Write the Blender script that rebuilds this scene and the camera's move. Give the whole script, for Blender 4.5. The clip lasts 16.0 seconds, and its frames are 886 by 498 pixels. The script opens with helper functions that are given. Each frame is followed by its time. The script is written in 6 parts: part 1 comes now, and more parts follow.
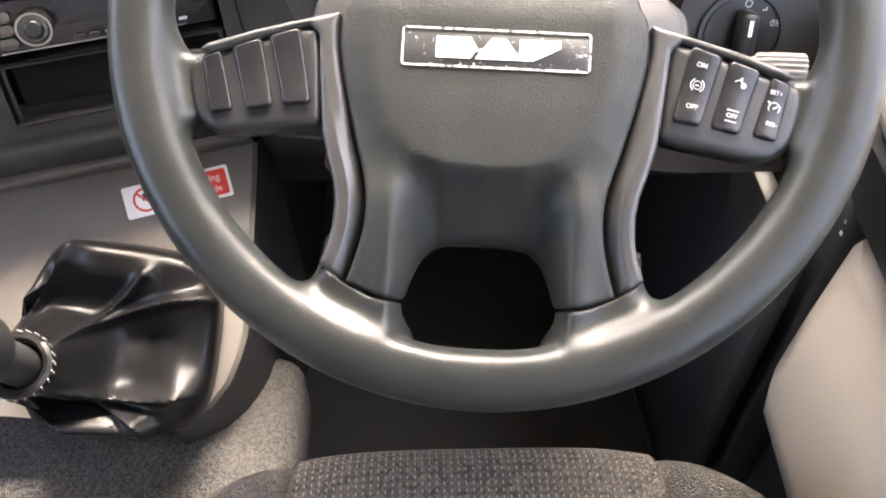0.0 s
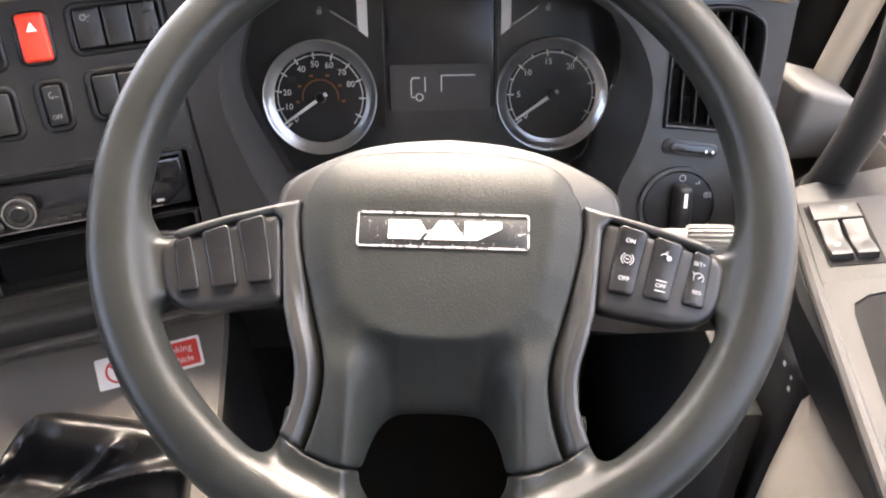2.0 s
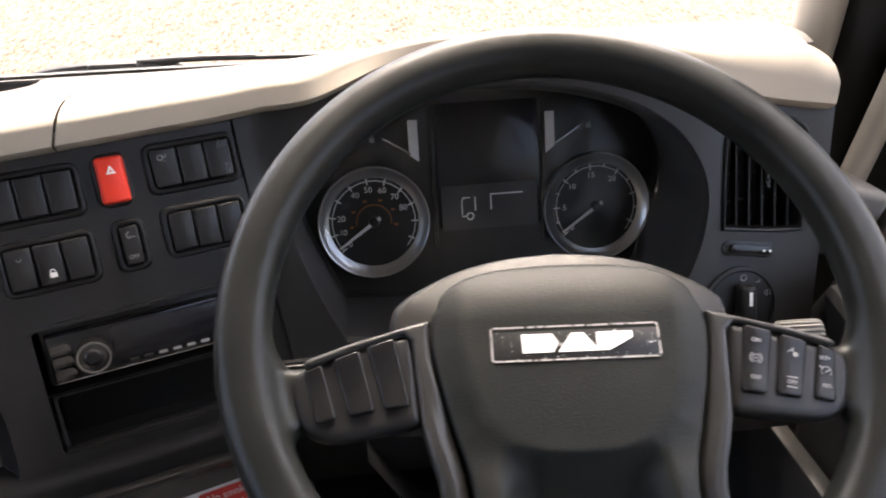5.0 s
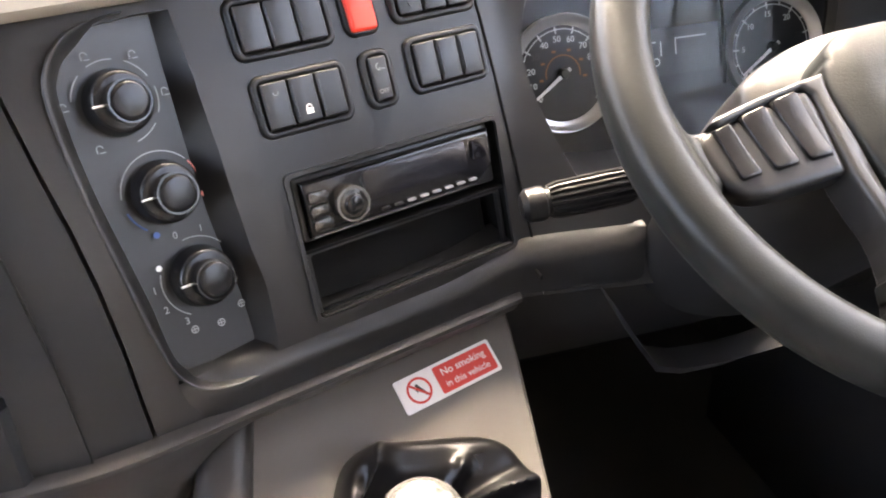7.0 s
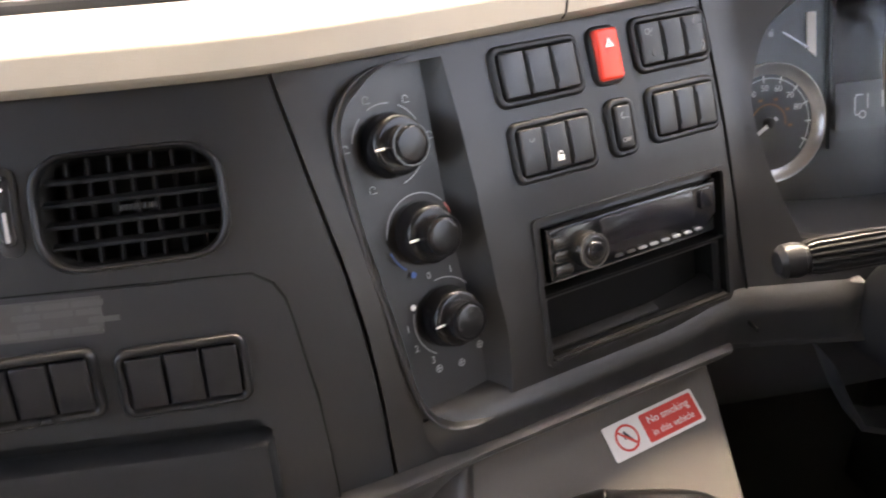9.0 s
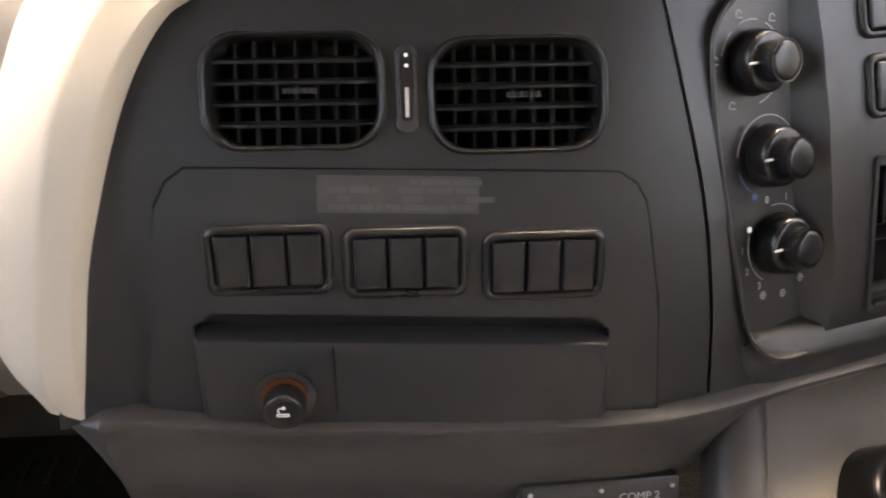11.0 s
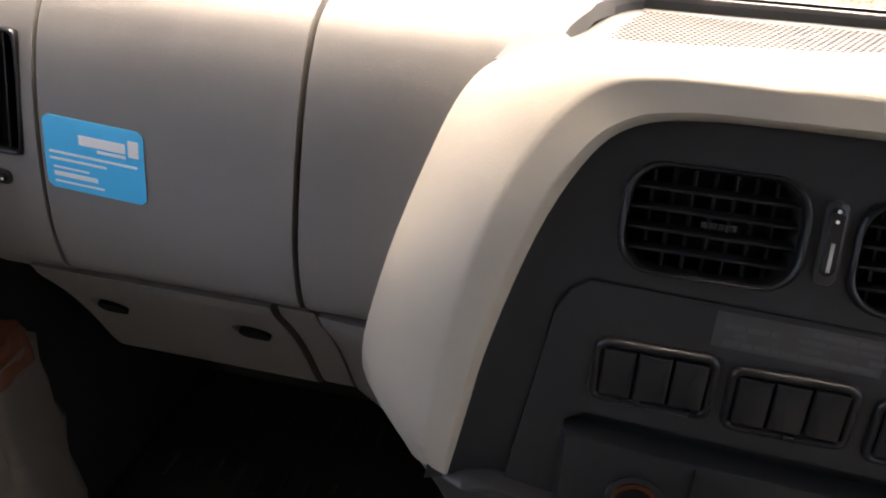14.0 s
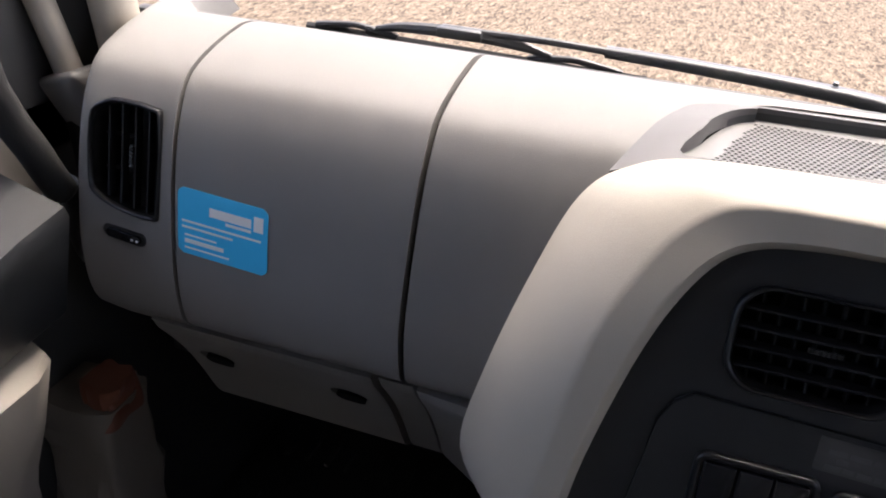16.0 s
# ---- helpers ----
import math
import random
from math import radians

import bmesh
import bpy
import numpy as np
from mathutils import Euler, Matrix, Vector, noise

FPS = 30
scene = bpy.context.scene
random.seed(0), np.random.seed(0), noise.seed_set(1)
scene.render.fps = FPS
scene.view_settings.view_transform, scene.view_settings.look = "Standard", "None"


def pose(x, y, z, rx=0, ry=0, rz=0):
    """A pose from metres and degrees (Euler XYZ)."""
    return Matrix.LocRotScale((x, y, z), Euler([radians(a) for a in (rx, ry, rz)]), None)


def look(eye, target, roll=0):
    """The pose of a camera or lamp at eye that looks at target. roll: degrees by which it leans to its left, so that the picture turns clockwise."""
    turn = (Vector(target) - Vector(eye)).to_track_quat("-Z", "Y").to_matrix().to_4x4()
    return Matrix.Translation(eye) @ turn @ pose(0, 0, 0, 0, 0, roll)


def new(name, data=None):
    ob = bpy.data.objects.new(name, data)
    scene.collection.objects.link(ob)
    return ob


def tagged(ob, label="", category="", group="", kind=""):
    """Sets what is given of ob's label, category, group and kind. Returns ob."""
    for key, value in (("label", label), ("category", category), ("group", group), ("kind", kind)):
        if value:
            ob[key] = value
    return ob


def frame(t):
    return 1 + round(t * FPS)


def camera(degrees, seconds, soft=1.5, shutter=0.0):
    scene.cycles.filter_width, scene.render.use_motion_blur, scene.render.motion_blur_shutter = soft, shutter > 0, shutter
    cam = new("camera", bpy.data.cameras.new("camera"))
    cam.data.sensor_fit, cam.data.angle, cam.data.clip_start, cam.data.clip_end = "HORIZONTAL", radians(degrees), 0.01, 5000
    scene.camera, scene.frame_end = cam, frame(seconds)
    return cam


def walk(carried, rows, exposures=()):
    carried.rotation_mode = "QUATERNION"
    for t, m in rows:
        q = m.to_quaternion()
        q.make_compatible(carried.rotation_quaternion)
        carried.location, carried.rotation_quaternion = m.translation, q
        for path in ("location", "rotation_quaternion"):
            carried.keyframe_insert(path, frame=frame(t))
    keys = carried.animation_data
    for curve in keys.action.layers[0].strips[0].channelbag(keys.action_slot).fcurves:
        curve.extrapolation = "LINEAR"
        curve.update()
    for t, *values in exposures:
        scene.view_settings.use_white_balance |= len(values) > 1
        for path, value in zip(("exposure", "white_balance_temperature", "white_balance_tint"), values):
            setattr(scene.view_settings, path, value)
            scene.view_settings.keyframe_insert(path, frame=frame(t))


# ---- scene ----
cam = camera(56.9, 16.0, soft=1.9, shutter=0.35)
PATH = [
    (0, (0.002, 0.0, 1.117), (0.046, 1.339, -0.368), 0.5),
    (0.5, (0.006, -0.004, 1.124), (0.055, 1.385, -0.314), 0.4),
    (1, (0.014, -0.009, 1.133), (0.073, 1.456, -0.227), 0.4),
    (1.5, (0.019, -0.013, 1.139), (0.099, 1.527, -0.134), 0.3),
    (2, (0.019, -0.019, 1.146), (0.116, 1.575, -0.058), 0.3),
    (2.5, (0.016, -0.025, 1.153), (0.128, 1.622, 0.024), 0.2),
    (3, (0.016, -0.03, 1.158), (0.138, 1.657, 0.09), 0.2),
    (3.2, (0.015, -0.031, 1.159), (0.142, 1.67, 0.115), 0.2),
    (5.3, (-0.159, -0.004, 1.15), (0.134, 1.723, 0.184), -1.7),
    (5.5, (-0.214, 0.008, 1.147), (0.122, 1.724, 0.175), -2.0),
    (6, (-0.284, 0.008, 1.089), (0.1, 1.71, 0.11), -2.3),
    (6.5, (-0.348, 0.015, 1.026), (0.103, 1.696, 0.04), -2.9),
    (7, (-0.397, 0.025, 1.017), (0.06, 1.703, 0.03), -2.9),
    (7.5, (-0.42, 0.031, 1.039), (0.036, 1.712, 0.055), -3.0),
    (8, (-0.446, 0.033, 1.06), (-0.004, 1.731, 0.098), -3.0),
    (8.5, (-0.496, 0.04, 1.052), (-0.092, 1.761, 0.117), -2.8),
    (9, (-0.532, 0.064, 1.038), (-0.197, 1.804, 0.11), -2.4),
    (9.5, (-0.573, 0.051, 1.009), (-0.333, 1.806, 0.08), -2.0),
    (9.7, (-0.592, 0.054, 0.994), (-0.379, 1.807, 0.056), -1.8),
    (11.8, (-0.754, 0.052, 1.003), (-0.766, 1.799, 0.03), 0.5),
    (12, (-0.761, 0.056, 1.013), (-0.813, 1.78, 0.002), 0.5),
    (12.5, (-0.785, 0.062, 1.034), (-0.936, 1.76, -0.011), 1.1),
    (13, (-0.808, 0.068, 1.055), (-1.022, 1.755, 0.002), 1.5),
    (13.5, (-0.83, 0.07, 1.076), (-1.14, 1.739, 0.018), 1.9),
    (14, (-0.844, 0.074, 1.094), (-1.211, 1.735, 0.043), 2.5),
    (14.5, (-0.856, 0.072, 1.109), (-1.27, 1.725, 0.061), 2.8),
    (15, (-0.867, 0.072, 1.132), (-1.319, 1.721, 0.094), 2.9),
    (15.5, (-0.876, 0.067, 1.146), (-1.379, 1.716, 0.133), 3.0),
    (16, (-0.876, 0.061, 1.15), (-1.418, 1.713, 0.162), 3.2),
]
walk(cam, [(t, look(eye, target, roll)) for t, eye, target, roll in PATH],
     exposures=[(0, 5.2, 7100, 10), (1, 4.95, 7100, 10), (2, 4.95, 7200, 10), (3, 4.35, 7300, 10),
                (5.3, 3.45, 7050, 10), (5.7, 3.8, 7150, 10), (6.5, 5.0, 7600, 10), (7.5, 5.25, 7700, 10),
                (9.5, 4.75, 8200, 10), (12.5, 4.95, 8800, 10), (13.5, 3.75, 7900, 10), (14, 3.4, 7500, 10),
                (16, 2.6, 6400, 10)])


# ---- light ----
world = bpy.data.worlds.new("sky")
scene.world = world
world.use_nodes = True
sky = world.node_tree.nodes.new("ShaderNodeTexSky")
sky.sky_type = "NISHITA"
sky.sun_disc = False
sky.sun_elevation = radians(64)
sky.sun_rotation = radians(18)
sky.air_density, sky.dust_density = 0.6, 6.5
back = world.node_tree.nodes["Background"]
back.inputs["Strength"].default_value = 0.15
world.node_tree.links.new(sky.outputs["Color"], back.inputs["Color"])
sun = new("sun", bpy.data.lights.new("sun", "SUN"))
sun.data.energy, sun.data.angle, sun.data.color = 0.2, radians(30), (1.0, 0.94, 0.86)
sun.matrix_world = look((0.95, 2.92, 6.29), (0, 0, 0))

# ---- materials ----
def material(name, colour, rough=0.5, metal=0.0, grain=900.0, bump=0.15, mottle=0.12, wear=0.0, worn=(0.5, 0.5, 0.5), spec=0.5, coat=0.0, big=7.0, alpha_rand=0.0):
    """A procedural surface: fine moulded grain as relief, broad mottling of colour and gloss, and rubbed patches."""
    mat = bpy.data.materials.new(name)
    mat.use_nodes = True
    nt = mat.node_tree
    bsdf = nt.nodes["Principled BSDF"]
    bsdf.inputs["Metallic"].default_value = metal
    bsdf.inputs["Specular IOR Level"].default_value = spec
    bsdf.inputs["Coat Weight"].default_value = coat
    bsdf.inputs["Coat Roughness"].default_value = 0.12
    co = nt.nodes.new("ShaderNodeTexCoord")
    n1 = nt.nodes.new("ShaderNodeTexNoise")
    n1.inputs["Scale"].default_value, n1.inputs["Detail"].default_value = big, 5.0
    nt.links.new(co.outputs["Object"], n1.inputs["Vector"])
    mix = nt.nodes.new("ShaderNodeMix")
    mix.data_type = "RGBA"
    mix.inputs[6].default_value = (*[c * (1 - mottle) for c in colour], 1)
    mix.inputs[7].default_value = (*[min(1, c * (1 + mottle)) for c in colour], 1)
    nt.links.new(n1.outputs["Fac"], mix.inputs["Factor"])
    out = mix.outputs[2]
    n2 = nt.nodes.new("ShaderNodeTexNoise")
    n2.inputs["Scale"].default_value, n2.inputs["Detail"].default_value = grain, 2.0
    nt.links.new(co.outputs["Object"], n2.inputs["Vector"])
    if wear > 0:
        n3 = nt.nodes.new("ShaderNodeTexNoise")
        n3.inputs["Scale"].default_value, n3.inputs["Detail"].default_value, n3.inputs["Roughness"].default_value = big * 9, 8.0, 0.7
        nt.links.new(co.outputs["Object"], n3.inputs["Vector"])
        ramp = nt.nodes.new("ShaderNodeValToRGB")
        ramp.color_ramp.elements[0].position, ramp.color_ramp.elements[1].position = 0.72 - wear, 0.74 - wear * 0.9
        nt.links.new(n3.outputs["Fac"], ramp.inputs["Fac"])
        mix2 = nt.nodes.new("ShaderNodeMix")
        mix2.data_type = "RGBA"
        nt.links.new(ramp.outputs["Color"], mix2.inputs["Factor"])
        nt.links.new(out, mix2.inputs[6])
        mix2.inputs[7].default_value = (*worn, 1)
        out = mix2.outputs[2]
    nt.links.new(out, bsdf.inputs["Base Color"])
    mr = nt.nodes.new("ShaderNodeMapRange")
    mr.inputs["To Min"].default_value, mr.inputs["To Max"].default_value = max(0.02, rough - 0.08), min(1, rough + 0.08)
    nt.links.new(n1.outputs["Fac"], mr.inputs["Value"])
    nt.links.new(mr.outputs["Result"], bsdf.inputs["Roughness"])
    if bump > 0:
        bp = nt.nodes.new("ShaderNodeBump")
        bp.inputs["Strength"].default_value, bp.inputs["Distance"].default_value = bump, 0.0006
        nt.links.new(n2.outputs["Fac"], bp.inputs["Height"])
        nt.links.new(bp.outputs["Normal"], bsdf.inputs["Normal"])
    return mat


def speckle(name, dark, light, scale, rough=0.95, bump=0.8, distance=0.002, stretch=(1, 1, 1)):
    """Cloth, carpet or gravel: cells of several tones with relief."""
    mat = bpy.data.materials.new(name)
    mat.use_nodes = True
    nt = mat.node_tree
    bsdf = nt.nodes["Principled BSDF"]
    bsdf.inputs["Roughness"].default_value = rough
    bsdf.inputs["Specular IOR Level"].default_value = 0.2
    co = nt.nodes.new("ShaderNodeTexCoord")
    vo = nt.nodes.new("ShaderNodeTexVoronoi")
    vo.inputs["Scale"].default_value = scale
    nz = nt.nodes.new("ShaderNodeTexNoise")
    nz.inputs["Scale"].default_value, nz.inputs["Detail"].default_value = scale * 0.35, 6.0
    sep = nt.nodes.new("ShaderNodeSeparateColor")
    add = nt.nodes.new("ShaderNodeMath")
    add.operation = "MULTIPLY_ADD"
    add.inputs[1].default_value = 0.5
    ramp = nt.nodes.new("ShaderNodeValToRGB")
    ramp.color_ramp.elements[0].position, ramp.color_ramp.elements[1].position = 0.3, 0.95
    ramp.color_ramp.elements[0].color, ramp.color_ramp.elements[1].color = (*dark, 1), (*light, 1)
    bp = nt.nodes.new("ShaderNodeBump")
    bp.inputs["Strength"].default_value, bp.inputs["Distance"].default_value = bump, distance
    half = nt.nodes.new("ShaderNodeMath")
    half.operation = "MULTIPLY"
    half.inputs[1].default_value = 0.8
    sc = nt.nodes.new("ShaderNodeMapping")
    sc.inputs["Scale"].default_value = stretch
    nt.links.new(co.outputs["Object"], sc.inputs["Vector"])
    nt.links.new(sc.outputs["Vector"], vo.inputs["Vector"])
    nt.links.new(sc.outputs["Vector"], nz.inputs["Vector"])
    nt.links.new(vo.outputs["Color"], sep.inputs["Color"])
    nt.links.new(nz.outputs["Fac"], half.inputs[0])
    nt.links.new(sep.outputs[0], add.inputs[0])
    nt.links.new(half.outputs[0], add.inputs[2])
    nt.links.new(add.outputs[0], ramp.inputs["Fac"])
    nt.links.new(ramp.outputs["Color"], bsdf.inputs["Base Color"])
    nt.links.new(vo.outputs["Distance"], bp.inputs["Height"])
    nt.links.new(bp.outputs["Normal"], bsdf.inputs["Normal"])
    return mat


CHARCOAL = material("charcoal_plastic", (0.0150, 0.0145, 0.0142), 0.37, grain=1500, bump=0.25)
# charcoal darkened and dulled, in place of shade on centre panel and armrests
CHARCOAL_SHADED = material("charcoal_shaded", (0.0108, 0.0112, 0.0118), 0.42, grain=1500, bump=0.25, spec=0.36)
# charcoal lightened, in place of side-window light on the hood's wall
HOOD_LIT = material("hood_lit_plastic", (0.038, 0.0375, 0.037), 0.5, grain=1500, bump=0.25)
CHARCOAL_DARK = material("dark_plastic", (0.022, 0.0212, 0.021), 0.48, grain=1500, bump=0.3)
SWITCH = material("switch_plastic", (0.0125, 0.0125, 0.0128), 0.30, grain=2200, bump=0.15)
BLACK = material("black_plastic", (0.013, 0.013, 0.0135), 0.33, bump=0.1)
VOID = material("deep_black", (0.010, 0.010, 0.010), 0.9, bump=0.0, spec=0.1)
GLOSS = material("gloss_black", (0.008, 0.008, 0.009), 0.12, bump=0.0, mottle=0.3)
TAUPE = material("taupe_plastic", (0.186, 0.177, 0.166), 0.66, grain=1300, bump=0.4, spec=0.28)
TOP = material("dash_top_plastic", (0.085, 0.080, 0.076), 0.6, grain=1300, bump=0.4)
BEIGE = material("beige_plastic", (0.345, 0.312, 0.258), 0.55, grain=1300, bump=0.3, mottle=0.05)
STONE = material("stone_beige_plastic", (0.118, 0.107, 0.095), 0.6, grain=1300, bump=0.4)
WHEEL = material("wheel_skin", (0.0092, 0.0101, 0.0097), 0.33, grain=900, bump=0.22, mottle=0.16, big=22, spec=0.26)
PAD = material("pad_skin", (0.0100, 0.0113, 0.0107), 0.47, grain=820, bump=0.38, mottle=0.2, big=14, spec=0.21)
SPOKE = material("spoke_satin", (0.030, 0.030, 0.0295), 0.34, metal=0.35, grain=1500, bump=0.12)
LEATHER = material("black_leather", (0.0035, 0.0035, 0.0040), 0.31, grain=900, bump=0.25, mottle=0.2, spec=0.24)
GLOSS_GREY = material("gloss_charcoal", (0.008, 0.008, 0.0085), 0.34, bump=0.0, spec=0.40)
SILVER = material("silver_paint", (0.52, 0.52, 0.52), 0.28, metal=0.7, bump=0.0)
RED = material("red_plastic", (0.80, 0.045, 0.022), 0.36, grain=1500, bump=0.1)
WHITE = material("white_print", (0.80, 0.80, 0.78), 0.6, bump=0.0, mottle=0.04)
GREY_PRINT = material("grey_print", (0.28, 0.28, 0.28), 0.6, bump=0.0)
FAINT = material("faint_print", (0.046, 0.045, 0.044), 0.6, bump=0.0, mottle=0.3, big=60)
PINK = material("red_print", (0.75, 0.22, 0.18), 0.6, bump=0.0)
BLUE_PRINT = material("blue_print", (0.03, 0.08, 0.25), 0.6, bump=0.0)
DISC = material("disc_black", (0.006, 0.006, 0.0065), 0.42, bump=0.0, spec=0.35)
VENT_FRAME = material("vent_frame", (0.006, 0.006, 0.0065), 0.30, bump=0.0, spec=0.35)
KEY_PRINT = material("key_print", (0.26, 0.26, 0.27), 0.6, bump=0.0)
AMBER = material("amber_print", (0.30, 0.11, 0.02), 0.6, bump=0.0)
LABEL_WHITE = material("label_white", (0.80, 0.78, 0.77), 0.4, bump=0.0, mottle=0.03)
LABEL_RED = material("label_red", (0.62, 0.045, 0.035), 0.4, bump=0.0, mottle=0.06)
LABEL_BLUE = material("label_blue", (0.045, 0.47, 0.80), 0.4, bump=0.0, mottle=0.05)
BADGE = material("badge_black", (0.012, 0.012, 0.012), 0.4, bump=0.2, wear=0.10, worn=(0.6, 0.6, 0.58), big=40)
BADGE_EDGE = material("badge_edge", (0.36, 0.35, 0.34), 0.4, bump=0.2, wear=0.20, worn=(0.03, 0.03, 0.03), big=24)
WIPER = material("wiper_paint", (0.055, 0.056, 0.058), 0.38, bump=0.1)
RUBBER = material("black_rubber", (0.030, 0.030, 0.030), 0.6, grain=500, bump=0.4)
KNOB_METAL = material("dark_chrome", (0.10, 0.097, 0.092), 0.22, metal=0.9, bump=0.0, mottle=0.3, big=90)
COPPER = material("copper_ring", (0.14, 0.050, 0.018), 0.40, metal=0.9, bump=0.0)
APRON = material("dark_taupe_plastic", (0.037, 0.034, 0.0315), 0.42, grain=1300, bump=0.35)
SATIN = material("satin_ring", (0.62, 0.62, 0.61), 0.30, metal=1.0, bump=0.0)
DOOR_KEY = material("door_key", (0.022, 0.0215, 0.021), 0.42, bump=0.0, spec=0.35)
DOOR_GREY = material("door_grey", (0.030, 0.029, 0.028), 0.62, grain=1500, bump=0.2, spec=0.28)
REAR = material("rear_lining", (0.20, 0.195, 0.188), 0.8, grain=300, bump=0.4)
KEY = material("key_gloss", (0.0065, 0.0065, 0.0070), 0.25, bump=0.0, mottle=0.2, spec=0.36)
STALK = material("stalk_black", (0.005, 0.005, 0.0055), 0.38, bump=0.0, spec=0.22)
VENT = material("vent_black", (0.0045, 0.0045, 0.005), 0.50, bump=0.1, spec=0.28)
THREAD = material("pale_thread", (0.25, 0.235, 0.20), 0.8, bump=0.3)
SCREEN = material("display_black", (0.012, 0.012, 0.015), 0.22, bump=0.0)
DIAL = material("dial_face", (0.009, 0.009, 0.010), 0.4, bump=0.0)
CARPET = speckle("grey_carpet", (0.022, 0.021, 0.020), (0.105, 0.10, 0.096), 620)
FLOOR = material("floor_rubber", (0.085, 0.083, 0.080), 0.75, grain=300, bump=0.5, mottle=0.3)
DOOR_BEIGE = material("door_beige_plastic", (0.285, 0.253, 0.214), 0.55, grain=1300, bump=0.3, mottle=0.06)
HOLE_SHADE = material("grille_hole_shade", (0.022, 0.021, 0.020), 0.9, bump=0.0, spec=0.1)
POST = material("post_rubber", (0.018, 0.0172, 0.0165), 0.75, grain=500, bump=0.3, spec=0.25)
CLOTH = speckle("seat_cloth", (0.013, 0.012, 0.012), (0.045, 0.042, 0.040), 700)
CLOTH_DARK = speckle("seat_cloth_middle", (0.012, 0.011, 0.011), (0.055, 0.050, 0.046), 420)
STITCH = material("seat_stitch", (0.10, 0.092, 0.078), 0.9, bump=0.2)
DULL = material("dull_metal", (0.27, 0.262, 0.25), 0.24, metal=0.85, bump=0.0)
CLOTH_MID = speckle("seat_cloth_pale", (0.05, 0.047, 0.044), (0.18, 0.17, 0.155), 500)
GRAVEL = speckle("gravel", (0.044, 0.031, 0.021), (0.262, 0.203, 0.144), 46, bump=0.2, distance=0.006, stretch=(1, 0.34, 1))
SACK = material("cream_sack", (0.13, 0.112, 0.09), 0.6, grain=300, bump=0.4, mottle=0.25)
ORANGE = material("orange_sack", (0.11, 0.034, 0.016), 0.6, grain=300, bump=0.3)
HEADLINER = material("headliner", (0.13, 0.128, 0.125), 0.9, grain=400, bump=0.5)

GLASS = bpy.data.materials.new("clear_glass")
GLASS.use_nodes = True
g = GLASS.node_tree.nodes["Principled BSDF"]
g.inputs["Transmission Weight"].default_value, g.inputs["Roughness"].default_value, g.inputs["IOR"].default_value = 1.0, 0.0, 1.12


COVER = bpy.data.materials.new("clear_cover")
COVER.use_nodes = True
g = COVER.node_tree.nodes["Principled BSDF"]
g.inputs["Transmission Weight"].default_value, g.inputs["Roughness"].default_value, g.inputs["IOR"].default_value = 1.0, 0.0, 1.12

# ---- building tools ----
def sstep(a, b, v):
    t = max(0.0, min(1.0, (v - a) / (b - a)))
    return t * t * (3 - 2 * t)


def thing(name, label, category, group="", kind=""):
    return tagged(new(name), label, category, group, kind)


def mesh_of(name, bm, mat, smooth=35):
    me = bpy.data.meshes.new(name)
    bmesh.ops.recalc_face_normals(bm, faces=bm.faces)
    bm.to_mesh(me)
    bm.free()
    me.materials.append(mat)
    me.shade_smooth()
    me.set_sharp_from_angle(angle=radians(smooth))
    return me


def part(name, bm, mat, parent=None, label="", m=None, smooth=35):
    ob = new(name, bm if isinstance(bm, bpy.types.Mesh) else mesh_of(name, bm, mat, smooth))
    if m is not None:
        ob.matrix_world = m
    if parent is not None:
        ob.parent = parent
    return tagged(ob, label)


def box(sx, sy, sz, bevel=0.0, seg=2, at=(0, 0, 0)):
    bm = bmesh.new()
    bmesh.ops.create_cube(bm, size=1.0, matrix=Matrix.Translation(at) @ Matrix.Diagonal((sx, sy, sz, 1)))
    if bevel > 0:
        bmesh.ops.bevel(bm, geom=bm.edges[:], offset=bevel, segments=seg, affect="EDGES", profile=0.5)
    return bm


def cyl(r1, r2, h, seg=32, bevel=0.0, at=(0, 0, 0)):
    """A round along z, its foot at the place given."""
    bm = bmesh.new()
    bmesh.ops.create_cone(bm, cap_ends=True, segments=seg, radius1=r1, radius2=r2, depth=h, matrix=Matrix.Translation((at[0], at[1], at[2] + h / 2)))
    if bevel > 0:
        rim = [e for e in bm.edges if abs(e.verts[0].co.z - e.verts[1].co.z) < 1e-6]
        bmesh.ops.bevel(bm, geom=rim, offset=bevel, segments=3, affect="EDGES", profile=0.5)
    return bm


def ring(r_out, r_in, z0, z1, seg=48):
    bm = bmesh.new()
    rows = []
    for r, z in ((r_in, z0), (r_in, z1), (r_out, z1), (r_out, z0)):
        rows.append([bm.verts.new((r * math.cos(a), r * math.sin(a), z)) for a in np.linspace(0, 2 * math.pi, seg, endpoint=False)])
    for a, b in zip(rows, rows[1:] + rows[:1]):
        for i in range(seg):
            bm.faces.new((a[i], a[(i + 1) % seg], b[(i + 1) % seg], b[i]))
    return bm


def rounded(w, h, r, seg=6):
    """The outline of a rounded rectangle, anticlockwise, about the origin."""
    pts = []
    for cx, cy, a0 in ((w / 2 - r, h / 2 - r, 0), (-w / 2 + r, h / 2 - r, 90), (-w / 2 + r, -h / 2 + r, 180), (w / 2 - r, -h / 2 + r, 270)):
        pts += [(cx + r * math.cos(radians(a0 + 90 * k / seg)), cy + r * math.sin(radians(a0 + 90 * k / seg))) for k in range(seg + 1)]
    return pts


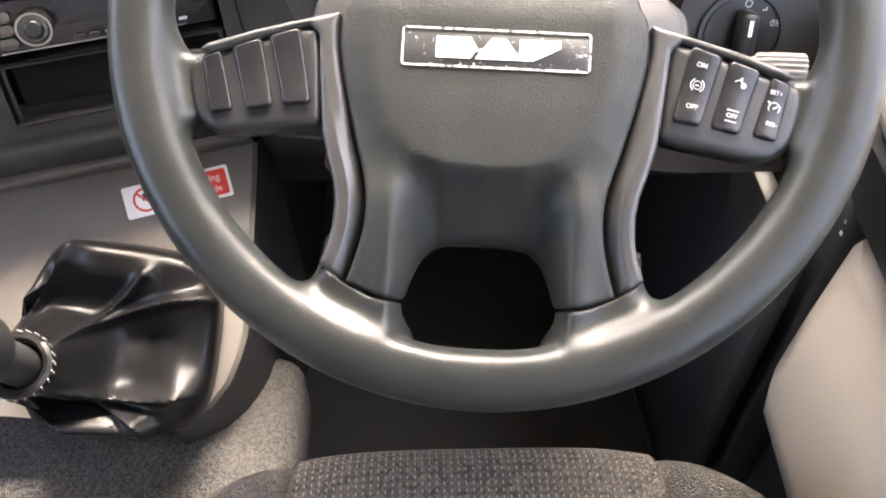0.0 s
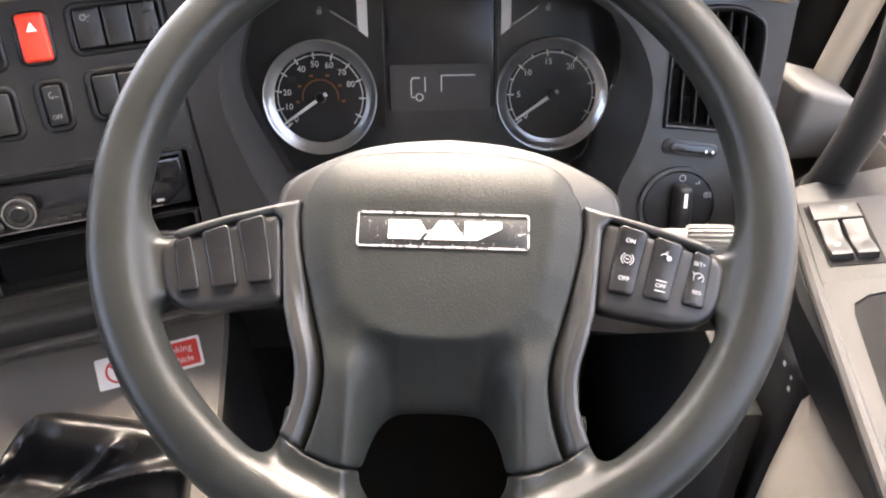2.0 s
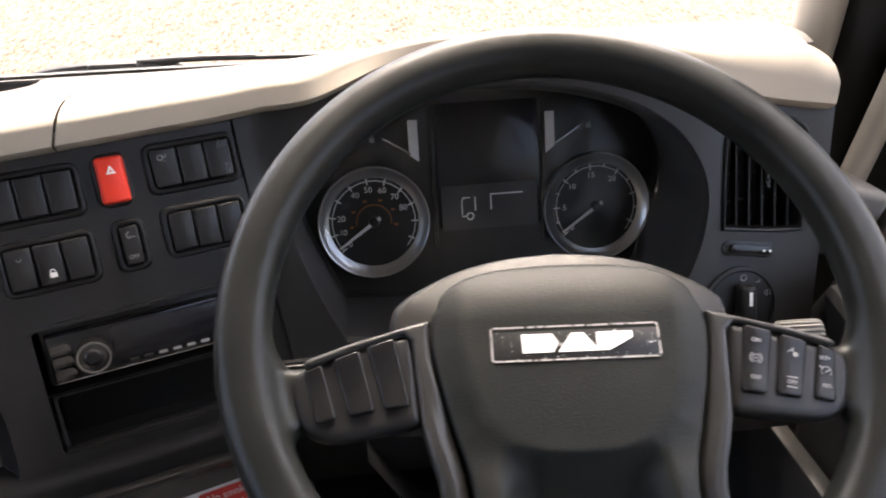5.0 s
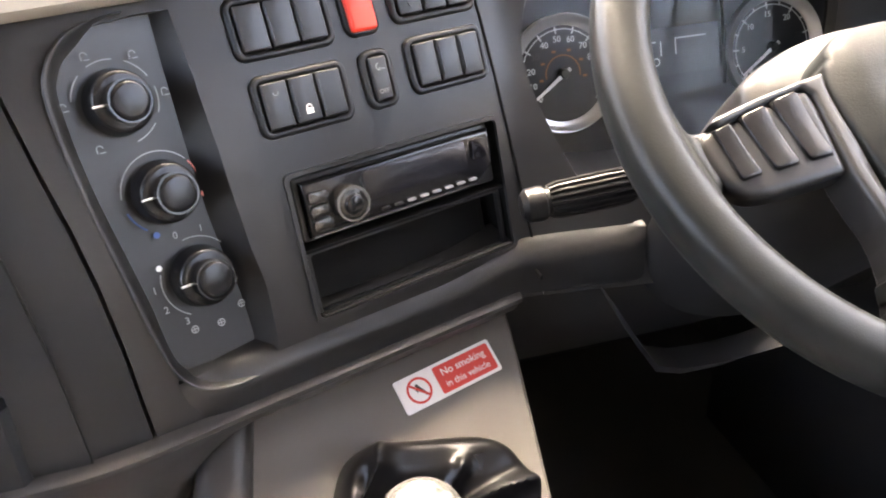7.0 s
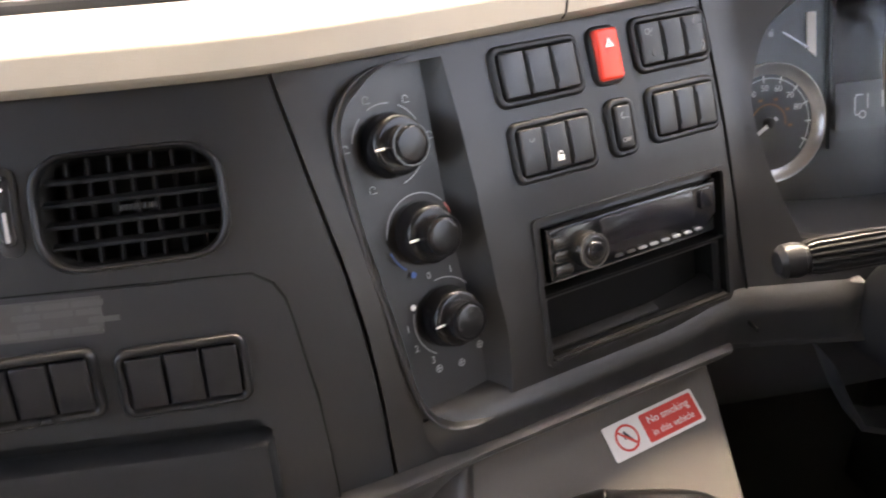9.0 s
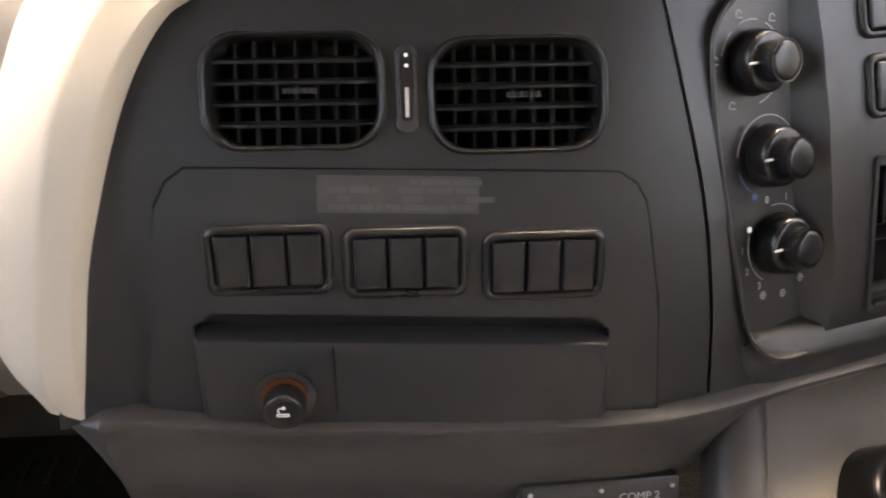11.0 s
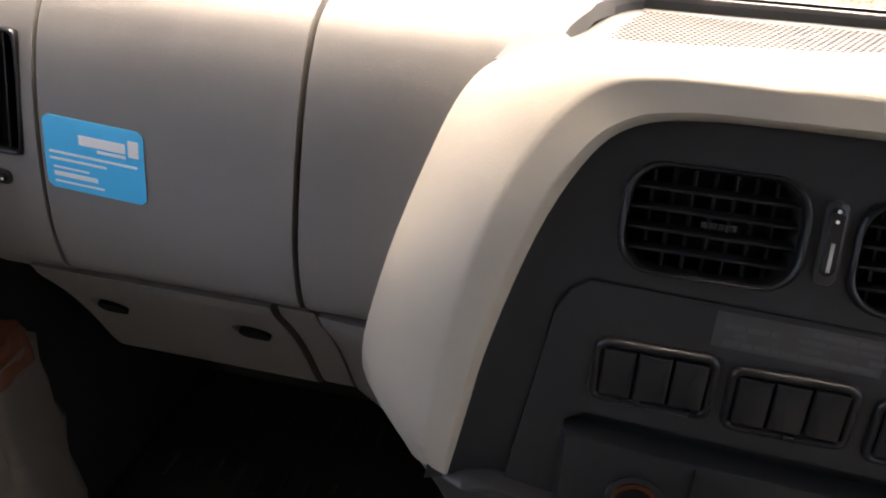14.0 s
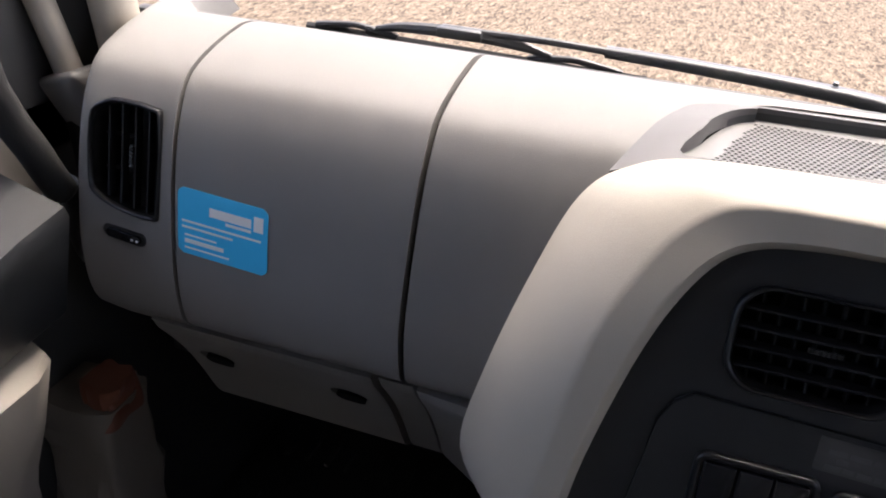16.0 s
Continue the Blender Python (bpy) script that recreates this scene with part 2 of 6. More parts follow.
def slab(outline, z0, z1, bevel=0.0, seg=2):
    """A plate of that outline between two heights; the upper rim may be rounded."""
    bm = bmesh.new()
    low = [bm.verts.new((x, y, z0)) for x, y in outline]
    high = [bm.verts.new((x, y, z1)) for x, y in outline]
    n = len(low)
    for i in range(n):
        bm.faces.new((low[i], low[(i + 1) % n], high[(i + 1) % n], high[i]))
    bm.faces.new(low[::-1])
    top = bm.faces.new(high)
    if bevel > 0:
        bmesh.ops.bevel(bm, geom=list(top.edges), offset=bevel, segments=seg, affect="EDGES", profile=0.5)
    return bm


def frame_slab(outer, inner, z0, z1):
    """A flat frame between two outlines of the same number of points."""
    bm = bmesh.new()
    loops = [[bm.verts.new((x, y, z)) for x, y in o] for o, z in ((outer, z0), (outer, z1), (inner, z1), (inner, z0))]
    n = len(outer)
    for a, b in zip(loops, loops[1:] + loops[:1]):
        for i in range(n):
            bm.faces.new((a[i], a[(i + 1) % n], b[(i + 1) % n], b[i]))
    return bm


def grid(rows, closed=False, caps=False):
    """A skin over rows of points."""
    bm = bmesh.new()
    vs = [[bm.verts.new(p) for p in row] for row in rows]
    for a, b in zip(vs, vs[1:]):
        n = len(a)
        for i in range(n if closed else n - 1):
            bm.faces.new((a[i], a[(i + 1) % n], b[(i + 1) % n], b[i]))
    if caps:
        bm.faces.new(vs[0])
        bm.faces.new(vs[-1])
    return bm


def shell(rows, away):
    """A closed plate: the skin over rows of points and its copy moved by away."""
    away = Vector(away)
    bm = bmesh.new()
    sheets = [[[bm.verts.new(Vector(p) + d) for p in row] for row in rows] for d in (Vector(), away)]
    for vs in sheets:
        for a, b in zip(vs, vs[1:]):
            for i in range(len(a) - 1):
                bm.faces.new((a[i], a[i + 1], b[i + 1], b[i]))
    f, k = sheets
    edge_f = f[0] + [r[-1] for r in f[1:]] + f[-1][-2::-1] + [r[0] for r in f[-2:0:-1]]
    edge_k = k[0] + [r[-1] for r in k[1:]] + k[-1][-2::-1] + [r[0] for r in k[-2:0:-1]]
    n = len(edge_f)
    for i in range(n):
        bm.faces.new((edge_f[i], edge_f[(i + 1) % n], edge_k[(i + 1) % n], edge_k[i]))
    return bm


def smooth_line(points, steps=8):
    """A curve through the points (Catmull-Rom)."""
    p = [Vector(q) for q in points]
    p = [2 * p[0] - p[1]] + p + [2 * p[-1] - p[-2]]
    out = []
    for a, b, c, d in zip(p, p[1:], p[2:], p[3:]):
        for k in range(steps):
            t = k / steps
            out.append(0.5 * (2 * b + (c - a) * t + (2 * a - 5 * b + 4 * c - d) * t * t + (3 * b - a - 3 * c + d) * t ** 3))
    return out + [p[-2]]


def tube(points, radius, seg=12, caps=True):
    """A round bar along points; radius a number or one for each point."""
    pts = [Vector(p) for p in points]
    radii = radius if isinstance(radius, (list, tuple)) else [radius] * len(pts)
    rows, side = [], None
    for i, p in enumerate(pts):
        d = (pts[min(i + 1, len(pts) - 1)] - pts[max(i - 1, 0)]).normalized()
        if side is None:
            side = d.orthogonal().normalized()
        side = (side - d * side.dot(d)).normalized()
        up = d.cross(side)
        rows.append([p + radii[i] * (math.cos(a) * side + math.sin(a) * up) for a in np.linspace(0, 2 * math.pi, seg, endpoint=False)])
    return grid(rows, closed=True, caps=caps)


def join(*bms):
    """Several bmeshes as one."""
    out = bmesh.new()
    for b in bms:
        me = bpy.data.meshes.new("tmp")
        b.to_mesh(me)
        b.free()
        out.from_mesh(me)
        bpy.data.meshes.remove(me)
    return out


def moved(bm, m):
    bm.transform(m)
    return bm


def cut(bm, cutters):
    """bm with the cutters taken away."""
    me = bpy.data.meshes.new("tmp")
    bmesh.ops.recalc_face_normals(bm, faces=bm.faces)
    bm.to_mesh(me)
    bm.free()
    ob = new("tmp", me)
    tools = []
    for c in cutters:
        cm = bpy.data.meshes.new("tmp")
        bmesh.ops.recalc_face_normals(c, faces=c.faces)
        c.to_mesh(cm)
        c.free()
        tools.append(new("tmp", cm))
        mod = ob.modifiers.new("cut", "BOOLEAN")
        mod.operation, mod.solver, mod.object = "DIFFERENCE", "EXACT", tools[-1]
    done = bpy.data.meshes.new_from_object(ob.evaluated_get(bpy.context.evaluated_depsgraph_get()))
    for o in [ob, *tools]:
        data = o.data
        bpy.data.objects.remove(o)
        bpy.data.meshes.remove(data)
    out = bmesh.new()
    out.from_mesh(done)
    bpy.data.meshes.remove(done)
    return out


def text(words, size, thick=0.0002):
    """Raised letters about the origin, in the xy plane."""
    cu = bpy.data.curves.new("tmp", "FONT")
    cu.body, cu.size, cu.extrude, cu.align_x, cu.align_y = words, size, thick, "CENTER", "CENTER"
    cu.resolution_u = 3
    ob = new("tmp", cu)
    me = bpy.data.meshes.new_from_object(ob.evaluated_get(bpy.context.evaluated_depsgraph_get()))
    bpy.data.objects.remove(ob)
    bpy.data.curves.remove(cu)
    bm = bmesh.new()
    bm.from_mesh(me)
    bpy.data.meshes.remove(me)
    return bm


def bar(x, y, w, h, z=0.0, t=0.0003, turn=0):
    """A thin printed bar."""
    return moved(box(w, h, t), pose(x, y, z, 0, 0, turn))


def arc(r, a0, a1, w, z=0.0, t=0.0003, seg=24):
    """A thin printed arc, degrees anticlockwise from +x."""
    rows = []
    for a in np.linspace(radians(a0), radians(a1), seg):
        c, s = math.cos(a), math.sin(a)
        rows.append([((r - w / 2) * c, (r - w / 2) * s, z + t), ((r + w / 2) * c, (r + w / 2) * s, z + t)])
    return grid(rows)


# ---- the lie of the dashboard ----
LEVELS = [0.56, 0.60, 0.65, 0.70, 0.75, 0.80, 0.85, 0.90, 0.95]
CENTRE_Y = [0.502, 0.506, 0.511, 0.517, 0.525, 0.541, 0.561, 0.585, 0.612]
SWITCH_D = [0.640, 0.641, 0.645, 0.655, 0.667, 0.682, 0.701, 0.723, 0.747]


def face_y(x, z):
    """How far ahead the dashboard's face lies at that place across and height."""
    yc = float(np.interp(z, LEVELS, CENTRE_Y))
    d = float(np.interp(z, LEVELS, SWITCH_D))
    ys = (d + 0.301 * x) / 0.954
    yr = 0.612 + (z - 0.76) * 0.326
    if x < -0.157:
        k = 0.012
        return 0.5 * (yc + ys + math.sqrt((yc - ys) ** 2 + k * k)) if x > -0.75 else yc
    if x < 0.24:
        k = (x + 0.157) / 0.397
        return (d - 0.301 * 0.157) / 0.954 * (1 - k) + yr * k
    return yr


def on_face(x, z, off=0.0):
    """A frame on the face: x along it, y up it, z out towards the seats."""
    p = Vector((x, face_y(x, z), z))
    e = 0.012
    across = Vector((2 * e, face_y(x + e, z) - face_y(x - e, z), 0)).normalized()
    up = Vector((0, face_y(x, z + e) - face_y(x, z - e), 2 * e))
    up = (up - across * up.dot(across)).normalized()
    out = across.cross(up)
    m = Matrix((across, up, out)).transposed().to_4x4()
    m.translation = p + out * off
    return m


def frame_at(p, across, up):
    across = Vector(across).normalized()
    up = Vector(up)
    up = (up - across * up.dot(across)).normalized()
    m = Matrix((across, up, across.cross(up))).transposed().to_4x4()
    m.translation = p
    return m

# ---- outside ----
ground = part("ground", grid([[(-400, y, -1.15), (400, y, -1.15)] for y in (-400, 400)]), GRAVEL)
tagged(ground, "pale tan gravel yard lit by daylight", "ground", kind="structure")


# ---- the cab around ----
def wall(name, bm, mat, label, category="wall", kind="structure"):
    return tagged(part(name, bm, mat), label, category, kind=kind)


wall("floor", box(2.10, 2.1, 0.06, at=(-0.54, 0.25, -0.03)), FLOOR, "black rubber-covered cab floor", "floor")
wall("wall_rear", box(2.10, 0.05, 1.80, at=(-0.54, -0.825, 0.90)), REAR, "grey vinyl-lined rear wall of the cab")
wall("ceiling", box(2.10, 1.60, 0.05, at=(-0.54, 0.0, 1.825)), HEADLINER, "pale cloth headliner of the cab", "ceiling")
wall("wall_front", box(2.10, 0.05, 0.74, at=(-0.54, 1.28, 0.35)), CHARCOAL_DARK, "dark bulkhead below the windscreen")


def strip_wall(name, x, label):
    """A side of the cab: sill panel, pillars and header round the side window."""
    sill = 0.765 if x > 0 else 0.825
    bms = [box(0.05, 1.67, sill, at=(x, 0.035, sill / 2)), box(0.05, 0.41, 0.70, at=(x, 1.075, 0.35)), box(0.05, 0.06, 1.80 - sill, at=(x, -0.77, (1.80 + sill) / 2)),
           box(0.05, 1.44, 0.10, at=(x, -0.02, 1.75))]
    front = part("trim", box(0.05, 0.20, 1.03, at=(x, 0.770, 1.285)), RUBBER)
    tagged(front, "dark rubber-lined corner beside the windscreen", "trim", kind="structure")
    return wall(name, join(*bms), STONE, label)


strip_wall("wall_left", -1.59, "stone-coloured plastic cab side with a window")
strip_wall("wall_right", 0.505, "stone-coloured plastic cab side with a window")
wall("trim", box(0.012, 0.76, 0.64, 0.004, at=(-1.558, 0.88, 0.36)), CHARCOAL_DARK, "dark plastic kick panel in the footwell", "trim")
# windscreen, from the scuttle up to the roof's edge
pane = part("window_1", shell([[(-1.56, 0.885, 0.88), (0.47, 0.885, 0.88)], [(-1.50, 0.72, 1.80), (0.41, 0.72, 1.80)]], (0, 0.006, 0.001)), GLASS)
# unseen header, added to narrow the light from the windscreen's top
wall("header_light_stop", shell([[(-1.515, 0.760, 1.62), (0.425, 0.760, 1.62)], [(-1.50, 0.73, 1.80), (0.41, 0.73, 1.80)]], (0, -0.04, 0)), HEADLINER, "unseen pale header above the windscreen, added to cut steep light")
pane.visible_shadow = False
tagged(pane, "clear one-piece windscreen of the cab", "window", kind="structure")
for x, nm in ((-1.60, "window_2"), (0.515, "window_3")):
    p = part(nm, box(0.005, 1.44, 0.98, at=(x, -0.02, 1.24)), GLASS)
    p.visible_shadow = False
    tagged(p, "clear side window in a dark rubber seal", "window", kind="structure")


def pillar(name, x, s, up, drop, deep=0.0, aside=0.0, r=0.0145):
    """The post beside the windscreen: a dark outer post, a pale padded tube and a moulded foot; s is the side."""
    t = thing(name, "windscreen post with a beige tube and taupe foot", "pillar")
    line = smooth_line([(x + 0.011 * s, 0.727 + deep * 0.4, 0.770 + up * 1.7), (x + 0.029 * s, 0.698 + deep * 0.4, 0.955 + up), (x + 0.044 * s, 0.640, 1.30), (x + 0.046 * s, 0.57, 1.80)], 5)
    part("tube", tube(line, r, 18), BEIGE, t, "beige padded tube")
    inner = smooth_line([(x - 0.016 * s, 0.815, 0.80), (x - 0.020 * s, 0.795, 0.93), (x - 0.030 * s, 0.745, 1.30), (x - 0.040 * s, 0.68, 1.80)], 5)
    part("lining", grid([[p + Vector((0.022 * math.cos(a), 0.030 * math.sin(a), 0)) for a in np.linspace(0, 2 * math.pi, 16, endpoint=False)] for p in inner], closed=True, caps=True), BEIGE, t, "beige pillar lining")
    dark = smooth_line([(x + 0.022 * s, 0.815, 0.70), (x + 0.026 * s, 0.800, 0.93), (x + 0.030 * s, 0.745, 1.30), (x + 0.030 * s, 0.67, 1.80)], 5)
    rows = []
    for p in dark:
        rows.append([p + Vector((0.034 * math.cos(a), 0.060 * math.sin(a), 0)) for a in np.linspace(0, 2 * math.pi, 20, endpoint=False)])
    part("post", grid(rows, closed=True, caps=True), POST, t, "dark outer post")
    foot = box(0.066, 0.080, 0.112, 0.012, 4)
    for v in foot.verts:
        k = 0.5 - v.co.z / 0.112
        v.co.x += 0.022 * s * k
        v.co.y += 0.05 * k
        v.co.z -= 0.020 * (v.co.x * s + 0.033) / 0.066 * (1 - k)
    part("foot", moved(foot, Matrix.Translation((x - 0.022 * s - aside, 0.700 + deep, 0.778 + up - drop)) @ Matrix.Rotation(radians(6 * s), 4, "Z")), TAUPE, t, "taupe moulded foot")
    part("seal", tube([(x + 0.056 * s, 0.715, 0.80), (x + 0.060 * s, 0.690, 1.2), (x + 0.055 * s, 0.65, 1.72)], 0.010, 10), RUBBER, t)
    return t


pillar("windscreen_pillar", 0.440, 1, 0.0, 0.026, 0.0, -0.010)
pillar("windscreen_pillar", -1.530, -1, 0.045, 0.010, 0.060, 0.032, 0.0155)


def wiper(x0, x1, y, z, arm_w=0.013, arm_h=0.0085):
    """A wiper arm with its blade, lying along the foot of the windscreen."""
    t = thing("windscreen_wiper", "black windscreen wiper lying along the scuttle", "wiper", "windscreen wipers")
    a = Vector((x0, y, z))
    b = Vector((x1, y, z + 0.010))
    def at(k, up=0.0, ahead=0.0):
        return a.lerp(b, k) + Vector((0, ahead, up))
    part("pivot", cyl(0.016, 0.012, 0.022, 20, 0.003, at=tuple(a - Vector((0, 0, 0.018)))), WIPER, t)
    arm = smooth_line([at(-0.02, -0.004), at(0.05, 0.004), at(0.18, 0.009), at(0.34, 0.012), at(0.45, 0.013)], 4)
    rows = []
    for i, p in enumerate(arm):
        k = i / (len(arm) - 1)
        hw, hh = arm_w * (1 - 0.3 * k), arm_h * (1 - 0.3 * k)
        rows.append([p + Vector((0, hw * math.copysign(abs(math.cos(q)) ** 0.6, math.cos(q)), hh * math.copysign(abs(math.sin(q)) ** 0.6, math.sin(q)))) for q in np.linspace(0, 2 * math.pi, 16, endpoint=False)])
    part("arm", grid(rows, closed=True, caps=True), WIPER, t, "grey painted wiper arm", smooth=50)
    part("rivet", cyl(0.0035, 0.0030, 0.004, 12, 0.001, at=tuple(at(0.10, 0.015))), DULL, t)
    part("rod", tube(smooth_line([at(0.43, 0.013), at(0.55, 0.014), at(0.66, 0.012), at(0.70, 0.010)], 5), 0.0042, 8), WIPER, t)
    part("saddle", box(0.055, 0.020, 0.013, 0.004, at=tuple(at(0.70, 0.008))), WIPER, t)
    part("bridge", tube(smooth_line([at(0.54, -0.003, 0.004), at(0.60, 0.004, 0.003), at(0.70, 0.008), at(0.80, 0.004, 0.003), at(0.86, -0.003, 0.004)], 6), [0.0035 + 0.004 * math.sin(math.pi * k / 24) for k in range(25)], 8), WIPER, t)
    for k in (0.50, 0.90):
        part("claw", tube(smooth_line([at(k - 0.08, -0.010, 0.006), at(k - 0.03, -0.005, 0.005), at(k, -0.003, 0.004), at(k + 0.03, -0.005, 0.005), at(k + 0.08, -0.010, 0.006)], 4), 0.0040, 8), WIPER, t)
    part("blade", tube([at(k, -0.014, 0.008) for k in np.linspace(0.38, 1.0, 12)], 0.0055, 6), RUBBER, t, "black rubber wiper blade")
    return t


wiper(-0.695, -1.36, 0.950, 0.889)
wiper(0.110, -0.53, 0.950, 0.874, 0.008, 0.0042)
scuttle = part("trim", box(2.04, 0.44, 0.05, 0.01, at=(-0.54, 1.055, 0.70)), BLACK)
tagged(scuttle, "black plastic scuttle below the windscreen", "trim", kind="structure")
# unseen sheet, added to keep windscreen light out of dashboard and footwell
light_block = part("trim", box(2.04, 0.006, 0.40, at=(-0.54, 0.848, 0.702)), VOID)
tagged(light_block, "unseen black sheet behind the dashboard, added to block windscreen light", "trim", kind="structure")

# ---- the dashboard's shells ----
dash = thing("dashboard", "truck dashboard of charcoal, taupe and beige moulded plastic", "dashboard")


def seam_x(z):
    return float(np.interp(z, [0.597, 0.64, 0.682, 0.733, 0.773, 0.822, 0.868, 0.915], [-0.4845, -0.488, -0.491, -0.498, -0.506, -0.519, -0.531, -0.543]))


def seam_r(z):
    return -0.186 + (0.904 - z) * 0.15


def trim_in(z):
    """The inner edge of the beige surround beside the centre panel."""
    return float(np.interp(z, [0.60, 0.63, 0.74, 0.80, 0.84, 0.875, 0.90, 0.93], [-0.926, -0.922, -0.908, -0.893, -0.876, -0.856, -0.829, -0.79]))


def skin(x_left, x_right, z0, z1, nx, nz, off=lambda x, z: 0.0):
    rows = []
    for z in np.linspace(z0, z1, nz):
        a, b = x_left(z), x_right(z)
        rows.append([(x, face_y(x, z) - off(x, z), z) for x in np.linspace(a, b, nx)])
    return rows


def face_cutter(outline, x, z, deep, out=0.03):
    return moved(slab(outline, -deep, out), on_face(x, z))


# centre panel with its two vents
VENTS = [(-0.775, 0.8383), (-0.6324, 0.8336)]
vent_hole = rounded(0.108, 0.068, 0.023)
def lip_z(x):
    """Height of the lip below the panels."""
    return float(np.interp(x, [-0.985, -0.967, -0.922, -0.90, -0.847, -0.773, -0.654, -0.448, -0.085], [0.606, 0.617, 0.632, 0.630, 0.6215, 0.6155, 0.609, 0.6075, 0.6045]))


rows = []
for k in np.linspace(0, 1, 26):
    row = []
    for j in np.linspace(0, 1, 46):
        z0 = 0.612 + (0.915 - 0.612) * k
        x = trim_in(z0) - 0.02 + (seam_x(z0) - 0.0012 - trim_in(z0) + 0.02) * j
        z = lip_z(x) - 0.002 + (0.915 - lip_z(x) + 0.002) * k
        row.append((x, face_y(x, z) - 0.012 * max(0, min(1, (-0.893 - x) / 0.03)), z))
    rows.append(row)


def front_top(x):
    """Height of the tray front's upper edge."""
    return float(np.interp(x, [-0.8500, -0.8416, -0.757, -0.664, -0.5746, -0.5660], [0.6860, 0.6880, 0.6834, 0.6790, 0.6746, 0.6720]))


def scoop_cut():
    """The finger recess above the tray front, rounded at its upper corners."""
    run = np.linspace(-0.8485, -0.5680, 24)
    line = [(x, front_top(x) - 0.012) for x in run]
    line += [(x, front_top(x) + 0.0145 * min(1.0, 0.25 + min(x + 0.8485, -0.5680 - x) / 0.014) ** 0.6) for x in run[::-1]]
    bm = bmesh.new()
    lo = [bm.verts.new((x, face_y(x, z) - 0.02, z)) for x, z in line]
    hi = [bm.verts.new((x, face_y(x, z) + 0.0065, z)) for x, z in line]
    for i in range(len(lo)):
        j = (i + 1) % len(lo)
        bm.faces.new((lo[i], lo[j], hi[j], hi[i]))
    bm.faces.new(lo)
    bm.faces.new(hi[::-1])
    return bm


bm = shell(rows, (0, 0.05, 0))
cutters = [face_cutter(vent_hole, x, z, 0.045) for x, z in VENTS]
panel_bm = bm
plate = [(-0.845, 0.796), (-0.857, 0.788), (-0.865, 0.774), (-0.886, 0.6275), (-0.5285, 0.6095), (-0.535, 0.696), (-0.543, 0.745), (-0.5475, 0.767), (-0.554, 0.778), (-0.566, 0.786)]


def face_plate(outline, lift, edge=0.0015):
    """A thin raised plate that follows the face."""
    bm = bmesh.new()
    zs = sorted({round(z, 4) for _, z in outline} | set(np.round(np.linspace(min(z for _, z in outline), max(z for _, z in outline), 16), 4)))
    rows = []
    n = len(outline)
    for z in zs:
        hits = []
        for i in range(n):
            (x0, z0), (x1, z1) = outline[i], outline[(i + 1) % n]
            if min(z0, z1) - 1e-9 <= z <= max(z0, z1) + 1e-9:
                hits += [x0, x1] if abs(z1 - z0) < 1e-6 else [x0 + (x1 - x0) * (z - z0) / (z1 - z0)]
        a, b = min(hits), max(hits)
        rows.append([(x, face_y(x, z) - lift, z) for x in np.linspace(a, b, 24)])
    return shell(rows, (0, 0.02, 0))


part("centre_panel", cut(panel_bm, cutters + [scoop_cut()]), CHARCOAL_SHADED, dash, "charcoal grained centre panel, its shade put into the colour", smooth=28)
part("switch_plate", cut(face_plate(plate, 0.0036), [scoop_cut()]), CHARCOAL_SHADED, dash, smooth=28)
edge = [(x, face_y(x, z) - 0.0030, z) for x, z in plate[4:] + plate[:4]]
part("plate_seam", tube([Vector(a).lerp(Vector(b), k / 4) for a, b in zip(edge, edge[1:]) for k in range(4)], 0.0010, 6), VOID, dash, "dark seam round the switch plate")
# the tray front below it stands proud under a finger recess
front = []
for x in np.linspace(-0.8495, -0.5670, 60):
    edge = min(x + 0.8495, -0.5670 - x)
    t = front_top(x)
    proud = 0.0030 + 0.0105 * (1 - max(0.0, 1 - edge / 0.003) ** 2)
    foot = lip_z(x) - 0.004
    row = [(-0.0060, t + 0.0006), (0.0, t + 0.0009), (0.0115, t + 0.0004), (0.0130, t - 0.0004), (0.0135, t - 0.0018)]
    row += [(0.0135 - 0.0050 * k, t - 0.002 + (foot - t) * k) for k in (0.15, 0.4, 0.7, 1.0)]
    front.append([(x, face_y(x, z) - min(o, proud), z) for o, z in row])
part("tray_front", shell([[r[i] for r in front] for i in range(9)], (0, 0.012, -0.003)), CHARCOAL_SHADED, dash, "charcoal tray front below a finger recess", smooth=30)
part("tray_seam", box(0.0014, 0.004, 0.052, at=(-0.7565, face_y(-0.7565, 0.655) - 0.0120, 0.6545)), VOID, dash)

# switch panel with the recess of the heater knobs and the radio's opening
POD = [(-0.414, 0.892), (-0.442, 0.892), (-0.474, 0.889), (-0.490, 0.881), (-0.499, 0.868), (-0.501, 0.850), (-0.493, 0.800), (-0.480, 0.740), (-0.466, 0.676), (-0.456, 0.652), (-0.442, 0.640), (-0.425, 0.636), (-0.400, 0.635), (-0.384, 0.639), (-0.386, 0.690), (-0.396, 0.740), (-0.403, 0.790), (-0.409, 0.845)]
POD_M = on_face(-0.440, 0.770)
POD_FLOOR = POD_M @ pose(0, 0, -0.017, 0, 8.0, 0)
pod_local = [(POD_M.inverted() @ Vector((x, face_y(x, z), z))).to_2d() for x, z in POD]
pod_line = [tuple(p.to_2d()) for p in smooth_line([p.to_3d() for p in pod_local] + [pod_local[0].to_3d()], 4)[:-1]]
pod_cut = moved(slab([(x, y) for x, y in pod_line], 0, 0.08), POD_M)
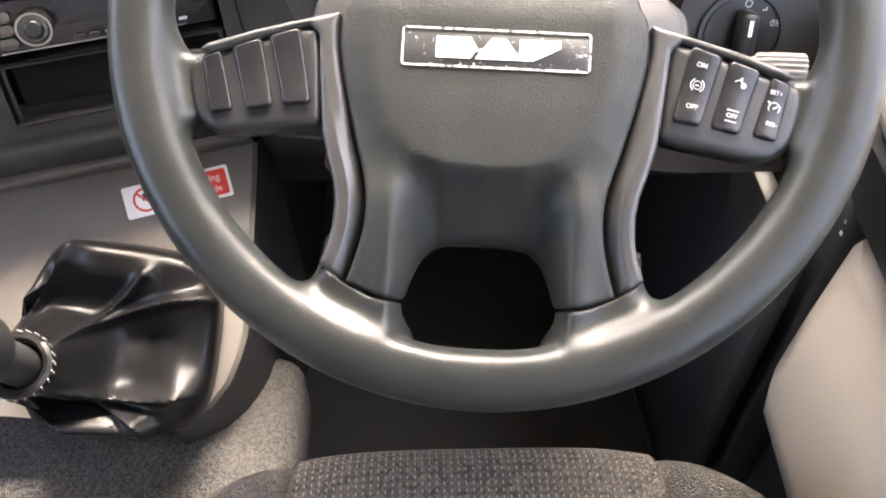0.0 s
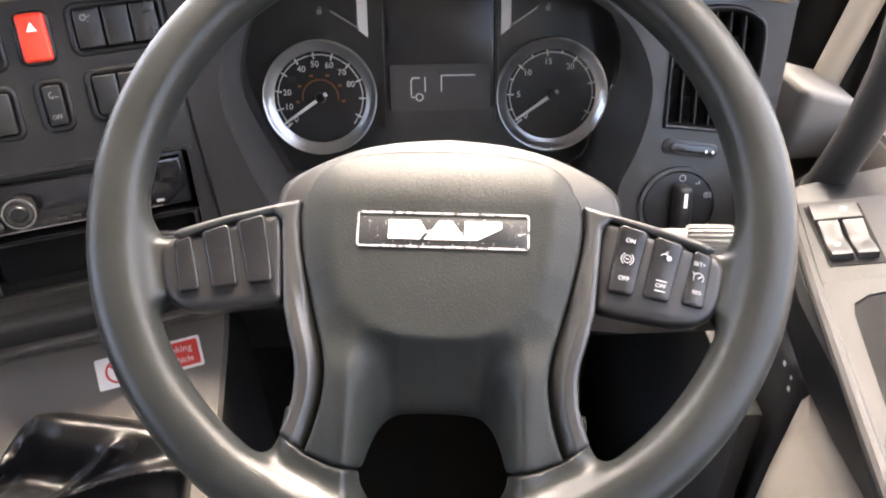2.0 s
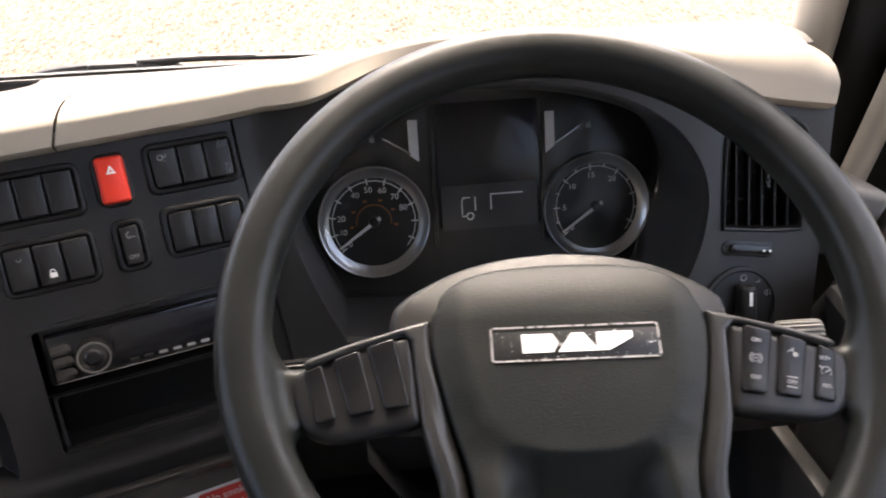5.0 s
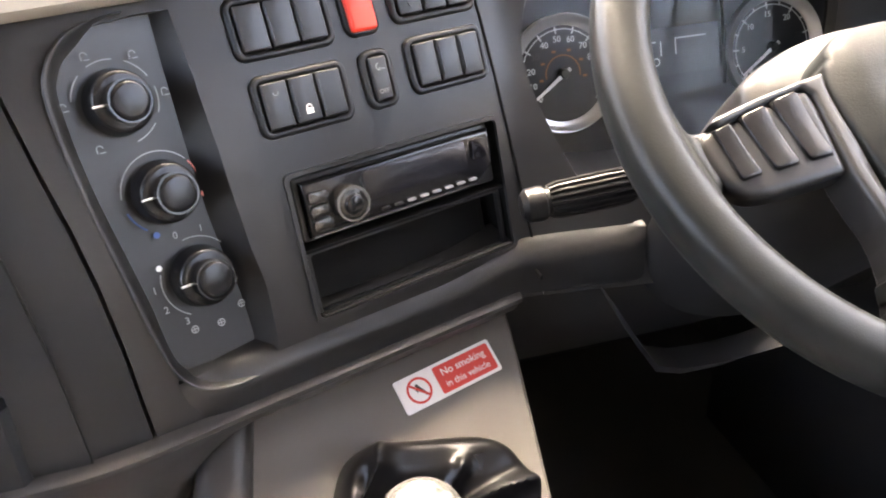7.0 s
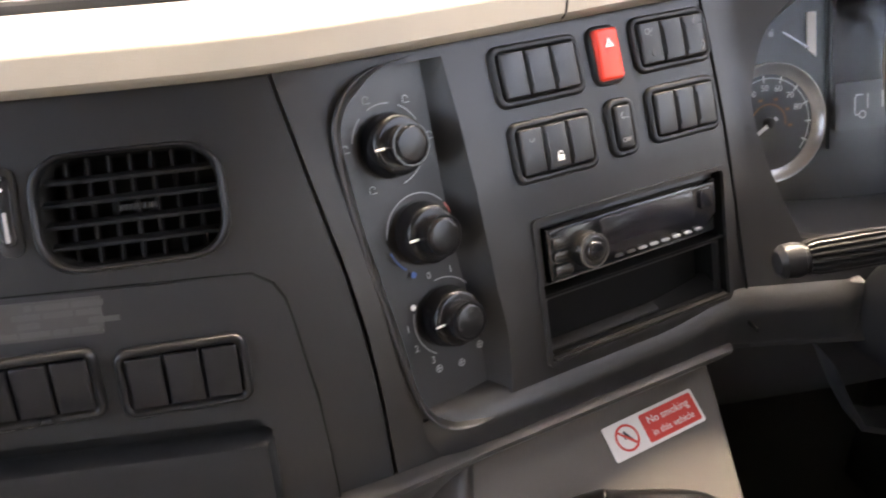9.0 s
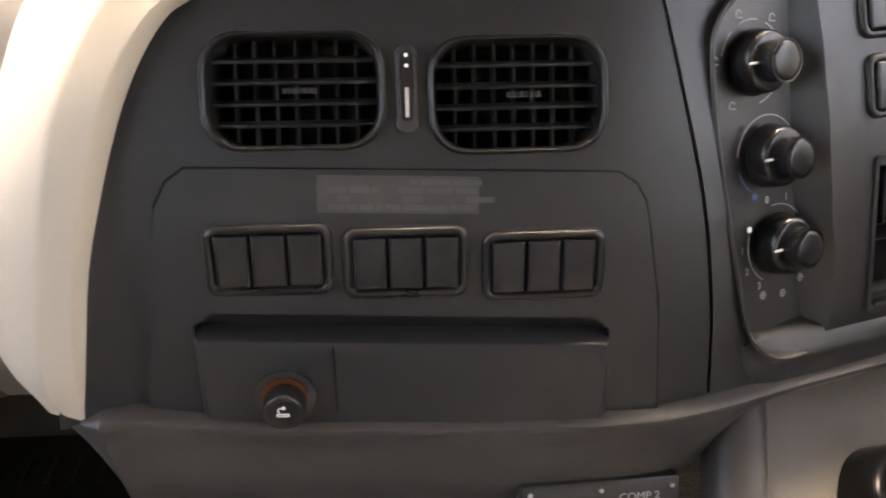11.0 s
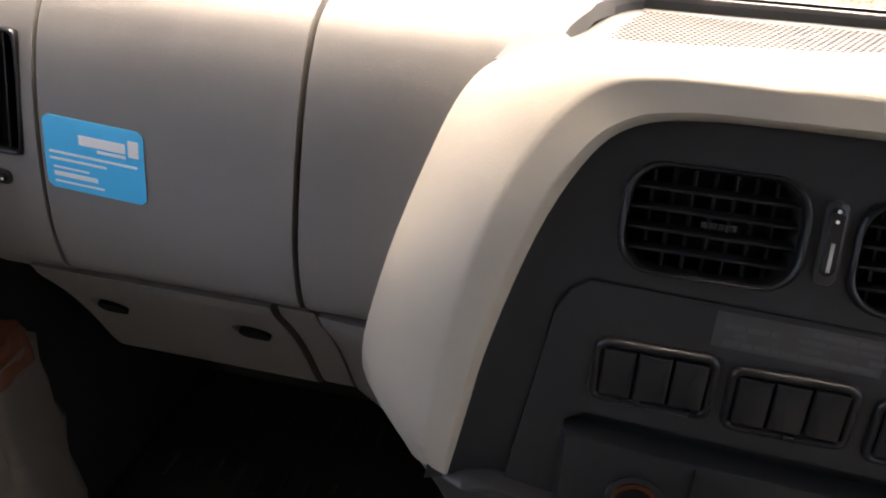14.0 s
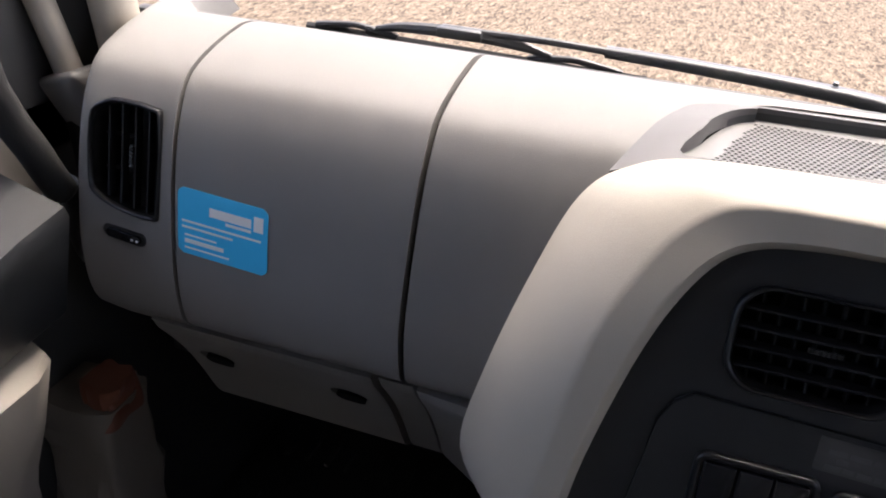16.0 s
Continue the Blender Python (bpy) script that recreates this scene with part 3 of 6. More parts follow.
for v in pod_cut.verts:
    q = POD_M.inverted() @ v.co
    slant = sstep(0.012, 0.030, q.x)
    v.co = POD_M @ Vector((q.x + (-0.014 if q.z < 0.04 else 0.066) * slant, q.y, q.z))
    q = POD_FLOOR.inverted() @ v.co
    if (POD_M.inverted() @ v.co).z < 0.04:
        q.z = 0.0 - 0.03 * max(0.0, abs(q.y) - 0.05)
        v.co = POD_FLOOR @ q
RADIO_M = on_face(-0.2640, 0.7122)
slot_cut = moved(slab(rounded(0.196, 0.118, 0.004, 3), -0.10, 0.04), RADIO_M)
bm = shell(skin(lambda z: seam_x(z) + 0.0012, lambda z: seam_r(z) - 0.001, 0.598, 0.915, 44, 26), (0, 0.12, 0))
part("switch_panel", cut(bm, [pod_cut, slot_cut]), CHARCOAL, dash, "charcoal switch panel turned to the driver", smooth=28)
# the rounded edge of the recess, down its side and round its foot
rim = []
for i, p in enumerate(pod_line):
    x, y = p
    x0, y0 = pod_line[i - 1]
    x1, y1 = pod_line[(i + 1) % len(pod_line)]
    d = Vector((x1 - x0, y1 - y0)).normalized()
    foot = sstep(-0.06, -0.115, y)
    ease = 1.0 if y < 0.05 else 0.10 + 0.90 * sstep(-0.004, -0.036, x)
    if x > 0.012 and y > -0.10 or x > 0.050:
        continue
    inward = Vector((-d.y, d.x))
    w = (0.0115 - 0.004 * foot) * ease * (1.0 if y > -0.09 else 1 - 0.8 * sstep(0.02, 0.050, x))
    sink = 0.010 * sstep(0.0, 0.045, x) * foot
    rim.append([POD_M @ Vector((x - inward.x * 0.004 + inward.x * w * k, y - inward.y * 0.004 + inward.y * w * k, h - sink)) for k, h in ((0, -0.001), (0.06, 0.0008), (0.18, 0.0010), (0.32, -0.0006), (0.62, -0.0062), (0.88, -0.0120), (1.0, -0.0165))])
part("recess_edge", grid(rim), CHARCOAL, dash, smooth=70)
part("panel_seam", tube([Vector((seam_r(z), face_y(seam_r(z), z) - 0.0006, z)) for z in np.linspace(0.655, 0.903, 12)], 0.0013, 6), VOID, dash, "dark seam beside the instruments")
# the rail under the radio
rail = []
for x in np.linspace(-0.462, -0.045, 30):
    end = min(1, (x + 0.462) / 0.03) * sstep(-0.040, -0.060, x)
    y = min(face_y(min(x, -0.17), 0.64) + 0.3155 * (max(x, -0.17) + 0.17), face_y(x, 0.64)) - 0.004 * sstep(-0.17, -0.15, x)
    dx, dy = 0.301, -0.954
    rise = 0.011 * sstep(-0.25, -0.14, x)
    prof = [(-0.018, 0.650 + rise), (-0.004, 0.6475 + rise), (0.0050, 0.6375 + rise), (0.0078, 0.633 + rise), (0.0080, 0.628 + rise * 0.7), (0.0058, 0.610), (0.003, 0.604), (-0.04, 0.598)]
    rail.append([(x + dx * o * end, y + dy * o * end, z) for o, z in prof])
part("rail", shell(rail, (0, 0.02, 0.004)), CHARCOAL, dash, smooth=40)
part("rail_seam", moved(box(0.0016, 0.004, 0.030), on_face(-0.150, 0.630, 0.011)), VOID, dash)

BROW = smooth_line([(-0.75, 0.900, 0), (-0.45, 0.9005, 0), (-0.25, 0.9035, 0), (-0.187, 0.9050, 0), (-0.121, 0.9108, 0), (-0.080, 0.9255, 0), (-0.045, 0.9400, 0), (0.0, 0.9500, 0), (0.055, 0.9530, 0), (0.11, 0.9500, 0), (0.17, 0.9385, 0), (0.22, 0.9240, 0), (0.265, 0.9095, 0), (0.31, 0.9000, 0), (0.38, 0.8900, 0)], 4)
BROW_X, BROW_Z = [p.x for p in BROW], [p.y for p in BROW]

# instrument surround and the driver's vent panel
HOOD = [(-0.100, 0.700), (-0.122, 0.745), (-0.140, 0.795), (-0.141, 0.830), (-0.124, 0.873), (-0.080, 0.905), (-0.015, 0.922), (0.055, 0.927), (0.120, 0.922), (0.180, 0.905), (0.222, 0.876), (0.243, 0.834), (0.240, 0.790), (0.222, 0.745), (0.195, 0.700), (0.05, 0.690)]
hood_line = [tuple(p.to_2d()) for p in smooth_line([(x, z, 0) for x, z in HOOD + HOOD[:1]], 4)[:-1]]
rows = []
for k in np.linspace(0, 1, 30):
    z0, row = 0.598 + 0.33 * k, []
    for j in np.linspace(0, 1, 48):
        x = (seam_r(z0) + 0.001) * (1 - j) + (0.365 - (0.90 - z0) * 0.09) * j
        z = 0.598 + (float(np.interp(x, BROW_X, BROW_Z)) + 0.005 - 0.598) * k
        row.append((x, face_y(x, z), z))
    rows.append(row)
bm = shell(rows, (0, 0.010, 0))
hood_cut = bmesh.new()
lo = [hood_cut.verts.new((x, face_y(x, z) - 0.05, z)) for x, z in hood_line]
hi = [hood_cut.verts.new((x, face_y(x, z) + 0.12, z)) for x, z in hood_line]
for i in range(len(lo)):
    j = (i + 1) % len(lo)
    hood_cut.faces.new((lo[i], lo[j], hi[j], hi[i]))
hood_cut.faces.new(lo)
hood_cut.faces.new(hi[::-1])
RV_M = on_face(0.297, 0.836)
rv_line = [(-0.040, -0.046), (0.030, -0.052), (0.038, -0.040), (0.043, 0.030), (0.034, 0.048), (0.012, 0.056), (-0.024, 0.054), (-0.036, 0.040)]
rv_round = [tuple(p.to_2d()) for p in smooth_line([(x, y, 0) for x, y in rv_line + rv_line[:1]], 3)[:-1]]
part("instrument_surround", cut(bm, [hood_cut, moved(slab(rv_round, -0.045, 0.03), RV_M)]), CHARCOAL, dash, "charcoal instrument surround and vent panel", smooth=28)


def hood_ring(k):
    """The tunnel round the dials: k from 0 at the face to 1 at the dials."""
    out = []
    for x, z in hood_line:
        e = 0.35 * (1 - (1 - k) ** 3) + 0.65 * k
        xi = 0.052 + (x - 0.052) * (0.965 if x < 0.052 else 1.045)
        zi = 0.777 + (z - 0.80) * 0.925
        y, yd = face_y(x, z) + 0.001, 0.768 + (zi - 0.775) * 0.29
        out.append((x + (xi - x) * e, y + (yd - y) * k ** 1.6, z + (zi - z) * e))
    return out


part("hood", grid([hood_ring(k) for k in (0, 0.06, 0.12, 0.2, 0.3, 0.4, 0.5, 0.6, 0.7, 0.85, 1.0)], closed=True), HOOD_LIT, dash, "dark recess round the dials, window light put into its grey", smooth=60)

# beige surround: a bevelled band up beside the centre panel, round a bend and along the top
INNER = [(-0.924, 0.503, 0.629), (-0.920, 0.504, 0.660), (-0.909, 0.514, 0.735), (-0.884, 0.540, 0.823), (-0.857, 0.562, 0.874), (-0.830, 0.574, 0.893), (-0.790, 0.578, 0.899), (-0.745, 0.579, 0.900)]
CREASE = [(-0.941, 0.498, 0.634), (-0.945, 0.493, 0.670), (-0.931, 0.508, 0.762), (-0.917, 0.528, 0.828), (-0.892, 0.553, 0.881), (-0.862, 0.570, 0.913), (-0.825, 0.575, 0.924), (-0.740, 0.576, 0.925)]
OUTER = [(-0.972, 0.543, 0.609), (-1.020, 0.578, 0.648), (-1.003, 0.576, 0.745), (-0.977, 0.604, 0.832), (-0.955, 0.628, 0.884), (-0.925, 0.637, 0.909), (-0.872, 0.637, 0.925), (-0.733, 0.636, 0.930)]
LEG = [smooth_line(q, 8) for q in (OUTER, CREASE, INNER)]
X_RUN = -0.745


def trim_station(s):
    """Outer edge, crease and inner edge of the surround; s runs from its foot (0) over the bend (2) to the far right (10)."""
    if s < 2:
        n = len(LEG[0]) - 1
        k = s / 2 * n
        i = min(int(k), n - 1)
        return tuple(line[i].lerp(line[i + 1], k - i) for line in LEG)
    x = X_RUN + (0.357 - X_RUN) * (s - 2) / 8
    base = float(np.interp(x, BROW_X, BROW_Z))
    swell = base - 0.900
    ease = sstep(-0.745, -0.70, x)
    zi = base
    inner = Vector((x, face_y(x, zi) - 0.006, zi))
    crease = Vector((x + 0.005, face_y(x, 0.922 + swell) - 0.019, 0.925 + swell * 0.8))
    end = sstep(0.32, 0.357, x)
    turn = sstep(0.0, 0.03, x + 0.127)
    crease += Vector((0, 0.0045, -0.001)) * turn
    outer = Vector((x + 0.012 * (1 - end), face_y(x, 0.94) + 0.030, 0.930 - 0.016 * end + 0.006 * ease + 0.020 * min(1, max(0, (x + 0.165) / 0.16))))
    return outer, crease, inner


def trim_band(s0, s1, n):
    rows = []
    for s in np.linspace(s0, s1, n):
        o, c, i = trim_station(s)
        e = c.lerp(i, 0.76) + Vector((0, -0.0075, 0.002))
        row = [o + Vector((0.012 if s < 9 else 0.0, 0.018, -0.02)), o]
        row += [o.lerp(c, t) + Vector((0, -0.010, 0.006)) * math.sin(math.pi * t) for t in (0.2, 0.4, 0.6, 0.8, 0.93)]
        row += [c, c.lerp(e, 0.1), c.lerp(e, 0.5), c.lerp(e, 0.92), e, e.lerp(i, 0.15), i, i + Vector((0, 0.018, 0))]
        rows.append(row)
    return rows


S_SEAM = 2 + 8 * (-0.322 - X_RUN) / (0.357 - X_RUN)
part("surround", grid(trim_band(0, S_SEAM - 0.012, 90)), BEIGE, dash, "beige surround round the centre panel", smooth=55)
S_FOLD = 2 + 8 * (-0.127 - X_RUN) / (0.357 - X_RUN)
over = join(grid(trim_band(S_SEAM + 0.004, S_FOLD, 20)), grid(trim_band(S_FOLD, 10, 60)))
part("surround", over, BEIGE, dash, "beige surround over the instruments", smooth=55)
end_o, end_c, end_i = trim_station(10)
cap = bmesh.new()
cap.faces.new([cap.verts.new(p) for p in (end_o, end_c, end_i, end_i + Vector((0, 0.09, 0)), end_o + Vector((0, 0.05, -0.02)))])
part("surround_end", cap, BEIGE, dash)

# underside of the centre: a lip and a rounded apron
apron = []
for x in np.linspace(-0.914, -0.165, 60):
    z = lip_z(x)
    y = face_y(x, 0.605) - 0.0095 + 0.003 * sstep(-0.50, -0.40, x) - 0.012 * max(0.0, min(1.0, (-0.893 - x) / 0.03))
    prof = [(0.045, 0.005), (0.0, 0.004), (-0.004, 0.001), (-0.004, -0.003), (0.000, -0.009), (0.005, -0.030), (0.011, -0.060), (0.022, -0.095), (0.040, -0.120), (0.08, -0.135)]
    k = (1 - 0.72 * sstep(-0.52, -0.42, x))
    apron.append([Vector((x, y + a, z + (b if b > -0.004 else -0.003 + (b + 0.003) * k))) for a, b in prof])
# its turned end: a facet from the surround's tip down to the apron
tip, fold = Vector((-0.970, 0.534, 0.617)), Vector((-0.914, 0.512, 0.569))
turn = []
for p in apron[0]:
    d = (apron[0][3].z - p.z) / 0.058
    turn.append(tip + Vector((0, 0.03, 0.004)) if p is apron[0][0] else tip.lerp(fold, max(0.0, d)) if d < 1 else p + Vector((-0.001, 0.03, 0)))
apron = [[b.lerp(a, k) + Vector((0, -0.004, 0)) * math.sin(math.pi * k) for a, b in zip(apron[0], turn)] for k in (0, 0.25, 0.5, 0.75, 0.93)] + apron
part("apron", grid(apron), APRON, dash, "taupe lower lip of the centre panel", smooth=40)

# passenger side: a rounded barrel of three panels
PASS = [(0.862, 0.9050), (0.845, 0.9130), (0.820, 0.9220), (0.795, 0.9262), (0.768, 0.9235), (0.735, 0.9165), (0.706, 0.9070), (0.690, 0.8978), (0.6785, 0.8830), (0.6660, 0.8590), (0.6545, 0.8240), (0.6450, 0.7810), (0.6380, 0.7350), (0.6355, 0.7000), (0.637, 0.672), (0.642, 0.651), (0.650, 0.640)]
pass_line = [p.to_2d() for p in smooth_line([(y, z, 0) for y, z in PASS], 3)]
LID = [(0.654, 0.630), (0.658, 0.624), (0.664, 0.612), (0.685, 0.584), (0.709, 0.548), (0.734, 0.502), (0.756, 0.458), (0.775, 0.437), (0.81, 0.430)]
lid_line = [p.to_2d() for p in smooth_line([(y, z, 0) for y, z in LID], 3)]


def barrel(line, x0, x1, n, ease=lambda x: 0.0, lean0=0.0, lean1=0.0):
    """Panels of one section; lean0 and lean1 shift the two edges towards the top."""
    out = []
    for k in np.linspace(0, 1, n):
        x = x0 + (x1 - x0) * k
        lean = lean0 + (lean1 - lean0) * k
        out.append([(x + lean * max(0.0, (p.y - 0.72) / 0.2), p.x + ease(x), p.y) for p in line])
    return out


def pod_ease(x):
    """How the outer pod turns away towards the door."""
    return 0.10 * max(0.0, (-1.450 - x) / 0.050) ** 2.2


pod_rows = barrel(pass_line, -1.506, -1.3475, 26, pod_ease, lean0=0.012)
LV_M = frame_at((-1.3975, 0.6560, 0.8210), (1, -0.02, 0), (0, 0.245, 1))
lv_line = [(-0.036, 0.044), (-0.045, 0.030), (-0.045, -0.030), (-0.036, -0.045), (-0.008, -0.055), (0.028, -0.058), (0.036, -0.046), (0.036, 0.038), (0.024, 0.050), (-0.016, 0.052)]
lv_round = [tuple(p.to_2d()) for p in smooth_line([(x, y, 0) for x, y in lv_line + lv_line[:1]], 3)[:-1]]
part("side_pod", cut(shell(pod_rows, (0, 0.03, -0.03)), [moved(slab(lv_round, -0.05, 0.05), LV_M)]), TAUPE, dash, "taupe end pod with a vent", smooth=30)
part("glovebox_door", shell(barrel(pass_line, -1.3425, -1.1035, 12, lean1=0.007), (0, 0.03, -0.01)), TAUPE, dash, "taupe rounded glovebox door", smooth=40)
panel_rows = []
for k in np.linspace(0, 1, 18):
    panel_rows.append([])
    for p in pass_line:
        a = -1.0975 + 0.007 * max(0.0, (p.y - 0.72) / 0.2)
        b = float(np.interp(p.x, [0.64, 0.70, 0.755, 0.785, 0.803, 0.815, 0.87], [-0.895, -0.888, -0.870, -0.840, -0.66, -0.36, 0.36])) if p.y > 0.80 else -0.905
        panel_rows[-1].append((a + (b - a) * k, p.x, p.y - 0.004 * max(0.0, (p.x - 0.77) / 0.09) * k))
part("passenger_panel", shell(panel_rows, (0, 0.03, -0.01)), TAUPE, dash, "taupe rounded dashboard panel", smooth=40)
# added black sheet behind the panels; its colour stands for shade in the gaps
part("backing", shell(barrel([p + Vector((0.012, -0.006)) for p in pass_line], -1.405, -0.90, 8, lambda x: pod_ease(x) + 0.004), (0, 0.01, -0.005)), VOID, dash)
lid_cut = [moved(cyl(0.021, 0.021, 0.06, 24), Matrix.Translation((x, 0.690, 0.545)) @ Matrix.Rotation(radians(-65), 4, "X") @ Matrix.Diagonal((1.1, 0.78, 1, 1))) for x in (-1.358, -1.188)]
lid = shell(barrel(lid_line, -1.400, -1.140, 10), (0, 0.02, 0.0))
# the same behind the lid: a black sheet in place of shade
part("lid_shade_sheet", shell(barrel([p + Vector((0.030, 0.004)) for p in lid_line], -1.40, -0.98, 4), (0, 0.03, 0.0)), VOID, dash)
part("lower_lid", cut(lid, lid_cut), TAUPE, dash, "taupe lower lid with two finger holes", smooth=40)
# black discs over the finger holes, their shade put into the colour
for x in (-1.358, -1.188):
    part("finger_hole_shade", moved(slab(rounded(0.036, 0.021, 0.010), -0.004, 0.0015), frame_at((x, 0.7115, 0.545), (1, 0, 0), (0, -0.51, 0.86))), VOID, dash, "dark oval disc painted as the shade in a finger hole")
part("lower_panel", shell([[(x, p.x + 0.004, p.y) for p in lid_line] for x in np.linspace(-1.133, -1.096, 3)], (0, 0.02, 0)), TAUPE, dash, smooth=40)
under = [[(-1.090 + 0.13 * k, p.x - 0.012 * k - (0.09 * k * j / len(lid_line)), p.y) for j, p in enumerate(lid_line)] for k in np.linspace(0, 1, 5)]
part("lower_panel", shell(under, (0, 0.02, 0)), TAUPE, dash, smooth=40)
part("underside", box(0.62, 0.30, 0.02, at=(-1.22, 0.99, 0.435)), CHARCOAL_DARK, dash)

part("gasket", box(2.0, 0.022, 0.014, 0.004, at=(-0.54, 0.872, 0.8985)), RUBBER, dash, "black rubber strip along the windscreen")
# the top, with the perforated tray
top_rows = []
for s in np.linspace(0, 1, 44):
    row = []
    for t in (0, 0.15, 0.3, 0.45, 0.6, 0.7, 0.8, 0.86, 0.92, 0.96, 1):
        left = float(np.interp(t, [0, 0.3, 0.6, 0.8, 0.92, 1], [-0.938, -0.922, -0.906, -0.892, -0.874, -0.845]))
        x = left + (0.360 - left) * s ** 1.15
        y0 = min(face_y(max(x, -0.9), 0.94) + 0.028, 0.775) + 0.010 * max(0, (-0.90 - x) / 0.04)
        lift = 0.014 * min(1, max(0, (x + 0.165) / 0.16))
        cheek = 0.018 * max(0.0, 1 - (x - left) / 0.045) ** 2
        y1 = 0.800 + 0.020 * min(1, max(0, (x + 0.10) / 0.2))
        front = float(np.interp(x, [-0.94, -0.925, -0.872, -0.733], [0.900, 0.907, 0.923, 0.929]))
        z = min(0.934 - cheek * (1 - t), front + 0.03 * t)
        row.append((x, y0 + (y1 - y0) * t, z - 0.012 * t * t + lift))
    top_rows.append(row)
tray = [(-0.886, 0.650), (-0.877, 0.695), (-0.860, 0.745), (-0.838, 0.771), (-0.80, 0.778), (-0.400, 0.792), (-0.365, 0.780), (-0.372, 0.735), (-0.46, 0.700), (-0.545, 0.662), (-0.80, 0.642)]
tray_round = [tuple(p.to_2d()) for p in smooth_line([(x, y, 0) for x, y in tray[-1:] + tray + tray[:2]], 4)[4:-5]]
part("top_panel", cut(shell(top_rows, (0, 0, -0.014)), [slab(tray_round, 0.9140, 1.0)]), TOP, dash, "grey-taupe dashboard top with a sunk tray", smooth=30)
holes = []
for i in range(98):
    for j in range(23):
        x, y = -0.876 + i * 0.0052 + (j % 2) * 0.0026, 0.656 + j * 0.0050
        if y < 0.762 + (x + 0.85) * 0.03 and y > 0.655 + max(0, x + 0.56) * 0.36 and x > -0.868 + max(0, y - 0.66) * 0.30:
            holes.append((x, y))
# flat dark dots on the grille, coloured like the shade in its holes
dots = bmesh.new()
for x, y in holes:
    dots.faces.new([dots.verts.new((x + 0.0017 * math.cos(a), y + 0.0017 * math.sin(a), 0.9150)) for a in np.linspace(0, 2 * math.pi, 8, endpoint=False)])
tagged(part("painted_perforation", dots, HOLE_SHADE, dash, "rows of flat dark dots painted as small round holes"), kind="stuff")
back_line = [p for p in tray_round if p[1] > 0.735]
part("tray_back", grid([[(x, y - 0.0012, z) for x, y in back_line] for z in (0.9138, 0.9212)]), RUBBER, dash, "black back wall of the tray")
part("tray_mat", slab([(x, y) for x, y in tray_round], 0.9120, 0.9144), material("grille_grey", (0.125, 0.122, 0.118), 0.5, grain=1500, bump=0.2), dash, "grey perforated speaker grille")

# ---- vents ----
def vent(m, outline, w, h, nh, nv, upright, label, group):
    """A vent: a rounded frame, blades across it and blades behind, with a small ribbed tab."""
    t = thing("air_vent", label, "vent", group)
    inner = [(x * 0.90, y * 0.90) for x, y in outline]
    loops = [[m @ Vector((x * s, y * s, z)) for x, y in outline] for s, z in ((1.0, -0.003), (1.0, 0.001), (0.992, 0.0030), (0.975, 0.0042), (0.955, 0.0044), (0.935, 0.0036), (0.915, 0.0012), (0.90, -0.004))]
    part("frame", grid(loops, closed=True), VENT_FRAME, t, "satin black frame", smooth=80)
    duct = grid([[m @ Vector((x * s, y * s, z)) for x, y in inner] for s, z in ((1.0, 0.0), (0.98, -0.042), (0.02, -0.043))], closed=True)
    part("duct", duct, VOID, t)

    def span(y, axis):
        hits = []
        n = len(inner)
        for i in range(n):
            a, b = inner[i], inner[(i + 1) % n]
            if (a[axis] - y) * (b[axis] - y) <= 0 and abs(a[axis] - b[axis]) > 1e-9:
                k = (y - a[axis]) / (b[axis] - a[axis])
                hits.append(a[1 - axis] + k * (b[1 - axis] - a[1 - axis]))
        return (min(hits), max(hits)) if len(hits) > 1 else (0, 0)

    lo0, hi0 = min(p[1] for p in inner), max(p[1] for p in inner)
    lo1, hi1 = min(p[0] for p in inner), max(p[0] for p in inner)
    for front, count in ((True, nh if not upright else nv), (False, nv if not upright else nh)):
        axis = 1 if (front != upright) else 0
        lo, hi = (lo0, hi0) if axis == 1 else (lo1, hi1)
        for k in range(count):
            y = lo + (hi - lo) * (k + 1) / (count + 1)
            a, b = span(y, axis)
            if b - a < 0.008:
                continue
            z = -0.009 if front else -0.022
            if axis == 1:
                bm = box(b - a + 0.002, 0.0024, 0.010, 0.0008, 2, at=((a + b) / 2, 0, 0))
                mm = pose(0, y, z, 18 if front else 0, 0, 0)
            else:
                bm = box(0.0022, b - a + 0.002, 0.010, 0.0005, 1, at=(0, (a + b) / 2, 0))
                mm = pose(y, 0, z, 0, 0, 0)
            part("slat", moved(bm, m @ mm), VENT, t)
    ribs = [(0.0009 * i - 0.0108, 0.0022 if i % 4 in (1, 2) else 0.0008) for i in range(25)]
    tab = slab([(-0.0112, -0.0022)] + ribs[::-1][-1:] + ribs[1:] + [(0.0112, -0.0022)], -0.0016, 0.0016)
    tab = moved(tab, Matrix.Rotation(radians(90), 4, "X"))
    tm = pose(0.004, 0.0, 0.001, 0, 0, 90 if upright else 0)
    part("tab", moved(tab, m @ tm), CHARCOAL, t)
    return t


for x, z in VENTS:
    vent(on_face(x, z), rounded(0.1165, 0.0745, 0.0245), 0.112, 0.071, 4, 7, False, "black rounded centre air vent with crossed blades", "centre air vents")
vent(RV_M, [(x * 1.04, y * 1.04) for x, y in rv_round], 0.08, 0.1, 3, 5, True, "black upright air vent on the driver's side", "side air vents")
vent(LV_M, [(x * 1.04, y * 1.04) for x, y in lv_round], 0.08, 0.1, 2, 4, True, "black upright air vent on the passenger's side", "side air vents")


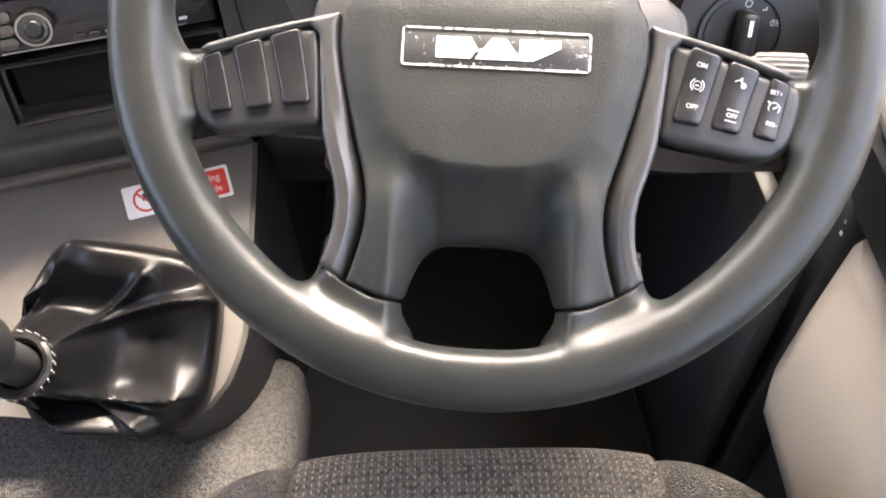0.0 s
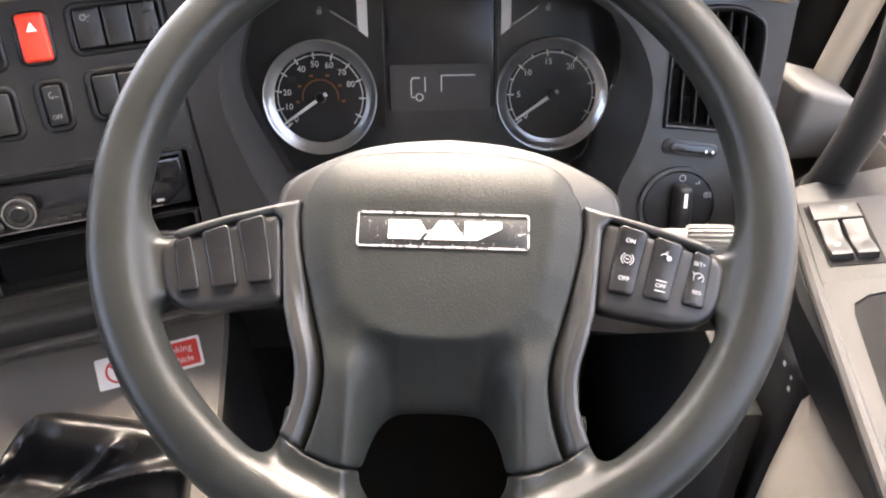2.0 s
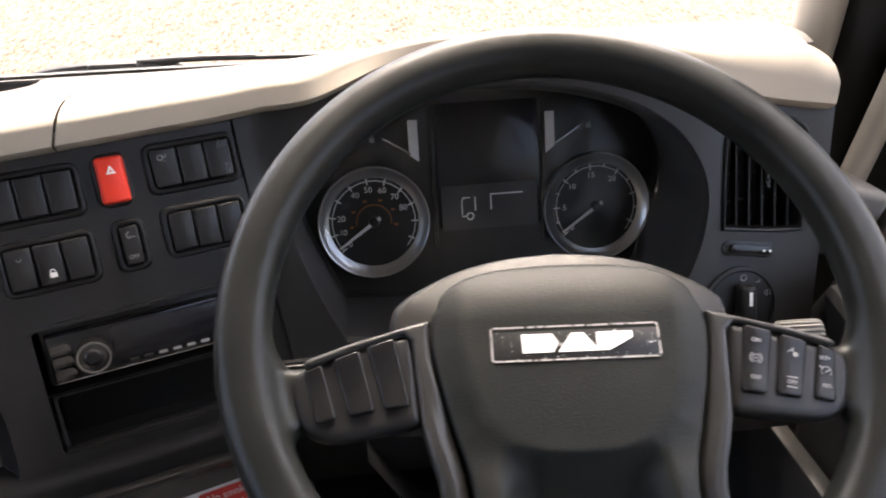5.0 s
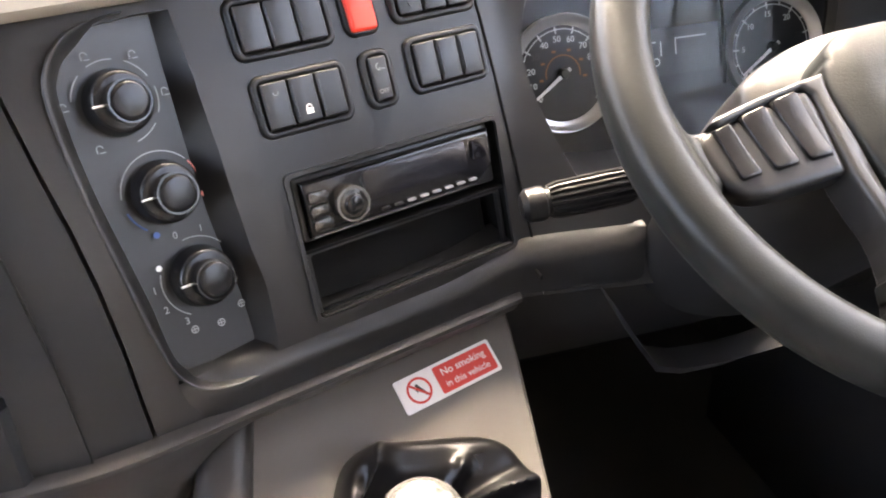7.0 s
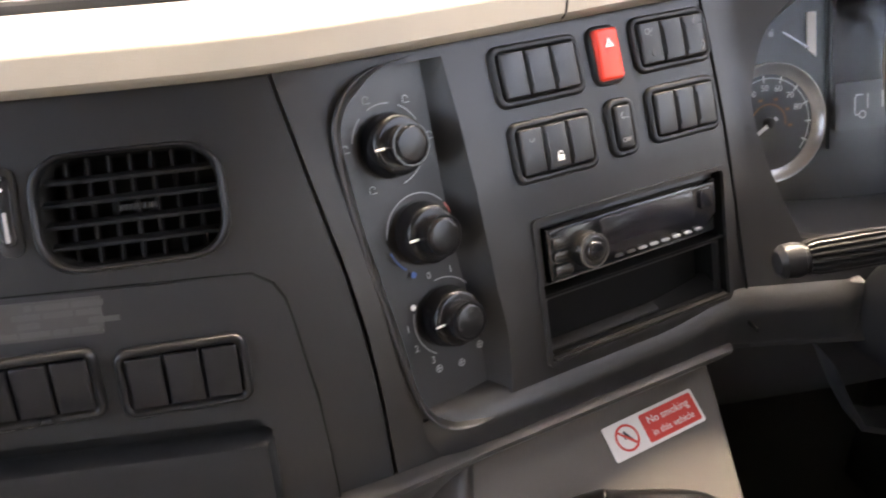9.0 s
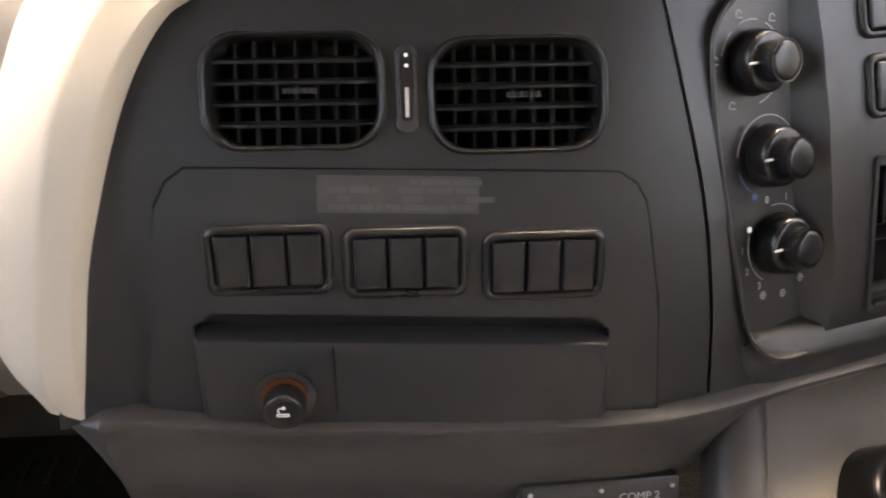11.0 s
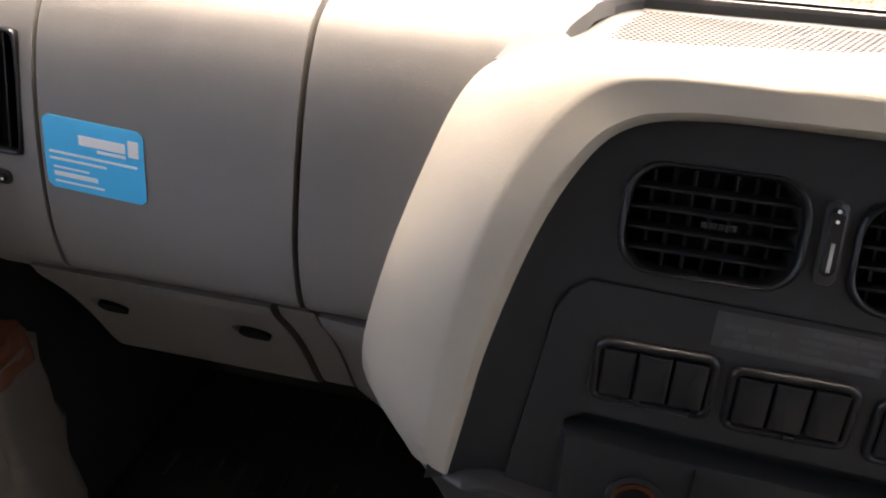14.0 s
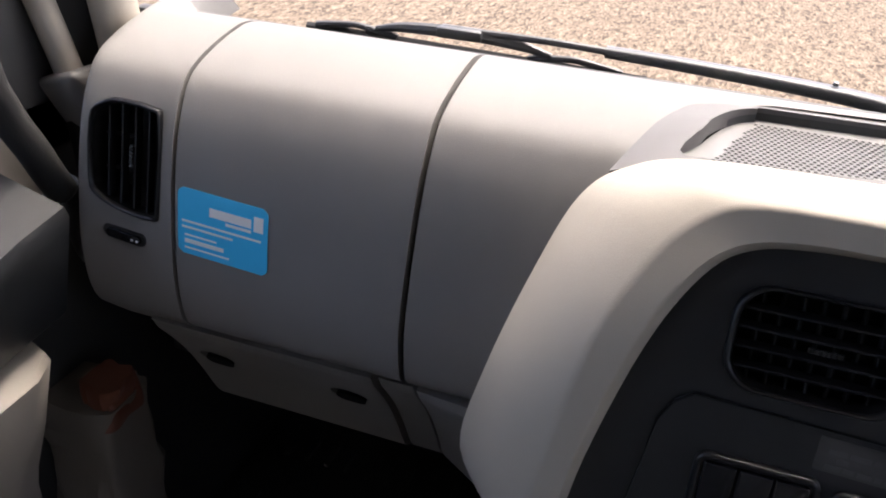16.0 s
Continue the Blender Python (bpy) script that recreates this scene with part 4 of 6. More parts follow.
def slide_lever(m, long, upright, label):
    """A small sliding flap beside a vent."""
    t = thing("vent_lever", label, "lever", "vent levers")
    part("slot", moved(slab(rounded(long, 0.014, 0.006), -0.002, 0.0018, 0.0008), m), BLACK, t)
    part("slider", moved(slab(rounded(long * 0.80, 0.0085, 0.004), 0.0, 0.006, 0.002), m @ pose(0.001, 0, 0)), GLOSS, t)
    for k in (0.26, 0.38):
        part("mark", moved(cyl(0.0012, 0.0012, 0.0005, 10), m @ pose(long * k, 0, 0.006)), WHITE, t)
    if upright:
        part("stripe", moved(box(long * 0.34, 0.0022, 0.0006), m @ pose(-long * 0.16, 0, 0.0062)), SILVER, t)
    return t


slide_lever(on_face(-0.7035, 0.838) @ pose(0, 0, 0, 0, 0, 90), 0.054, True, "gloss black upright vent slider with white marks")
slide_lever(on_face(0.282, 0.772) @ pose(0, 0, 0, 0, 0, -8), 0.052, False, "black vent slider below the driver's vent")
slide_lever(frame_at((-1.403, 0.6405, 0.7405), (1, -0.04, 0), (0, 0.14, 1)) @ pose(0, 0, 0.001, 0, 0, -4), 0.052, False, "black vent slider below the passenger's vent")


# ---- switches ----
def padlock(closed):
    bms = [box(0.0056, 0.0042, 0.0003, at=(0, -0.001, 0)), moved(arc(0.0019, 0, 180, 0.0008), pose(0 if closed else 0.0030, 0.0018 if closed else 0.0030, 0))]
    bms.append(bar(-0.0019 if closed else 0.0011, 0.0016, 0.0008, 0.002))
    return join(*bms)


def lamp_mark():
    return join(arc(0.0026, 90, 270, 0.0007), bar(0.0002, 0, 0.0007, 0.0052), *[bar(0.0032, 0.002 * k, 0.003, 0.0006, turn=-12) for k in (-1, 0, 1)])


def mirror_mark():
    return join(moved(arc(0.0022, 0, 360, 0.0007), pose(-0.001, 0.001, 0)), moved(arc(0.0016, 0, 360, 0.0006), pose(0.0026, 0.0024, 0)), bar(0.0022, -0.001, 0.0007, 0.004))


def road_mark():
    return join(bar(-0.0026, 0, 0.0008, 0.005), bar(0, 0, 0.0025, 0.0008), moved(arc(0.0018, 0, 360, 0.0007), pose(0.0022, 0.001, 0)), bar(0.002, -0.0028, 0.005, 0.0006))


def switch_bank(x, z, keys, w, h, label, marks=(), key_mat=SWITCH, m=None, group="dashboard switch banks", dim=False, fill=0.0):
    """A rounded housing with a row of rocker keys."""
    t = thing("switch_bank", label, "switch", group)
    m = m or on_face(x, z)
    loops = [[m @ Vector((x, y, z)) for x, y in rounded(w + g, h + g, r)] for g, z, r in ((0.0036, -0.003, 0.009), (0.0036, 0.0006, 0.009), (0.0026, 0.0026, 0.0085), (0.0006, 0.0038, 0.0075), (-0.0030, 0.0042, 0.006), (-0.0062, 0.0036, 0.005), (-0.0080, 0.0016, 0.0045), (-0.0080, -0.003, 0.0045))]
    part("housing", grid(loops, closed=True), VENT_FRAME if dim else GLOSS_GREY, t, smooth=80)
    part("well", moved(slab(rounded(w - 0.005, h - 0.005, 0.004), -0.003, 0.0004), m), VOID, t)
    kw = (w - 0.008) / keys
    for k in range(keys):
        cx = -(w - 0.008) / 2 + kw * (k + 0.5)
        bm = box(kw - 0.0014 + fill, h - 0.009 + fill, 0.007 + fill * 0.4, 0.0018 + fill * 0.25, 3)
        for v in bm.verts:
            if v.co.z > 0:
                v.co.z += 0.0012 * (v.co.y / (h / 2)) ** 2 * (2.2 if v.co.y > 0 else 0.8)
        key = part("key", moved(bm, m @ pose(cx, 0, 0.0 if dim else 0.002)), KEY if dim else key_mat, t)
        if k in (1, 2) and keys == 3 and not dim:
            part("ridge", moved(box(0.0012, h * 0.55, 0.003, 0.0005, 1), m @ pose(cx - kw / 2 + 0.0022, 0, 0.0062)), BLACK, key)
        # a highlight at the key's upper corner, drawn as a pale block
        if dim:
            part("painted_glint", moved(box(0.0022, 0.0016, 0.001, 0.0004, 1), m @ pose(cx + kw * 0.36, h * 0.30, 0.0042)), GREY_PRINT, key)
        for kk, mark, mx, my, mat in marks:
            if kk == k:
                part("symbol", moved(mark(), m @ pose(cx + mx, my, 0.0060 + fill * 0.42 + 0.0012 * (my / (h / 2)) ** 2 * (2.2 if my > 0 else 0.8))), mat, key)
    return t


switch_bank(-0.3458, 0.8707, 3, 0.0765, 0.0425, "bank of three blank charcoal rocker switches")
switch_bank(-0.2215, 0.8742, 3, 0.0765, 0.0415, "bank of three charcoal rocker switches, one marked", [(0, mirror_mark, -0.002, 0.008, GREY_PRINT), (0, lambda: cyl(0.003, 0.003, 0.0006, 14), 0.001, -0.008, BLACK)])
switch_bank(-0.3380, 0.8182, 3, 0.0735, 0.0430, "bank of three charcoal rocker switches with padlock symbols",
            [(0, road_mark, -0.002, 0.008, GREY_PRINT), (1, lambda: padlock(False), 0.0, 0.008, WHITE), (1, lambda: padlock(True), 0.001, -0.008, WHITE)])
switch_bank(-0.2145, 0.8222, 3, 0.0715, 0.0425, "bank of three plain charcoal rocker switches")
switch_bank(-0.2760, 0.8196, 1, 0.0245, 0.0425, "single charcoal rocker switch marked OFF", [(0, lamp_mark, 0.0, 0.009, GREY_PRINT), (0, lambda: text("OFF", 0.005), 0.0, -0.010, GREY_PRINT)])
switch_bank(-0.2850, 0.8722, 1, 0.0265, 0.0425, "red hazard warning switch with a triangle", [(0, lambda: frame_slab([(-0.0042, -0.003), (0.0042, -0.003), (0, 0.0042)], [(-0.0012, -0.0014), (0.0012, -0.0014), (0, 0.0012)], 0, 0.0003), 0.0, 0.008, LABEL_WHITE)], key_mat=RED, fill=0.0062)
for x, z in ((-0.7950, 0.7374), (-0.7068, 0.7330), (-0.6163, 0.7280)):
    switch_bank(x, z, 3, 0.0785, 0.0450, "bank of three blank dark rocker covers", m=on_face(x, z, 0.0036), group="centre switch blanks", dim=True)

# worn label on the centre panel
lab = thing("worn_label", "faint rubbed-off grey label on the charcoal panel", "label")
lm = on_face(-0.7105, 0.7757, 0.0038) @ pose(0, 0, 0, 0, 0, -2)
rnd = random.Random(5)
part("backing", moved(slab(rounded(0.104, 0.024, 0.001, 2), 0, 0.0003), lm), material("label_film", (0.030, 0.029, 0.028), 0.33, bump=0.0, mottle=0.35, big=80), lab)
for k in range(4):
    x0 = -0.045
    while x0 < 0.045:
        w = rnd.uniform(0.004, 0.020)
        if rnd.random() < 0.7:
            part("print", moved(box(w, 0.0035, 0.0003), lm @ pose(x0 + w / 2, 0.0082 - 0.0055 * k, 0.0004)), FAINT, lab)
        x0 += w + 0.002

# cigarette lighter
lighter = thing("cigarette_lighter", "black push-in cigarette lighter with a copper ring", "lighter")
lm = on_face(-0.791, 0.642, 0.0115)
part("socket", moved(ring(0.0205, 0.0140, -0.004, 0.0020, 32), lm), BLACK, lighter)
part("collar", moved(ring(0.0160, 0.0120, 0.0, 0.0036, 32), lm), COPPER, lighter)
knob = part("knob", moved(cyl(0.0152, 0.0140, 0.015, 36, 0.002), lm @ pose(0, -0.0030, 0.0, 8, 0, 0)), KEY, lighter)
part("symbol", moved(join(frame_slab(rounded(0.0085, 0.0024, 0.0003, 1), rounded(0.0070, 0.0011, 0.0002, 1), 0, 0.0003), moved(arc(0.0020, 60, 250, 0.0008), pose(-0.001, 0.0042, 0)), moved(cyl(0.0013, 0.0013, 0.0003, 12), pose(0.0008, 0.0062, 0))), lm @ pose(0, -0.0046, 0.0163, 8, 0, 0)), WHITE, knob)


# ---- heater knobs ----
def heater_knob(x, z, turn, label, scale):
    """A round knob with an off-centre domed cap and a pointer, and the printed scale round it."""
    t = thing("heater_knob", label, "knob", "heater knobs")
    p = POD_FLOOR.inverted() @ Vector((x, face_y(x, z), z))
    m = POD_FLOOR @ pose(p.x, p.y, 0.001 - 0.03 * max(0.0, abs(p.y) - 0.05))
    part("skirt", moved(cyl(0.0235, 0.0205, 0.018, 48, 0.003), m), KEY, t)
    cap = part("cap", moved(cyl(0.0146, 0.0132, 0.014, 40, 0.003), m @ pose(0.0, 0.0, 0.017)), KEY, t)
    part("cap_ring", moved(ring(0.0146, 0.0134, 0.0285, 0.0302, 40), m), GLOSS, cap)
    a = m @ pose(0, 0, 0, 0, 0, turn)
    part("pointer", moved(box(0.0075, 0.0016, 0.0012, 0.0004, 1), a @ pose(-0.0178, 0, 0.0183)), WHITE, t)
    for nm, bm, mat in scale:
        part(nm, moved(bm, m @ pose(0, 0, 0.0006)), mat, t)
    return t


def flow_mark(a):
    return moved(join(moved(arc(0.0022, 0, 220, 0.0007), pose(0, 0.001, 0)), bar(0.0015, -0.0018, 0.004, 0.0007), bar(-0.002, -0.0005, 0.0007, 0.003)), pose(0.0345 * math.cos(radians(a)), 0.0345 * math.sin(radians(a)), 0))


flow = [("scale", arc(0.0290, 195 + 52 * k + 8 - 20, 195 + 52 * k + 44 - 20, 0.0008), GREY_PRINT) for k in range(-5, 0)]
flow += [("symbol", flow_mark(a), GREY_PRINT) for a in (175, 110, 55, 0, -125)]
heater_knob(-0.4600, 0.8430, 0, "black air-flow knob with white pointer", flow)
temp = [("scale", arc(0.0290, 40, 175, 0.0008), GREY_PRINT), ("scale", arc(0.0290, 5, 35, 0.0012), PINK), ("scale", arc(0.0290, 195, 232, 0.0012), BLUE_PRINT),
        ("dot", moved(cyl(0.0024, 0.0024, 0.0003, 14), pose(0.0290, -0.009, 0)), PINK), ("dot", moved(cyl(0.0024, 0.0024, 0.0003, 14), pose(-0.013, -0.0280, 0)), BLUE_PRINT)]
heater_knob(-0.4410, 0.7805, 0, "black temperature knob with red and blue scale", temp)
fan = [("scale", arc(0.0290, -30, 100, 0.0008), GREY_PRINT), ("scale", arc(0.0290, 160, 240, 0.0008), GREY_PRINT), ("dot", moved(cyl(0.0022, 0.0022, 0.0003, 14), pose(-0.0270, 0.0145, 0)), WHITE)]
for a, ch in ((105, "0"), (72, "1"), (40, "2"), (5, "3"), (-28, "4"), (180, "1"), (208, "2"), (238, "3")):
    fan.append(("numeral", moved(text(ch, 0.0075), pose(0.0345 * math.cos(radians(a)), 0.0345 * math.sin(radians(a)), 0)), GREY_PRINT))
for a in (-52, -82, -112):
    fan.append(("symbol", moved(join(arc(0.0026, 0, 360, 0.0008), bar(0, 0, 0.005, 0.0007), bar(0, 0, 0.0007, 0.005)), pose(0.040 * math.cos(radians(a)), 0.040 * math.sin(radians(a)), 0)), GREY_PRINT))
heater_knob(-0.4280, 0.7170, 0, "black fan knob with numbered scale", fan)

# ---- radio and the open cubby under it ----
cubby = thing("radio_cubby", "open black cubby below the radio in the dashboard", "cubby")
R = RADIO_M
part("liner", moved(grid([[R @ Vector((x, y, z)) for x, y in rounded(0.195, 0.117, 0.004, 3)] for z in (0.001, -0.095)] + [[R @ Vector((x * 0.01, y * 0.01, -0.096)) for x, y in rounded(0.195, 0.117, 0.004, 3)]], closed=True), Matrix()), VOID, cubby)
part("shelf", moved(box(0.192, 0.0025, 0.085, at=(0, -0.003, -0.045)), R), VOID, cubby)
part("bezel", moved(frame_slab(rounded(0.199, 0.121, 0.005, 3), rounded(0.192, 0.114, 0.004, 3), -0.002, 0.0016), R), BLACK, cubby)
part("sill", moved(box(0.186, 0.0018, 0.006, at=(0, -0.0545, 0)), R), CHARCOAL, cubby)
part("edge", moved(frame_slab(rounded(0.186, 0.052, 0.003, 3), rounded(0.181, 0.047, 0.003, 3), -0.012, -0.006), R @ pose(0, -0.0305, 0)), BLACK, cubby)

part("blank", moved(box(0.180, 0.046, 0.004, 0.001, 1, at=(0, -0.0305, -0.034)), R), VOID, cubby, "black closed pocket face")

radio = thing("car_radio", "gloss black car radio with a chrome volume knob", "radio")
Q = R @ pose(0, 0.0290, -0.009)
part("body", moved(box(0.184, 0.052, 0.06, 0.003, 2, at=(0, 0, -0.028)), Q), BLACK, radio)
face = slab([(-0.088, -0.022), (0.070, -0.022), (0.088, -0.008), (0.088, 0.022), (-0.088, 0.022)], 0.0, 0.010, 0.004, 3)
part("front", moved(face, Q), GLOSS, radio)
part("window", moved(slab(rounded(0.098, 0.024, 0.004), 0.0, 0.0113, 0.001), Q @ pose(0.012, 0.006, 0)), SCREEN, radio)
part("disc_slot", moved(box(0.125, 0.0022, 0.002, at=(0.010, 0.0225, 0.009)), Q), VOID, radio)
part("edge_strip", moved(box(0.150, 0.0012, 0.0012), Q @ pose(-0.010, -0.0212, 0.0095)), DULL, radio)
part("catch", moved(slab(rounded(0.014, 0.016, 0.002), 0.0, 0.0125, 0.001), Q @ pose(0.074, 0.008, 0)), GLOSS, radio)
part("volume_knob", moved(cyl(0.0150, 0.0125, 0.012, 40, 0.002), Q @ pose(-0.053, -0.002, 0.009)), KNOB_METAL, radio, "dark chrome volume knob")
part("knob_rim", moved(ring(0.0140, 0.0122, 0.0205, 0.0214, 40), Q @ pose(-0.053, -0.002, 0)), DULL, radio)
part("knob_cap", moved(cyl(0.0085, 0.0070, 0.004, 32, 0.0015), Q @ pose(-0.053, -0.002, 0.0205)), GLOSS, radio)
for k, y in ((0, 0.009), (1, -0.002), (2, -0.013)):
    part("side_key", moved(slab(rounded(0.016, 0.009, 0.0025), 0.008, 0.0135, 0.001), Q @ pose(-0.077, y, 0)), KNOB_METAL, radio)
for k in range(8):
    part("preset_key", moved(slab(rounded(0.0072, 0.0019, 0.0008), 0.009, 0.0125, 0.0005), Q @ pose(-0.022 + k * 0.0122, -0.0160, 0)), SILVER if k > 1 else CHARCOAL, radio)

# ---- instrument cluster ----
cluster = thing("instrument_cluster", "black instrument cluster with two silver-ringed dials", "dials")
G = frame_at((0.060, 0.766, 0.768), (1, 0, 0), (0, 0.28, 0.96))
part("plate", moved(slab([((x - 0.052) * 1.03 - 0.008, (z - 0.80) * 0.97 + 0.011) for x, z in hood_line], -0.008, -0.001), G), BLACK, cluster)


def dial(cx, cy, label, numbers, ticks, needle, amber):
    d = part("dial", moved(cyl(0.0500, 0.0500, 0.001, 64), G @ pose(cx, cy, 0.0)), DIAL, cluster, label)
    rows = [[((r * math.cos(a)), (r * math.sin(a)), z) for a in np.linspace(0, 2 * math.pi, 72, endpoint=False)] for r, z in ((0.0590, 0.0), (0.0590, 0.0080), (0.0583, 0.0092), (0.0574, 0.0090), (0.0560, 0.0075), (0.0535, 0.0052), (0.0505, 0.0034), (0.0478, 0.0024), (0.0474, 0.0))]
    part("ring", moved(grid(rows, closed=True), G @ pose(cx, cy, 0)), SATIN, d, "satin grey dial ring")
    part("inner_ring", moved(arc(0.0440, -40, 220, 0.0009, 0.0012), G @ pose(cx, cy, 0)), WHITE, d)
    for a, long in ticks:
        bm = bar(0.0440 - long / 2 + 0.003, 0, long, 0.0014, 0.0016)
        part("tick", moved(bm, G @ pose(cx, cy, 0, 0, 0, a)), WHITE, d)
    for a, s in numbers:
        part("numeral", moved(text(s, 0.0088), G @ pose(cx + 0.0345 * math.cos(radians(a)), cy + 0.0345 * math.sin(radians(a)), 0.0016)), WHITE if s not in ("25", "30") else FAINT, d)
    if amber:
        part("amber_arc", moved(arc(0.0185, -10, 190, 0.0012, 0.0012), G @ pose(cx, cy, 0)), AMBER, d)
        for k in range(6):
            a = radians(190 - 40 * k)
            part("amber_mark", moved(bar(0.0240 * math.cos(a), 0.0240 * math.sin(a), 0.004, 0.0022, 0.0012), G @ pose(cx, cy, 0)), AMBER, d)
    nd = bmesh.new()
    nd.faces.new([nd.verts.new(p) for p in ((-0.008, -0.0020, 0.006), (0.046, -0.0010, 0.006), (0.046, 0.0010, 0.006), (-0.008, 0.0020, 0.006))])
    ext = bmesh.ops.extrude_face_region(nd, geom=nd.faces[:])
    bmesh.ops.translate(nd, verts=[v for v in ext["geom"] if isinstance(v, bmesh.types.BMVert)], vec=(0, 0, -0.0012))
    part("needle", moved(nd, G @ pose(cx, cy, 0, 0, 0, needle)), LABEL_WHITE, d)
    part("hub", moved(cyl(0.0060, 0.0045, 0.008, 24, 0.001), G @ pose(cx, cy, 0)), BLACK, d)
    return d


SP = [(220 - 24.7 * k, str(10 * k)) for k in range(9)]
dial(-0.122, -0.010, "round speed dial with white numerals", SP, [(220 - 24.7 * k, 0.007) for k in range(11)], 214, True)
RP = [(220 - 41 * k, str(5 * k)) for k in range(7)]
dial(0.120, -0.012, "round engine speed dial with white numerals", RP, [(220 - 20.5 * k, 0.007 if k % 2 == 0 else 0.004) for k in range(13)], 214, False)
part("display", moved(slab(rounded(0.110, 0.134, 0.004), 0.0, 0.003, 0.001), G @ pose(0.003, 0.042, 0)), SCREEN, cluster, "dark driver display")
part("display_panel", moved(slab(rounded(0.104, 0.048, 0.001, 2), 0.003, 0.0034), G @ pose(0.003, -0.002, 0)), material("display_grey", (0.035, 0.035, 0.038), 0.3, bump=0.0), cluster)
for sx in (-0.056, 0.062):
    part("display_rib", moved(box(0.0028, 0.150, 0.006, 0.001, 2), G @ pose(sx, 0.032, 0.002)), SWITCH, cluster)
Q = G @ pose(-0.002, 0.0, 0.0037)
part("truck_outline", moved(join(bar(-0.0255, -0.002, 0.0012, 0.016), bar(-0.0205, 0.0085, 0.0085, 0.0012), moved(arc(0.004, 90, 180, 0.0012), pose(-0.0215, 0.0045, 0)), bar(-0.0110, 0.0015, 0.0012, 0.015), bar(-0.0235, -0.0115, 0.004, 0.0012), moved(arc(0.0036, 0, 360, 0.0013), pose(-0.0170, -0.0115, 0)), bar(0.0060, 0.002, 0.0012, 0.016), bar(0.0235, 0.0105, 0.0360, 0.0012)), Q), WHITE, cluster)
cover = part("cover", moved(slab([((x - 0.052) * 0.985 - 0.008, (z - 0.80) * 0.95 + 0.014) for x, z in hood_line], 0.030, 0.032), G), COVER, cluster, "clear curved cover")
cover.visible_shadow = False
for s, cx in ((-1, -0.075), (1, 0.071)):
    m = G @ pose(cx, 0.072, 0.001)
    gauge = part("small_gauge", moved(slab([(-0.005, 0.022), (0.005, 0.022), (0.005, -0.022 if s < 0 else -0.014), (-0.005, -0.014 if s < 0 else -0.022)], 0, 0.0015), m), WHITE, cluster, "small white strip gauge")
    part("needle", moved(box(0.034, 0.0020, 0.0015, 0.0004, 1), m @ pose(s * 0.018, -0.004, 0.003, 0, 0, 32 * s)), SILVER, gauge)
    part("symbol", moved(join(bar(0, 0, 0.005, 0.005), bar(0.001, 0.004, 0.003, 0.001)), m @ pose(s * 0.043, 0.004, 0.0)), GREY_PRINT, gauge)

# ---- light switch ----
lights = thing("light_switch", "round black headlamp switch with a raised grip", "switch")
L = on_face(0.2745, 0.7215)
part("rim", moved(ring(0.0370, 0.0335, -0.003, 0.0040, 56), L), BLACK, lights)
part("disc", moved(cyl(0.0345, 0.0325, 0.005, 56, 0.0015), L @ pose(0, 0, -0.002)), DISC, lights)
grip = part("grip", moved(box(0.015, 0.052, 0.020, 0.005, 3, at=(0, -0.004, 0.012)), L), DISC, lights)
part("pointer", moved(box(0.0028, 0.013, 0.0012), L @ pose(0, 0.010, 0.0222)), WHITE, grip)
part("symbol", moved(arc(0.0028, 0, 360, 0.0008), L @ pose(0.002, 0.0265, 0.0035)), GREY_PRINT, lights)
part("symbol", moved(join(bar(-0.001, 0, 0.003, 0.0008), bar(0.001, 0.001, 0.0008, 0.003)), L @ pose(0.017, 0.021, 0.0035)), GREY_PRINT, lights)
part("symbol", moved(lamp_mark(), L @ pose(0.026, 0.010, 0.0035)), GREY_PRINT, lights)

# ---- steering wheel ----
HUB = Matrix.Translation((0.043, 0.419, 0.851)) @ Matrix.Rotation(radians(-5.75), 4, "Z") @ Matrix.Rotation(radians(38.8), 4, "X")
wheel = thing("steering_wheel", "black four-spoke truck steering wheel, worn and shiny", "steering wheel")


def blend_min(a, b, k):
    h = np.clip(0.5 + 0.5 * (b - a) / k, 0, 1)
    return b * (1 - h) + a * h - k * h * (1 - h)


def blend_max(a, b, k):
    return -blend_min(-a, -b, k)


def ramp_np(a, b, v):
    t = np.clip((v - a) / (b - a), 0, 1)
    return t * t * (3 - 2 * t)


def far_from(outline, u, v):
    """Signed distance from an outline in the plane, negative inside."""
    best = np.full(u.shape, 9.0)
    inside = np.zeros(u.shape, bool)
    for (x0, y0), (x1, y1) in zip(outline, outline[1:] + outline[:1]):
        ex, ey = x1 - x0, y1 - y0
        k = np.clip(((u - x0) * ex + (v - y0) * ey) / (ex * ex + ey * ey + 1e-12), 0, 1)
        best = np.minimum(best, np.hypot(u - x0 - k * ex, v - y0 - k * ey))
        if y0 != y1:
            inside ^= ((y0 > v) != (y1 > v)) & (u < x0 + (v - y0) * ex / ey)
    return np.where(inside, -best, best)


